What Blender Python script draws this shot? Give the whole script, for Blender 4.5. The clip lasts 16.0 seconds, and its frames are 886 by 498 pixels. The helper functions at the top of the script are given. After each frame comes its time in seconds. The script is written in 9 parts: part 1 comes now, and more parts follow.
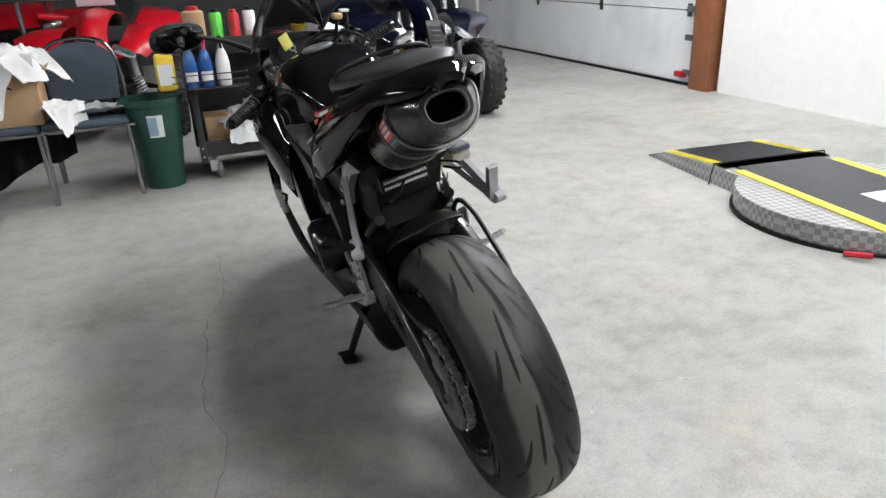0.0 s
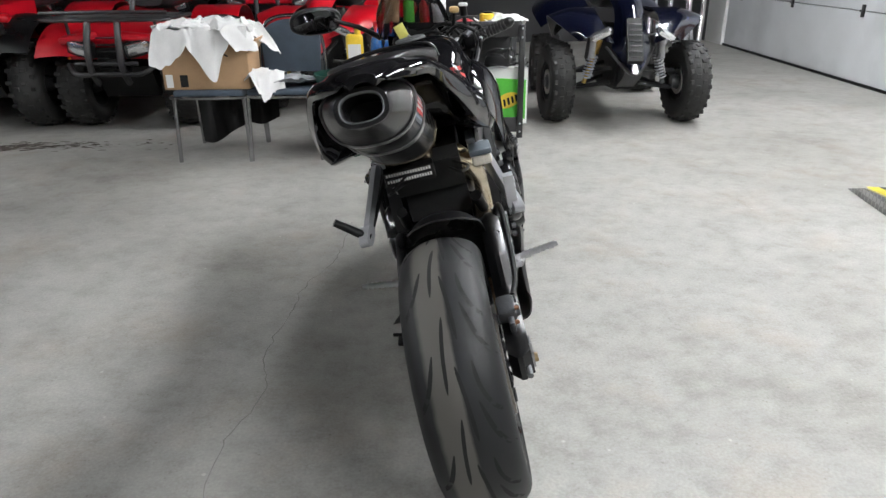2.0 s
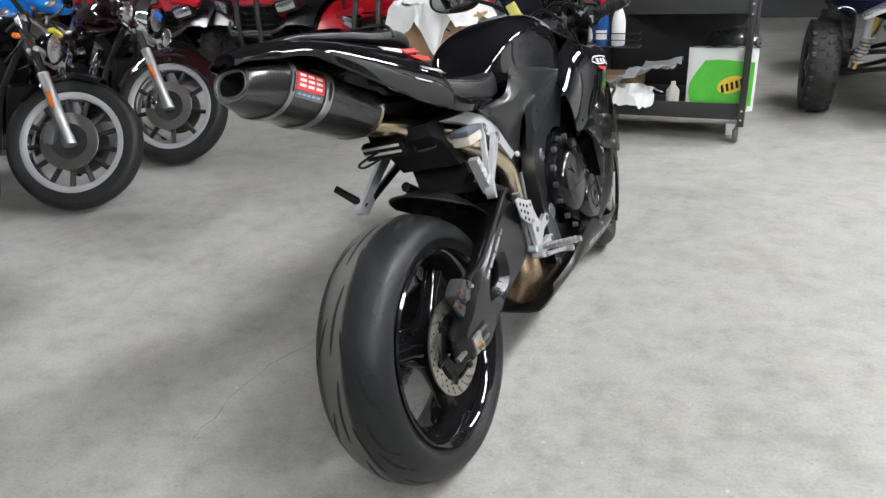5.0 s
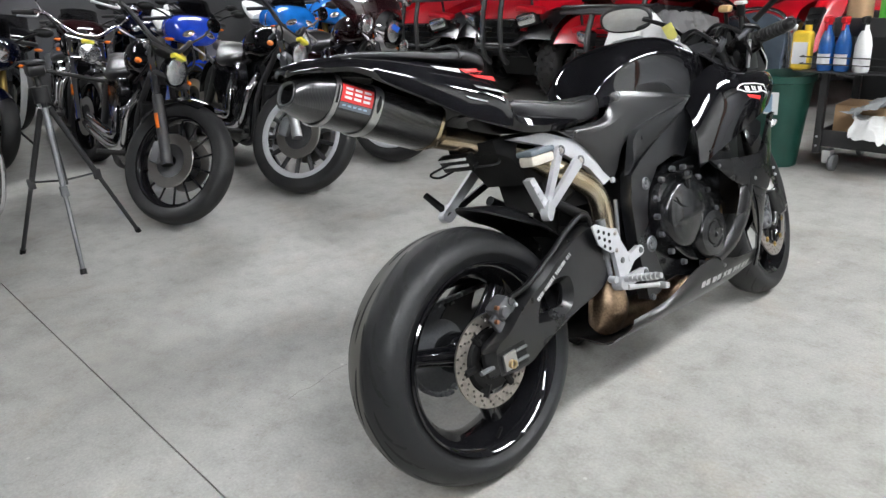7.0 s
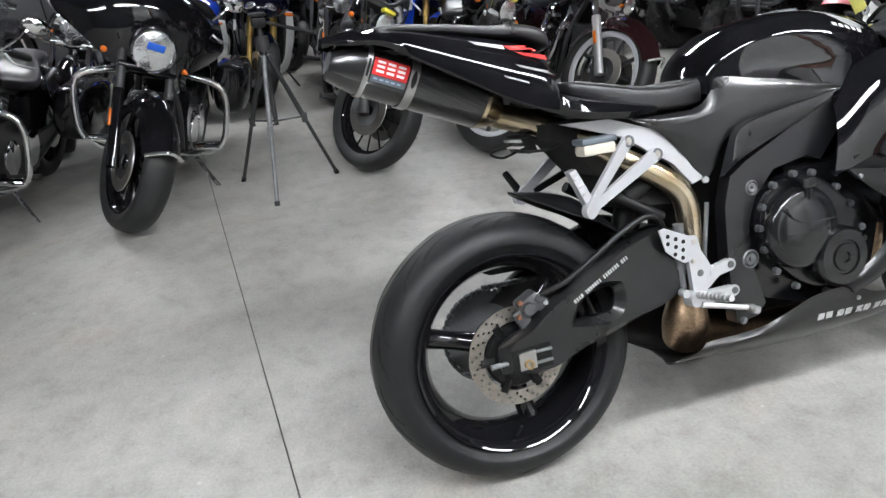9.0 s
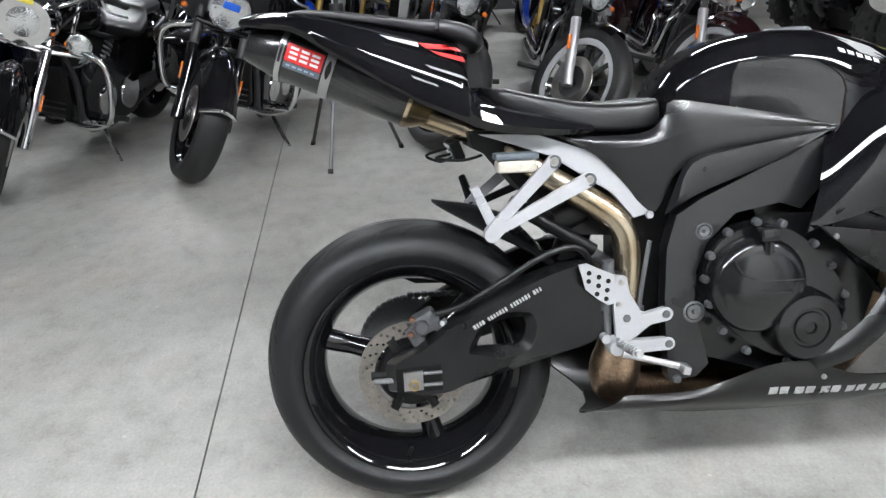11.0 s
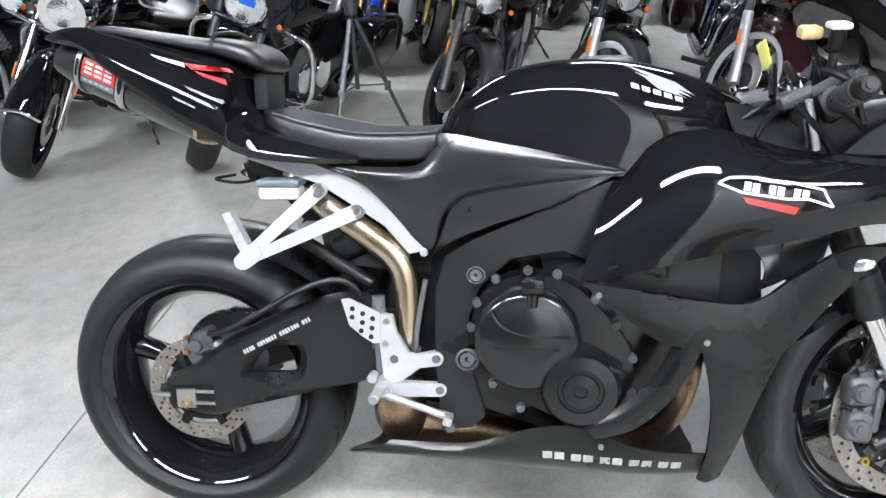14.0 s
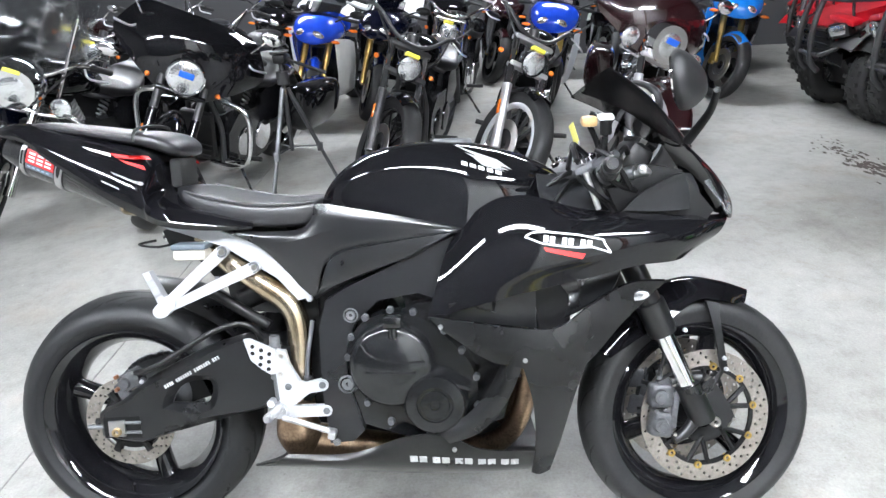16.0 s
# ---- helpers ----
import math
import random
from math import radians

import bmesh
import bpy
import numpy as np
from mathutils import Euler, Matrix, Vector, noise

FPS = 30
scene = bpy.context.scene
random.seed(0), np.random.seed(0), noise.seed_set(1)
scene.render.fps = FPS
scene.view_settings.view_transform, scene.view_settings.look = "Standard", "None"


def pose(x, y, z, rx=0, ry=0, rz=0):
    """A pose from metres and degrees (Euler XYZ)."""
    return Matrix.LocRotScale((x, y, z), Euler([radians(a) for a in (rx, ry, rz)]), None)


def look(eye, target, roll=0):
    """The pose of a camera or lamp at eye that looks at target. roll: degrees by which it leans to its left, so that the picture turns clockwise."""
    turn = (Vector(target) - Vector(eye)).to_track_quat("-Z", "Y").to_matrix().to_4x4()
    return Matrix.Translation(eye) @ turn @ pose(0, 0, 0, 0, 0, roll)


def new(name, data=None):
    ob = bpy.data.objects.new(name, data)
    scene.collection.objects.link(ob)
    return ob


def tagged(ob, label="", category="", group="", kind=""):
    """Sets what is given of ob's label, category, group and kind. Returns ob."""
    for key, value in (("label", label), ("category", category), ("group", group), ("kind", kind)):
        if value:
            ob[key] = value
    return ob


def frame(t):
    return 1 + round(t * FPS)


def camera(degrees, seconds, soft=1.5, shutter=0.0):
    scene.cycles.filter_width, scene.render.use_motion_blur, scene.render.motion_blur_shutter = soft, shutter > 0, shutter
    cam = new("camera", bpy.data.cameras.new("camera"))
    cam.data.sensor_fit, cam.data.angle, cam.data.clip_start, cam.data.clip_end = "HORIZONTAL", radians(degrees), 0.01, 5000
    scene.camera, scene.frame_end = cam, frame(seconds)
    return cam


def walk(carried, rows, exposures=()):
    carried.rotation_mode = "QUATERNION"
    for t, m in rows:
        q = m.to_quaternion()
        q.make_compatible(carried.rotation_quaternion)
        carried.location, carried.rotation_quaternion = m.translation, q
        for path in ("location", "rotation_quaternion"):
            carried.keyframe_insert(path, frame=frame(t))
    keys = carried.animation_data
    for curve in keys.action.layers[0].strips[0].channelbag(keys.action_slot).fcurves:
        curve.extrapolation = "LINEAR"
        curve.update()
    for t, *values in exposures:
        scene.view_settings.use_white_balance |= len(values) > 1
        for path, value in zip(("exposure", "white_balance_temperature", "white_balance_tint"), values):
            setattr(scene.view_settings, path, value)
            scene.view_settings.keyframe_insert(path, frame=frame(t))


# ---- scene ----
cam = camera(64.6, 16.0, soft=1.45)
METRES, EYE, TILT, LEAN, TURN = 2.6, 1.15, -15.0, 0.0, 0.0
PATH = [
    (0, (-0.601, -1.235, 1.136), (0.067, 0.488, 0.374), -2.4),
    (0.5, (-0.473, -1.311, 1.146), (0.009, 0.482, 0.403), -1.8),
    (1, (-0.369, -1.342, 1.139), (-0.068, 0.485, 0.384), -1.4),
    (1.5, (-0.225, -1.323, 1.14), (-0.066, 0.522, 0.383), -1.1),
    (2, (-0.108, -1.328, 1.145), (-0.083, 0.517, 0.373), -0.6),
    (2.5, (0.04, -1.366, 1.149), (-0.127, 0.48, 0.398), -1.4),
    (3, (0.16, -1.368, 1.144), (-0.149, 0.446, 0.36), -2.6),
    (3.5, (0.281, -1.317, 1.142), (-0.129, 0.477, 0.361), -2.6),
    (3.7, (0.337, -1.305, 1.143), (-0.121, 0.478, 0.361), -2.8),
    (5.8, (0.808, -1.119, 1.147), (-0.259, 0.374, 0.351), -3.8),
    (6, (0.853, -1.098, 1.15), (-0.277, 0.356, 0.369), -4.0),
    (6.5, (0.978, -1.051, 1.147), (-0.342, 0.265, 0.423), -4.3),
    (7, (1.047, -0.964, 1.139), (-0.376, 0.234, 0.405), -4.2),
    (7.5, (1.098, -0.85, 1.143), (-0.412, 0.222, 0.387), -3.7),
    (8, (1.161, -0.732, 1.15), (-0.443, 0.185, 0.383), -3.7),
    (8.5, (1.233, -0.623, 1.152), (-0.478, 0.077, 0.39), -4.3),
    (8.7, (1.24, -0.576, 1.146), (-0.493, 0.047, 0.365), -4.8),
    (10.8, (1.272, -0.062, 1.135), (-0.55, 0.096, 0.325), -2.6),
    (11, (1.237, -0.02, 1.144), (-0.57, 0.117, 0.298), -2.1),
    (11.5, (1.184, 0.073, 1.149), (-0.606, 0.15, 0.26), -2.2),
    (12, (1.162, 0.199, 1.147), (-0.622, 0.207, 0.243), -2.6),
    (12.5, (1.16, 0.327, 1.146), (-0.617, 0.269, 0.23), -2.8),
    (13, (1.126, 0.455, 1.138), (-0.64, 0.337, 0.206), -3.7),
    (13.5, (1.106, 0.564, 1.157), (-0.658, 0.362, 0.236), -3.5),
    (14, (1.154, 0.65, 1.174), (-0.634, 0.425, 0.307), -2.5),
    (14.5, (1.242, 0.753, 1.216), (-0.568, 0.476, 0.411), -2.6),
    (15, (1.303, 0.807, 1.252), (-0.518, 0.577, 0.459), -3.0),
    (15.5, (1.35, 0.847, 1.28), (-0.468, 0.679, 0.464), -3.5),
    (16, (1.424, 0.871, 1.301), (-0.424, 0.749, 0.546), -3.2),
]
walk(cam, [(t, look(eye, target, roll)) for t, eye, target, roll in PATH], exposures=[(0, -0.16, 6600, 10), (8, 0.0, 6540, 10), (11, 0.0, 6450, 10), (12.5, 0.16, 6400, 10), (14, 0.46, 6300, 10), (16, 0.80, 6250, 10)])

# ---- world and lamps ----
world = bpy.data.worlds.new("workshop_air")
scene.world = world
world.use_nodes = True
world.node_tree.nodes["Background"].inputs[0].default_value = (0.9, 0.95, 1.0, 1)
world.node_tree.nodes["Background"].inputs[1].default_value = 0.02
TUBE_WATTS = 165.0

# ---- materials ----


def nodes_of(name):
    m = bpy.data.materials.new(name)
    m.use_nodes = True
    nt = m.node_tree
    return m, nt, nt.nodes["Principled BSDF"]


def mat(name, col, rough=0.5, metal=0.0, vary=0.15, scale=14.0, fine=160.0, bump=0.0, coat=0.0, rough_vary=0.12, spec=None, dirt=None, dirt_amount=0.3):
    """A surface with colour variation at two scales, varied gloss and fine relief."""
    m, nt, b = nodes_of(name)
    N, K = nt.nodes, nt.links
    tc = N.new("ShaderNodeTexCoord")
    big, small = N.new("ShaderNodeTexNoise"), N.new("ShaderNodeTexNoise")
    big.inputs["Scale"].default_value, big.inputs["Detail"].default_value = scale, 5
    small.inputs["Scale"].default_value, small.inputs["Detail"].default_value = fine, 3
    for n in (big, small):
        K.new(tc.outputs["Object"], n.inputs["Vector"])
    mixf = N.new("ShaderNodeMath")
    mixf.operation = "MULTIPLY_ADD"
    mixf.inputs[1].default_value, mixf.inputs[2].default_value = 0.4, 0.0
    K.new(small.outputs["Fac"], mixf.inputs[0])
    add = N.new("ShaderNodeMath")
    add.operation = "MULTIPLY_ADD"
    add.inputs[1].default_value = 0.6
    K.new(big.outputs["Fac"], add.inputs[0])
    K.new(mixf.outputs[0], add.inputs[2])
    ramp = N.new("ShaderNodeValToRGB")
    lo, hi = [max(0, c * (1 - vary)) for c in col], [min(1, c * (1 + vary)) for c in col]
    ramp.color_ramp.elements[0].position, ramp.color_ramp.elements[1].position = 0.32, 0.68
    ramp.color_ramp.elements[0].color, ramp.color_ramp.elements[1].color = (*lo, 1), (*hi, 1)
    K.new(add.outputs[0], ramp.inputs[0])
    out = ramp.outputs[0]
    if dirt:
        dn = N.new("ShaderNodeTexNoise")
        dn.inputs["Scale"].default_value, dn.inputs["Detail"].default_value = scale * 0.45, 8
        K.new(tc.outputs["Object"], dn.inputs["Vector"])
        dr = N.new("ShaderNodeMapRange")
        dr.inputs[1].default_value, dr.inputs[2].default_value, dr.inputs[4].default_value = 0.5, 0.75, dirt_amount
        K.new(dn.outputs["Fac"], dr.inputs[0])
        mx = N.new("ShaderNodeMix")
        mx.data_type = "RGBA"
        mx.inputs[7].default_value = (*dirt, 1)
        K.new(dr.outputs[0], mx.inputs[0])
        K.new(out, mx.inputs[6])
        out = mx.outputs[2]
    K.new(out, b.inputs["Base Color"])
    rr = N.new("ShaderNodeMapRange")
    rr.inputs[3].default_value, rr.inputs[4].default_value = max(0.02, rough - rough_vary * rough), min(1, rough + rough_vary * rough)
    K.new(big.outputs["Fac"], rr.inputs[0])
    K.new(rr.outputs[0], b.inputs["Roughness"])
    b.inputs["Metallic"].default_value = metal
    b.inputs["Coat Weight"].default_value = coat
    b.inputs["Coat Roughness"].default_value = 0.04
    if spec is not None:
        b.inputs["Specular IOR Level"].default_value = spec
    if bump:
        bp = N.new("ShaderNodeBump")
        bp.inputs["Strength"].default_value, bp.inputs["Distance"].default_value = min(1, bump), 0.002
        K.new(small.outputs["Fac"], bp.inputs["Height"])
        K.new(bp.outputs[0], b.inputs["Normal"])
    return m


def glass_mat(name, col=(1, 1, 1), rough=0.02):
    m, nt, b = nodes_of(name)
    b.inputs["Base Color"].default_value = (*col, 1)
    b.inputs["Roughness"].default_value = rough
    b.inputs["Transmission Weight"].default_value = 1.0
    b.inputs["IOR"].default_value = 1.45
    return m


def glow(name, col, strength):
    m, nt, b = nodes_of(name)
    b.inputs["Base Color"].default_value = (0.9, 0.9, 0.9, 1)
    b.inputs["Emission Color"].default_value = (*col, 1)
    b.inputs["Emission Strength"].default_value = strength
    return m


def concrete():
    m, nt, b = nodes_of("worn_concrete")
    N, K = nt.nodes, nt.links
    tc = N.new("ShaderNodeTexCoord")

    def noise_node(scale, detail, rough=0.55):
        n = N.new("ShaderNodeTexNoise")
        n.inputs["Scale"].default_value, n.inputs["Detail"].default_value, n.inputs["Roughness"].default_value = scale, detail, rough
        K.new(tc.outputs["Object"], n.inputs["Vector"])
        return n

    def ramp(src, stops):
        r = N.new("ShaderNodeValToRGB")
        e = r.color_ramp.elements
        while len(e) < len(stops):
            e.new(0.5)
        for k, (p, c) in zip(e, stops):
            k.position, k.color = p, (*c, 1)
        K.new(src, r.inputs[0])
        return r.outputs[0]

    def blend(kind, fac, a, c):
        x = N.new("ShaderNodeMix")
        x.data_type, x.blend_type = "RGBA", kind
        if isinstance(fac, float):
            x.inputs[0].default_value = fac
        else:
            K.new(fac, x.inputs[0])
        K.new(a, x.inputs[6])
        K.new(c, x.inputs[7])
        return x.outputs[2]

    clouds = ramp(noise_node(0.55, 13, 0.70).outputs["Fac"], [(0.34, (0.290, 0.282, 0.258)), (0.46, (0.365, 0.36, 0.337)), (0.56, (0.405, 0.40, 0.378)), (0.68, (0.455, 0.45, 0.428))])
    mottled = ramp(noise_node(9, 12, 0.78).outputs["Fac"], [(0.36, (0.82, 0.81, 0.785)), (0.50, (1, 1, 1)), (0.64, (1.10, 1.10, 1.09))])
    grain = ramp(noise_node(120, 5).outputs["Fac"], [(0.32, (0.80, 0.80, 0.79)), (0.68, (1.12, 1.12, 1.12))])
    c = blend("MULTIPLY", 1.0, clouds, mottled)
    c = blend("MULTIPLY", 0.6, c, grain)
    # reddish-brown wear and dark dropped oil in loose patches
    warm = ramp(noise_node(2.3, 9, 0.68).outputs["Fac"], [(0.52, (1, 1, 1)), (0.66, (0.93, 0.86, 0.80))])
    c = blend("MULTIPLY", 0.8, c, warm)
    mp = N.new("ShaderNodeMapping")
    mp.inputs["Scale"].default_value, mp.inputs["Rotation"].default_value = (0.9, 1.5, 1), (0, 0, 0.5)
    K.new(tc.outputs["Object"], mp.inputs["Vector"])
    sc = N.new("ShaderNodeTexNoise")
    sc.inputs["Scale"].default_value, sc.inputs["Detail"].default_value, sc.inputs["Roughness"].default_value = 1.3, 10, 0.66
    K.new(mp.outputs[0], sc.inputs["Vector"])
    scuff = ramp(sc.outputs["Fac"], [(0.50, (1, 1, 1)), (0.61, (0.84, 0.835, 0.825)), (0.75, (0.52, 0.51, 0.50))])
    c = blend("MULTIPLY", 0.9, c, scuff)
    # small dark pits and specks
    pv = N.new("ShaderNodeTexVoronoi")
    pv.inputs["Scale"].default_value = 26
    K.new(tc.outputs["Object"], pv.inputs["Vector"])
    pit = ramp(pv.outputs["Distance"], [(0.05, (0.62, 0.60, 0.57)), (0.11, (1, 1, 1))])
    c = blend("MULTIPLY", 0.55, c, pit)
    # pale chips of paint
    v = N.new("ShaderNodeTexVoronoi")
    v.inputs["Scale"].default_value = 9
    K.new(tc.outputs["Object"], v.inputs["Vector"])
    chip = N.new("ShaderNodeMapRange")
    chip.inputs[1].default_value, chip.inputs[2].default_value, chip.inputs[3].default_value, chip.inputs[4].default_value = 0.03, 0.06, 0.6, 0.0
    K.new(v.outputs["Distance"], chip.inputs[0])
    pale = N.new("ShaderNodeRGB")
    pale.outputs[0].default_value = (0.62, 0.61, 0.58, 1)
    gate = N.new("ShaderNodeMath")
    gate.operation = "GREATER_THAN"
    gate.inputs[1].default_value = 0.72
    sepc = N.new("ShaderNodeSeparateColor")
    K.new(v.outputs["Color"], sepc.inputs[0])
    K.new(sepc.outputs[0], gate.inputs[0])
    both = N.new("ShaderNodeMath")
    both.operation = "MULTIPLY"
    K.new(gate.outputs[0], both.inputs[0])
    K.new(chip.outputs[0], both.inputs[1])
    c = blend("MIX", both.outputs[0], c, pale.outputs[0])
    K.new(c, b.inputs["Base Color"])
    rg = N.new("ShaderNodeMapRange")
    rg.inputs[3].default_value, rg.inputs[4].default_value = 0.62, 0.42
    K.new(sc.outputs["Fac"], rg.inputs[0])
    K.new(rg.outputs[0], b.inputs["Roughness"])
    bp = N.new("ShaderNodeBump")
    bp.inputs["Strength"].default_value, bp.inputs["Distance"].default_value = 0.35, 0.002
    K.new(noise_node(60, 6).outputs["Fac"], bp.inputs["Height"])
    K.new(bp.outputs[0], b.inputs["Normal"])
    return m


def carbon():
    m, nt, b = nodes_of("carbon_fibre_weave")
    N, K = nt.nodes, nt.links
    tc = N.new("ShaderNodeTexCoord")
    mp = N.new("ShaderNodeMapping")
    mp.inputs["Rotation"].default_value = (0.3, 0.6, 0.78)
    K.new(tc.outputs["Object"], mp.inputs["Vector"])
    ck = N.new("ShaderNodeTexChecker")
    ck.inputs["Scale"].default_value = 420
    ck.inputs["Color1"].default_value, ck.inputs["Color2"].default_value = (0.007, 0.007, 0.0075, 1), (0.022, 0.022, 0.0235, 1)
    K.new(mp.outputs[0], ck.inputs["Vector"])
    K.new(ck.outputs["Color"], b.inputs["Base Color"])
    rr = N.new("ShaderNodeMapRange")
    rr.inputs[3].default_value, rr.inputs[4].default_value = 0.24, 0.30
    K.new(ck.outputs["Fac"], rr.inputs[0])
    K.new(rr.outputs[0], b.inputs["Roughness"])
    b.inputs["Coat Weight"].default_value, b.inputs["Coat Roughness"].default_value = 0.5, 0.08
    return m


def heat_tinted():
    m, nt, b = nodes_of("heat_tinted_titanium")
    N, K = nt.nodes, nt.links
    tc = N.new("ShaderNodeTexCoord")
    n = N.new("ShaderNodeTexNoise")
    n.inputs["Scale"].default_value, n.inputs["Detail"].default_value = 9, 5
    K.new(tc.outputs["Object"], n.inputs["Vector"])
    r = N.new("ShaderNodeValToRGB")
    e = r.color_ramp.elements
    e[0].position, e[0].color = 0.3, (0.38, 0.28, 0.17, 1)
    e[1].position, e[1].color = 0.75, (0.66, 0.60, 0.50, 1)
    k = e.new(0.5)
    k.color = (0.55, 0.46, 0.33, 1)
    K.new(n.outputs["Fac"], r.inputs[0])
    K.new(r.outputs[0], b.inputs["Base Color"])
    b.inputs["Metallic"].default_value, b.inputs["Roughness"].default_value = 1.0, 0.27
    return m


def tread_rubber():
    """Rubber whose middle band is scrubbed dusty and grey."""
    m, nt, b = nodes_of("scrubbed_tyre_rubber")
    N, K = nt.nodes, nt.links
    tc = N.new("ShaderNodeTexCoord")
    sp = N.new("ShaderNodeSeparateXYZ")
    K.new(tc.outputs["Object"], sp.inputs[0])
    n = N.new("ShaderNodeTexNoise")
    n.inputs["Scale"].default_value, n.inputs["Detail"].default_value = 22, 6
    K.new(tc.outputs["Object"], n.inputs["Vector"])
    wob = N.new("ShaderNodeMath")
    wob.operation = "MULTIPLY_ADD"
    wob.inputs[1].default_value = 0.008
    K.new(n.outputs["Fac"], wob.inputs[0])
    K.new(sp.outputs[0], wob.inputs[2])
    r = N.new("ShaderNodeValToRGB")
    e = r.color_ramp.elements
    e[0].position, e[0].color = 0.24, (0.009, 0.0092, 0.0101, 1)
    e[1].position, e[1].color = 0.68, (0.0095, 0.0098, 0.0107, 1)
    for p in (0.29, 0.54, 0.57):
        k = e.new(p)
        k.color = (0.088, 0.083, 0.075, 1) if p < 0.55 else (0.0095, 0.0098, 0.0107, 1)
    mr = N.new("ShaderNodeMapRange")
    mr.inputs[1].default_value, mr.inputs[2].default_value = -0.1, 0.1
    K.new(wob.outputs[0], mr.inputs[0])
    K.new(mr.outputs[0], r.inputs[0])
    K.new(r.outputs[0], b.inputs["Base Color"])
    b.inputs["Roughness"].default_value = 0.5
    b.inputs["Specular IOR Level"].default_value = 0.30
    bp = N.new("ShaderNodeBump")
    bp.inputs["Strength"].default_value, bp.inputs["Distance"].default_value = 0.25, 0.001
    K.new(n.outputs["Fac"], bp.inputs["Height"])
    K.new(bp.outputs[0], b.inputs["Normal"])
    return m


def tread_plate():
    """Aluminium plate with raised lozenges."""
    m, nt, b = nodes_of("diamond_tread_plate")
    N, K = nt.nodes, nt.links
    tc = N.new("ShaderNodeTexCoord")
    ck = N.new("ShaderNodeTexChecker")
    ck.inputs["Scale"].default_value = 38
    mp = N.new("ShaderNodeMapping")
    mp.inputs["Rotation"].default_value = (0.0, 0.0, 0.78)
    K.new(tc.outputs["Object"], mp.inputs["Vector"])
    K.new(mp.outputs[0], ck.inputs["Vector"])
    bp = N.new("ShaderNodeBump")
    bp.inputs["Strength"].default_value, bp.inputs["Distance"].default_value = 0.6, 0.003
    K.new(ck.outputs["Fac"], bp.inputs["Height"])
    K.new(bp.outputs[0], b.inputs["Normal"])
    n = N.new("ShaderNodeTexNoise")
    n.inputs["Scale"].default_value = 6
    K.new(tc.outputs["Object"], n.inputs["Vector"])
    r = N.new("ShaderNodeValToRGB")
    r.color_ramp.elements[0].color, r.color_ramp.elements[1].color = (0.42, 0.42, 0.42, 1), (0.68, 0.68, 0.69, 1)
    K.new(n.outputs["Fac"], r.inputs[0])
    mk = N.new("ShaderNodeMix")
    mk.data_type, mk.blend_type = "RGBA", "MULTIPLY"
    mk.inputs[0].default_value = 1.0
    lz = N.new("ShaderNodeMapRange")
    lz.inputs[3].default_value, lz.inputs[4].default_value = 0.62, 1.0
    K.new(ck.outputs["Fac"], lz.inputs[0])
    K.new(r.outputs[0], mk.inputs[6])
    K.new(lz.outputs[0], mk.inputs[7])
    K.new(mk.outputs[2], b.inputs["Base Color"])
    b.inputs["Metallic"].default_value, b.inputs["Roughness"].default_value = 0.55, 0.42
    return m


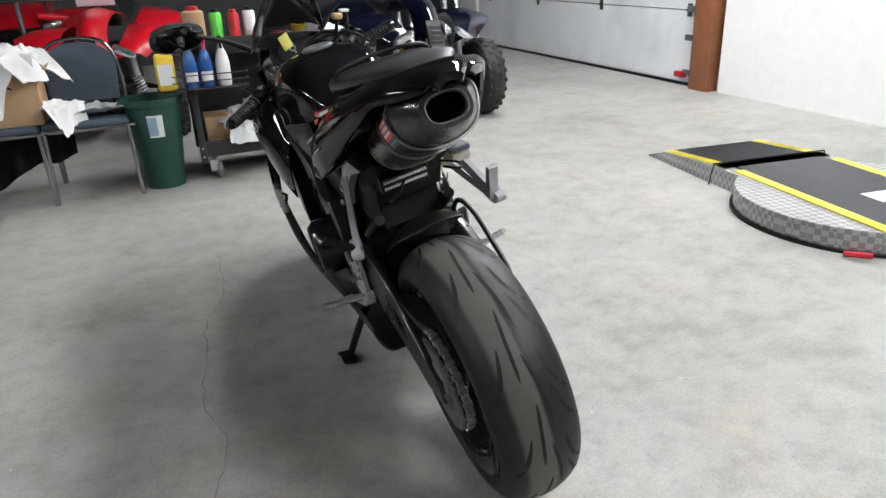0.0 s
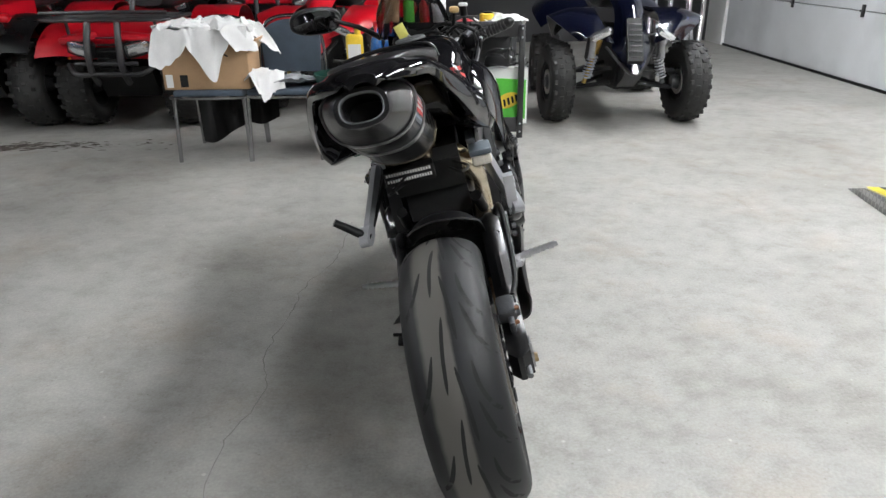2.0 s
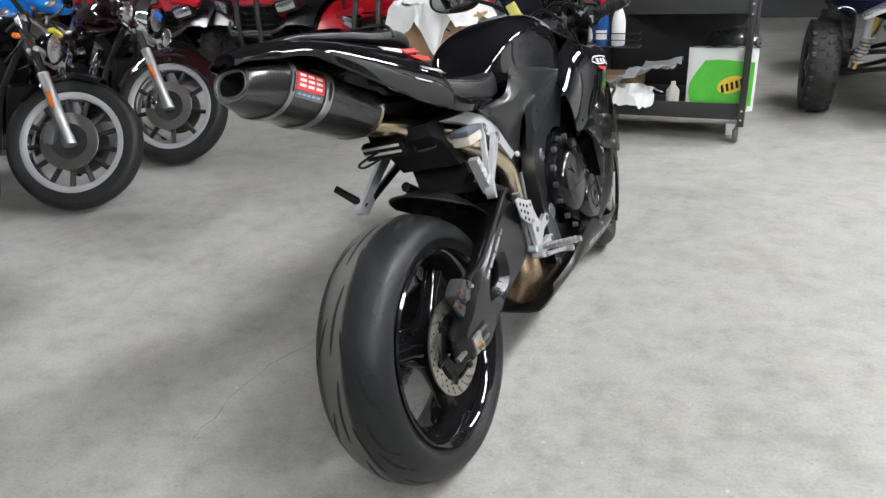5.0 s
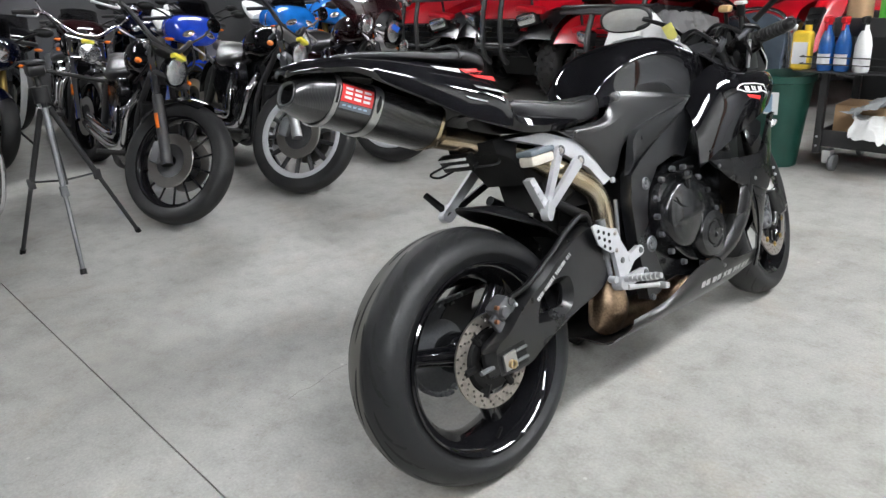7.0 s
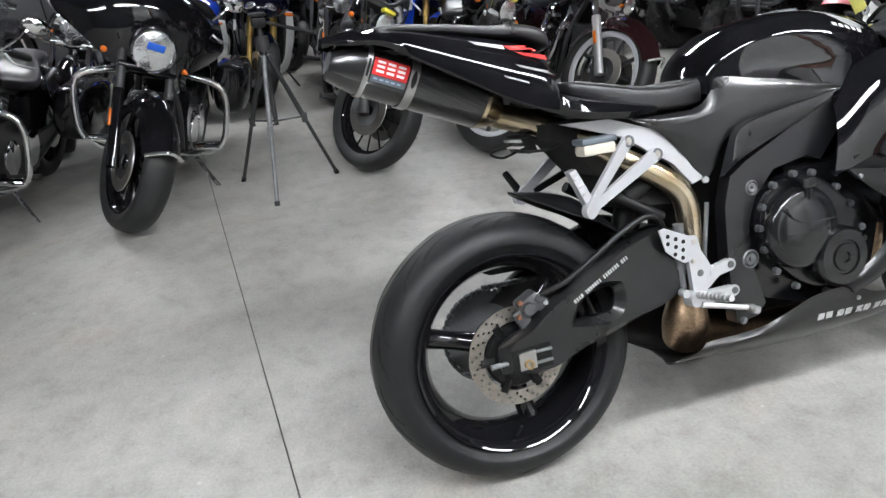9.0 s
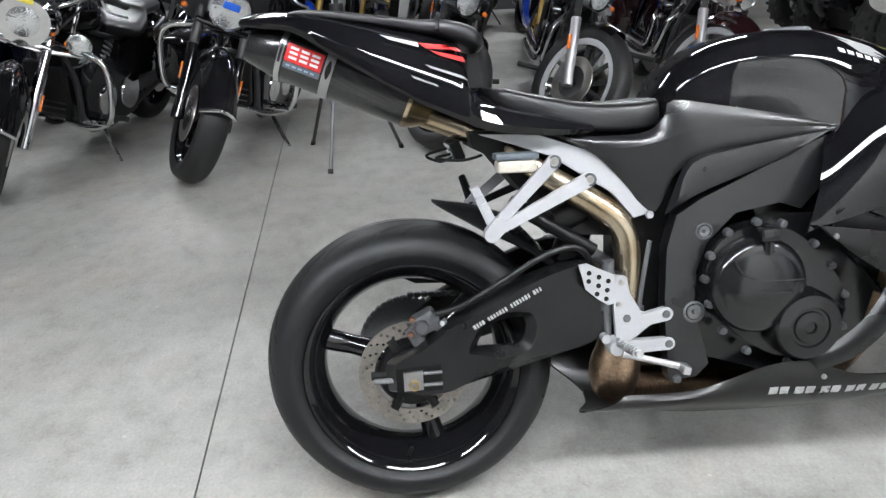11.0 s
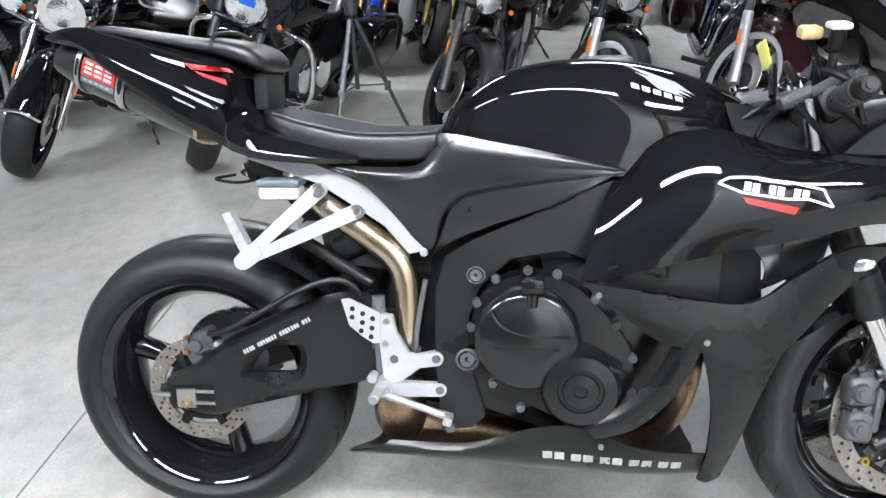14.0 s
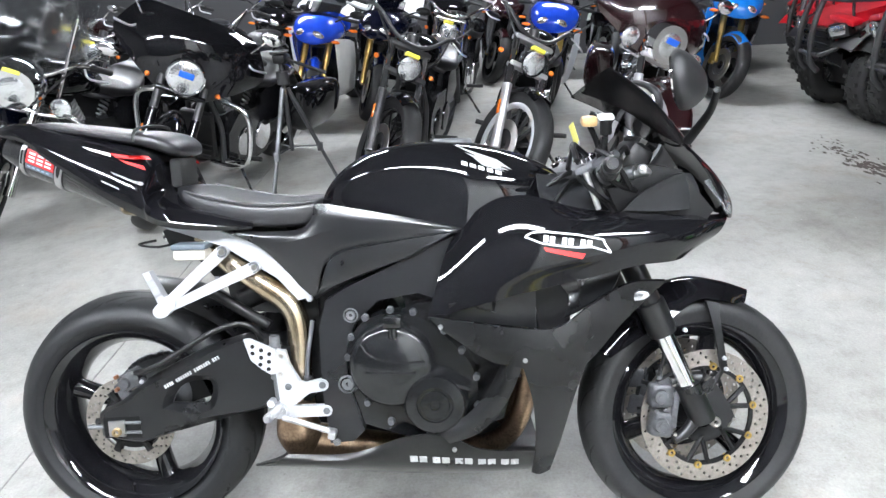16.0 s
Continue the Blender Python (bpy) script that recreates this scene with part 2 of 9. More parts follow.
M = dict(
    concrete=concrete(), carbon=carbon(), titanium=heat_tinted(), tread=tread_rubber(), plate=tread_plate(),
    joint=mat("joint_filler", (0.11, 0.10, 0.09), 0.8),
    crack=mat("hairline_crack", (0.24, 0.235, 0.22), 0.9),
    oil=mat("dried_mud", (0.075, 0.06, 0.05), 0.8, vary=0.3),
    wall=mat("white_wall_paint", (0.87, 0.87, 0.85), 0.6, vary=0.03, bump=0.03, dirt=(0.66, 0.66, 0.63), dirt_amount=0.12),
    darkwall=mat("charcoal_wall_paint", (0.032, 0.032, 0.034), 0.7, vary=0.1, dirt=(0.03, 0.03, 0.03)),
    midwall=mat("mid_grey_wall_paint", (0.13, 0.13, 0.13), 0.7, vary=0.08, dirt=(0.2, 0.2, 0.2)),
    legsteel=mat("dull_chrome_leg", (0.36, 0.36, 0.37), 0.2, metal=1.0, vary=0.1),
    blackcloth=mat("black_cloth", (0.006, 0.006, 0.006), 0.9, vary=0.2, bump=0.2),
    gdoor=mat("garage_door_enamel", (0.76, 0.78, 0.80), 0.45, vary=0.06, dirt=(0.42, 0.43, 0.44), dirt_amount=0.45, scale=3),
    wood=mat("stained_post_wood", (0.24, 0.085, 0.035), 0.5, vary=0.35, scale=5),
    ceiling=mat("dark_ceiling_paint", (0.10, 0.10, 0.105), 0.8),
    rubber=mat("tyre_rubber", (0.013, 0.013, 0.0136), 0.52, vary=0.3, bump=0.3, spec=0.32, dirt=(0.045, 0.043, 0.040), dirt_amount=0.25),
    groove=mat("tread_groove_black", (0.006, 0.006, 0.006), 0.9),
    dustrub=mat("dusty_rubber", (0.014, 0.0138, 0.0134), 0.7, vary=0.3, bump=0.4, dirt=(0.045, 0.041, 0.037), dirt_amount=0.3),
    gloss=mat("gloss_black_paint", (0.005, 0.005, 0.006), 0.05, vary=0.1, rough_vary=0.3, spec=0.44),
    satin=mat("satin_black_plastic", (0.006, 0.0062, 0.0068), 0.30, vary=0.25, rough_vary=0.4, scale=9, spec=0.5),
    sidecover=mat("scuffed_satin_plastic", (0.007, 0.0073, 0.0083), 0.31, vary=0.3, rough_vary=0.45, scale=7, spec=0.62),
    fairsatin=mat("semi_gloss_black_plastic", (0.005, 0.0051, 0.0055), 0.27, vary=0.3, rough_vary=0.4, scale=6, spec=0.40),
    matte=mat("matte_black_plastic", (0.0045, 0.0045, 0.0048), 0.45, vary=0.25, bump=0.12, spec=0.26),
    frame=mat("black_frame_enamel", (0.008, 0.0083, 0.0095), 0.31, vary=0.25, rough_vary=0.4, scale=6, spec=0.58),
    engine=mat("black_engine_enamel", (0.007, 0.0073, 0.0081), 0.19, vary=0.25, rough_vary=0.2, spec=0.52),
    mirrorback=mat("grained_mirror_plastic", (0.010, 0.010, 0.011), 0.5, vary=0.2, bump=0.2, fine=500),
    dashgrey=mat("grey_black_dash_plastic", (0.012, 0.0125, 0.0138), 0.44, vary=0.15, bump=0.1, fine=500, spec=0.35),
    caliper=mat("dark_cast_caliper", (0.085, 0.087, 0.093), 0.42, metal=0.4, vary=0.3, bump=0.15),
    amberpot=mat("amber_reservoir_plastic", (0.62, 0.42, 0.2), 0.3, vary=0.2),
    rim=mat("gloss_black_rim", (0.006, 0.006, 0.007), 0.07),
    seat=mat("black_vinyl", (0.012, 0.012, 0.0134), 0.38, vary=0.15, bump=0.2, fine=420, spec=0.55),
    chrome=mat("chrome", (0.84, 0.84, 0.85), 0.05, metal=1.0, vary=0.03),
    alu=mat("bare_aluminium", (0.62, 0.62, 0.63), 0.34, metal=0.85, vary=0.08, bump=0.1),
    silver=mat("silver_painted_metal", (0.50, 0.51, 0.53), 0.38, metal=0.35, vary=0.05, bump=0.05),
    steel=mat("brushed_disc_steel", (0.50, 0.48, 0.45), 0.32, metal=1.0, vary=0.15),
    grey=mat("grey_cast_metal", (0.14, 0.145, 0.15), 0.45, metal=0.4, vary=0.2, bump=0.2),
    gold=mat("gold_anodised", (0.55, 0.38, 0.12), 0.3, metal=1.0),
    copper=mat("worn_copper_bolt", (0.35, 0.17, 0.1), 0.45, metal=0.9),
    white=mat("white_plastic", (0.78, 0.78, 0.77), 0.4, vary=0.04),
    cream=mat("reservoir_plastic", (0.62, 0.58, 0.5), 0.35),
    whitedecal=mat("white_decal", (0.75, 0.75, 0.75), 0.35, vary=0.03),
    silverdecal=mat("silver_decal", (0.34, 0.34, 0.34), 0.35, vary=0.05),
    reddecal=mat("red_decal", (0.62, 0.03, 0.03), 0.35, vary=0.05),
    capgrey=mat("worn_grey_cap", (0.10, 0.12, 0.14), 0.5),
    greydecal=mat("grey_white_decal", (0.42, 0.42, 0.42), 0.4),
    burnt=mat("heat_browned_steel", (0.34, 0.24, 0.16), 0.36, metal=0.95, vary=0.6, scale=14),
    disc=mat("worn_disc_steel", (0.33, 0.305, 0.275), 0.38, metal=0.9, vary=0.25, scale=20),
    belly=mat("dusty_satin_plastic", (0.007, 0.0069, 0.0067), 0.32, vary=0.35, rough_vary=0.4, scale=7, spec=0.36, dirt=(0.022, 0.020, 0.018), dirt_amount=0.3),
    strap=mat("brushed_strap_metal", (0.42, 0.42, 0.42), 0.34, metal=0.9, vary=0.12),
    brass=mat("brass_nut", (0.50, 0.38, 0.22), 0.35, metal=0.9),
    bluedecal=mat("pale_blue_decal", (0.25, 0.38, 0.5), 0.4),
    red=mat("red_atv_plastic", (0.47, 0.005, 0.014), 0.3, vary=0.1, coat=0.4),
    blue=mat("bright_blue_paint", (0.012, 0.06, 0.52), 0.2, coat=0.8),
    sky=mat("electric_blue_paint", (0.01, 0.18, 0.62), 0.2, coat=0.8),
    navy=mat("dark_blue_paint", (0.002, 0.003, 0.011), 0.13, coat=0.4),
    maroon=mat("dark_maroon_paint", (0.016, 0.004, 0.005), 0.15, coat=0.9),
    orange=mat("amber_lens", (0.75, 0.17, 0.02), 0.25, coat=0.5),
    yellow=mat("yellow_tape", (0.80, 0.70, 0.07), 0.5),
    tagm=mat("pale_yellow_tag", (0.8, 0.75, 0.2), 0.6),
    lens=mat("headlamp_lens", (0.84, 0.86, 0.88), 0.10, metal=0.9, vary=0.12, scale=40, fine=85, bump=1.0, coat=1.0),
    smoke=glass_mat("smoked_screen", (0.24, 0.235, 0.24)),
    clearg=glass_mat("clear_plastic", (0.9, 0.92, 0.93), 0.08),
    mirror=mat("mirror_glass", (0.9, 0.9, 0.9), 0.02, metal=1.0, vary=0.0),
    green=mat("dark_green_bin_plastic", (0.006, 0.05, 0.036), 0.45, vary=0.15),
    card=mat("brown_cardboard", (0.42, 0.27, 0.15), 0.8, vary=0.08, bump=0.1),
    cloth=mat("white_rag", (0.78, 0.78, 0.77), 0.9, vary=0.06, bump=0.3),
    greycloth=mat("grey_rag", (0.30, 0.31, 0.32), 0.9, vary=0.15, bump=0.3),
    chairfab=mat("blue_grey_upholstery", (0.055, 0.075, 0.10), 0.85, vary=0.2, bump=0.4, fine=500),
    grip=mat("black_grip_rubber", (0.010, 0.010, 0.010), 0.6, bump=0.3),
    blackmetal=mat("black_powder_coat", (0.02, 0.02, 0.021), 0.45, vary=0.15),
    antislip=mat("antislip_tread", (0.055, 0.056, 0.062), 0.85, vary=0.25, bump=0.5),
    bluefluid=mat("blue_cleaner", (0.01, 0.08, 0.28), 0.15, coat=0.6),
    towel=mat("paper_towel_pack", (0.80, 0.81, 0.80), 0.35, vary=0.04),
    packgreen=mat("green_pack_print", (0.10, 0.55, 0.06), 0.35),
    packyel=mat("yellow_pack_print", (0.80, 0.55, 0.05), 0.35),
    tube=glow("fluorescent_tube", (0.97, 1.0, 1.04), TUBE_WATTS),
    reflector=mat("lamp_reflector", (0.75, 0.75, 0.75), 0.25, metal=0.9),
    screen=mat("blue_display_sticker", (0.02, 0.12, 0.6), 0.4),
)

# ---- mesh tools ----


def part(name, bm, material, parent=None, label="", smooth=True, m=None):
    """Links a bmesh as one mesh object."""
    if m is not None:
        bmesh.ops.transform(bm, matrix=m, verts=bm.verts)
    bmesh.ops.recalc_face_normals(bm, faces=bm.faces)
    for f in bm.faces:
        f.smooth = smooth
    if smooth:
        for e in bm.edges:
            if len(e.link_faces) == 2 and e.calc_face_angle(0) > 0.7:
                e.smooth = False
    me = bpy.data.meshes.new(name)
    bm.to_mesh(me)
    bm.free()
    me.materials.append(material if not isinstance(material, str) else M[material])
    ob = new(name, me)
    if parent is not None:
        ob.parent = parent
    if label:
        tagged(ob, label)
    return ob


def thing(name, m, label, category, group="", kind=""):
    ob = new(name)
    ob.empty_display_size = 0.1
    ob.matrix_world = m
    return tagged(ob, label, category, group, kind)


def B():
    return bmesh.new()


def catmull(pts, k):
    """A smooth polyline through the points, k steps a span."""
    pts = [Vector(p) for p in pts]
    if k < 2 or len(pts) < 3:
        return pts
    out = []
    for i in range(len(pts) - 1):
        p0, p1, p2, p3 = pts[max(i - 1, 0)], pts[i], pts[i + 1], pts[min(i + 2, len(pts) - 1)]
        for s in range(k):
            t = s / k
            out.append(0.5 * ((2 * p1) + (p2 - p0) * t + (2 * p0 - 5 * p1 + 4 * p2 - p3) * t * t + (3 * p1 - p0 - 3 * p2 + p3) * t ** 3))
    out.append(pts[-1])
    return out


def resample(pts, n):
    pts = catmull(pts, 8)
    d = [0.0]
    for a, b_ in zip(pts, pts[1:]):
        d.append(d[-1] + (b_ - a).length)
    out, j = [], 0
    for i in range(n):
        s = d[-1] * i / (n - 1)
        while j < len(d) - 2 and d[j + 1] < s:
            j += 1
        f = (s - d[j]) / max(d[j + 1] - d[j], 1e-9)
        out.append(pts[j].lerp(pts[j + 1], f))
    return out


def rings(bm, loops, closed=True, caps=True):
    vs = [[bm.verts.new(p) for p in lp] for lp in loops]
    n = len(vs[0])
    for a, b_ in zip(vs, vs[1:]):
        for i in range(n if closed else n - 1):
            j = (i + 1) % n
            bm.faces.new((a[i], a[j], b_[j], b_[i]))
    if caps and closed:
        bm.faces.new(vs[0][::-1])
        bm.faces.new(vs[-1])
    return bm


def tube(bm, pts, r, n=10, k=5, flat=1.0):
    """A round bar along a smooth line; r may be a list, one radius a point."""
    rs = r if isinstance(r, (list, tuple)) else [r] * len(pts)
    path = catmull(pts, k)
    rad = [v.x for v in catmull([(a, 0, 0) for a in rs], k)] if len(pts) > 2 and k > 1 else list(rs)
    loops, up = [], None
    for i, p in enumerate(path):
        d = (path[min(i + 1, len(path) - 1)] - path[max(i - 1, 0)]).normalized()
        if up is None:
            up = d.orthogonal().normalized()
        up = (up - d * up.dot(d)).normalized()
        sd = d.cross(up)
        loops.append([p + (up * math.cos(2 * math.pi * j / n) + sd * math.sin(2 * math.pi * j / n) * flat) * rad[i] for j in range(n)])
    return rings(bm, loops)


def lathe(bm, prof, n=48, axis="x", c=(0, 0, 0), closed=False):
    """Turns (along, radius) pairs round an axis."""
    loops = []
    for i in range(n):
        a = 2 * math.pi * i / n
        lp = []
        for u, r in prof:
            p = (u, r * math.cos(a), r * math.sin(a))
            if axis == "y":
                p = (p[1], p[0], p[2])
            if axis == "z":
                p = (p[1], p[2], p[0])
            lp.append(bm.verts.new(Vector(p) + Vector(c)))
        loops.append(lp)
    m_ = len(prof)
    for i in range(n):
        a, b_ = loops[i], loops[(i + 1) % n]
        for j in range(m_ if closed else m_ - 1):
            k = (j + 1) % m_
            bm.faces.new((a[j], b_[j], b_[k], a[k]))
    return bm


def bevel(bm, w, seg=2, angle=0.5):
    es = [e for e in bm.edges if len(e.link_faces) == 2 and e.calc_face_angle(0) > angle]
    if es and w > 0:
        bmesh.ops.bevel(bm, geom=es, offset=w, segments=seg, profile=0.5, affect="EDGES", clamp_overlap=True)
    return bm


def join(bm, other):
    me = bpy.data.meshes.new("tmp")
    other.to_mesh(me)
    other.free()
    bm.from_mesh(me)
    bpy.data.meshes.remove(me)
    return bm


def box(bm, c, s, w=0.0, rot=(0, 0, 0), taper=1.0, seg=2):
    t = B()
    bmesh.ops.create_cube(t, size=1)
    for v in t.verts:
        k = taper if v.co.z > 0 else 1.0
        v.co = Vector((v.co.x * s[0] * k, v.co.y * s[1] * k, v.co.z * s[2]))
    bevel(t, w, seg)
    bmesh.ops.transform(t, matrix=pose(*c, *rot), verts=t.verts)
    return join(bm, t)


def ball(bm, c, s, u=20, v=12, rot=(0, 0, 0)):
    t = B()
    bmesh.ops.create_uvsphere(t, u_segments=u, v_segments=v, radius=1)
    bmesh.ops.transform(t, matrix=pose(*c, *rot) @ Matrix.Diagonal((*s, 1)), verts=t.verts)
    return join(bm, t)


def rod(bm, a, b_, r, n=12, r2=None):
    """A straight round bar from a to b."""
    a, b_ = Vector(a), Vector(b_)
    d = (b_ - a).normalized()
    u = d.orthogonal().normalized()
    w = d.cross(u)
    r2 = r if r2 is None else r2
    return rings(bm, [[p + (u * math.cos(2 * math.pi * j / n) + w * math.sin(2 * math.pi * j / n)) * q for j in range(n)] for p, q in ((a, r), (b_, r2))])


def prism(bm, outline, x0, x1, w=0.0, seg=2, round_k=0):
    """A plate: an outline in (y, z) drawn out from x0 to x1, with eased edges."""
    t = B()
    pts = [(0, a, b_) for a, b_ in outline]
    if round_k:
        pts = catmull(pts + [pts[0]], round_k)[:-1]
    rings(t, [[Vector((x, p[1], p[2])) for p in pts] for x in (x0, x1)])
    bevel(t, w, seg, 0.8)
    return join(bm, t)


def patch(bm, rails, nu=18, nv=8, thick=0.004):
    """A curved panel through several rails, with thickness."""
    rs = [resample(r, nu) for r in rails]
    cols = [resample([r[i] for r in rs], nv) if len(rs) > 2 else [rs[0][i].lerp(rs[1][i], j / (nv - 1)) for j in range(nv)] for i in range(nu)]
    t = B()
    g = [[t.verts.new(p) for p in c] for c in cols]
    for i in range(nu - 1):
        for j in range(nv - 1):
            t.faces.new((g[i][j], g[i + 1][j], g[i + 1][j + 1], g[i][j + 1]))
    bmesh.ops.recalc_face_normals(t, faces=t.faces)
    if thick:
        bmesh.ops.solidify(t, geom=t.faces[:], thickness=thick)
    return join(bm, t)


def mirrored(bm):
    """Adds the mirror image across x = 0."""
    me = bpy.data.meshes.new("tmp")
    bm.to_mesh(me)
    t = B()
    t.from_mesh(me)
    bmesh.ops.transform(t, matrix=Matrix.Diagonal((-1, 1, 1, 1)), verts=t.verts)
    bmesh.ops.reverse_faces(t, faces=t.faces)
    bpy.data.meshes.remove(me)
    return join(bm, t)


def capsule(p, q, r0, r1, n=8):
    """Outline of a bar with round ends from p to q, in (y, z)."""
    a = math.atan2(q[1] - p[1], q[0] - p[0])
    out = [(p[0] + r0 * math.cos(a + math.pi / 2 + math.pi * i / n), p[1] + r0 * math.sin(a + math.pi / 2 + math.pi * i / n)) for i in range(n + 1)]
    return out + [(q[0] + r1 * math.cos(a - math.pi / 2 + math.pi * i / n), q[1] + r1 * math.sin(a - math.pi / 2 + math.pi * i / n)) for i in range(n + 1)]


def flip(pts):
    return [(-p[0], p[1], p[2]) for p in pts]


def shell(sections, n=20, power=2.4):
    """Closed body along y: sections of (y, centre x, centre z, half width, half height)."""
    loops = []
    for y, cx, cz, hw, hh in sections:
        lp = []
        for i in range(n):
            a = 2 * math.pi * i / n
            ca, sa = math.cos(a), math.sin(a)
            lp.append(Vector((cx + hw * abs(ca) ** (2 / power) * (1 if ca > 0 else -1), y, cz + hh * abs(sa) ** (2 / power) * (1 if sa > 0 else -1))))
        loops.append(lp)
    return rings(B(), loops)


def smooth_sections(secs, k=4):
    n = len(secs[0])
    out = []
    for i in range(len(secs) - 1):
        p0, p1, p2, p3 = secs[max(i - 1, 0)], secs[i], secs[i + 1], secs[min(i + 2, len(secs) - 1)]
        for s in range(k):
            t = s / k
            out.append(tuple(0.5 * (2 * p1[j] + (p2[j] - p0[j]) * t + (2 * p0[j] - 5 * p1[j] + 4 * p2[j] - p3[j]) * t * t + (3 * p1[j] - p0[j] - 3 * p2[j] + p3[j]) * t ** 3) for j in range(n)))
    out.append(tuple(secs[-1]))
    return out

# ---- the room ----
CEIL = 4.4
bm = B()
for x0, x1, y0, y1 in ((-9.4, 4.3, -0.50, 9.4), (-9.4, 4.3, -6.4, -0.5045)):
    box(bm, ((x0 + x1) / 2, (y0 + y1) / 2, -0.05), (x1 - x0, y1 - y0, 0.1))
JOINT = Matrix.Translation((0, -0.5, 0)) @ Matrix.Rotation(radians(2.6), 4, "Z") @ Matrix.Translation((0, 0.5, 0))
floor = tagged(part("floor", bm, "concrete", smooth=False, m=JOINT), "worn grey concrete slab floor with a sawn joint", "floor", kind="structure")
bm = B()
box(bm, (-2.6, -0.503, -0.012), (12.6, 0.04, 0.006))
part("joint_filler", bm, "joint", floor, "dark filled saw-cut joint", False, m=JOINT)


def crack_line(pts, w, seed):
    rnd = random.Random(seed)
    pts = catmull([(a, b_, 0) for a, b_ in pts], 9)
    t = B()
    left, right = [], []
    for i, p in enumerate(pts):
        q = p + Vector((rnd.uniform(-0.008, 0.008), rnd.uniform(-0.004, 0.004), 0.0012))
        ww = w * rnd.uniform(0.3, 1.0)
        left.append(t.verts.new(q - Vector((ww / 2, 0, 0))))
        right.append(t.verts.new(q + Vector((ww / 2, 0, 0))))
    for i in range(len(pts) - 1):
        t.faces.new((left[i], right[i], right[i + 1], left[i + 1]))
    return t


part("hairline_crack", crack_line([(-0.49, 1.75), (-0.50, 1.5), (-0.52, 1.3), (-0.60, 1.05), (-0.61, 0.85), (-0.64, 0.6), (-0.60, 0.35), (-0.66, 0.1), (-0.62, -0.2)], 0.0045, 3), "crack", floor, smooth=False)
part("hairline_crack", crack_line([(-0.45, -0.28), (-0.75, -0.32), (-1.0, -0.35)], 0.003, 4), "crack", floor, smooth=False)

# dried mud crumbs fallen off the quads
rnd = random.Random(11)
bm = B()
for i in range(260):
    u = rnd.gauss(0, 0.42)
    p = (-2.85 + u, 3.28 + 0.03 * u + rnd.gauss(0, 0.06), 0.0015)
    a, r = rnd.uniform(0, 3), rnd.uniform(0.006, 0.03) * (1.2 - min(1, abs(u)) * 0.6)
    vs = [bm.verts.new((p[0] + r * 1.6 * math.cos(a + k * 1.05) * rnd.uniform(0.5, 1), p[1] + r * 0.6 * math.sin(a + k * 1.05) * rnd.uniform(0.5, 1), p[2] + rnd.uniform(0, 0.003))) for k in range(6)]
    bm.faces.new(vs)
tagged(part("dried_mud", bm, "oil", None, smooth=False), "dried brown mud crumbs scattered on concrete", "mud", kind="stuff")


def wall(name, c, s, material="wall", label="plain white painted wall"):
    b_ = B()
    box(b_, c, s)
    return tagged(part(name, b_, material, smooth=False), label, "wall", kind="structure")


wall("wall_east_middle", (3.90, 2.30, CEIL / 2), (0.2, 2.4, CEIL))
# unseen stretch, kept charcoal so the bike's right flank reflects less light
wall("wall_east_south", (3.90, -2.45, CEIL / 2), (0.2, 7.1, CEIL), "darkwall", "unseen charcoal wall added to darken bike reflections")
wall("wall_east_lintel", (3.92, 6.1, 3.55), (0.2, 4.7, 0.7))
wall("wall_east_north", (3.90, 8.75, CEIL / 2), (0.2, 0.7, CEIL))
wall("wall_north", (-2.6, 9.1, CEIL / 2), (13.2, 0.2, CEIL), "darkwall", "plain dark grey painted wall")
wall("wall_west", (-9.1, 1.5, CEIL / 2), (0.2, 15.4, CEIL), "darkwall", "plain dark grey painted wall")
wall("wall_south", (-2.6, -6.1, CEIL / 2), (13.2, 0.2, CEIL), "midwall", "plain mid grey painted wall")
bm = B()
box(bm, (-2.6, 1.5, CEIL + 0.1), (13.4, 15.6, 0.2))
tagged(part("ceiling", bm, "ceiling", smooth=False), "pale painted workshop ceiling", "ceiling", kind="structure")

# wooden door post
bm = B()
box(bm, (3.80, 3.66, 1.6), (0.16, 0.22, 3.2), 0.006)
tagged(part("door_post", bm, "wood"), "reddish brown stained wooden door post", "post", kind="structure")

# sectional garage door
gd = tagged(new("garage_door_1"), "white sectional garage door with black hinges", "garage door", kind="structure")
gd.location = (3.84, 3.80, 0)
for i in range(5):
    bm = B()
    z0 = 0.02 + i * 0.625
    box(bm, (0.02, 2.3, z0 + 0.31), (0.05, 4.6, 0.617), 0.006)
    panel = part("door_panel", bm, "gdoor", gd, smooth=False)
    for y in (0.16, 1.52, 2.86, 4.2):
        hb = B()
        box(hb, (-0.012, y, z0 + 0.625), (0.012, 0.05, 0.11), 0.004)
        rod(hb, (-0.022, y - 0.03, z0 + 0.625), (-0.022, y + 0.03, z0 + 0.625), 0.009)
        part("hinge", hb, "blackmetal", panel)
bm = B()
box(bm, (0.0, 2.3, 0.012), (0.05, 4.6, 0.024), 0.004)
part("bottom_seal", bm, "matte", gd)
bm = B()
box(bm, (-0.03, 0.03, 1.5), (0.05, 0.04, 3.0), 0.003)
for z in (0.12, 0.42, 0.66):
    box(bm, (-0.05, 0.09, z), (0.03, 0.09, 0.05), 0.004)
part("track", bm, "grey", gd)
bm = B()
box(bm, (-0.06, 0.16, 0.10), (0.05, 0.12, 0.05), 0.008)
part("lock_handle", bm, "red", gd, "small red lock handle")

# multi-tube ceiling lamps


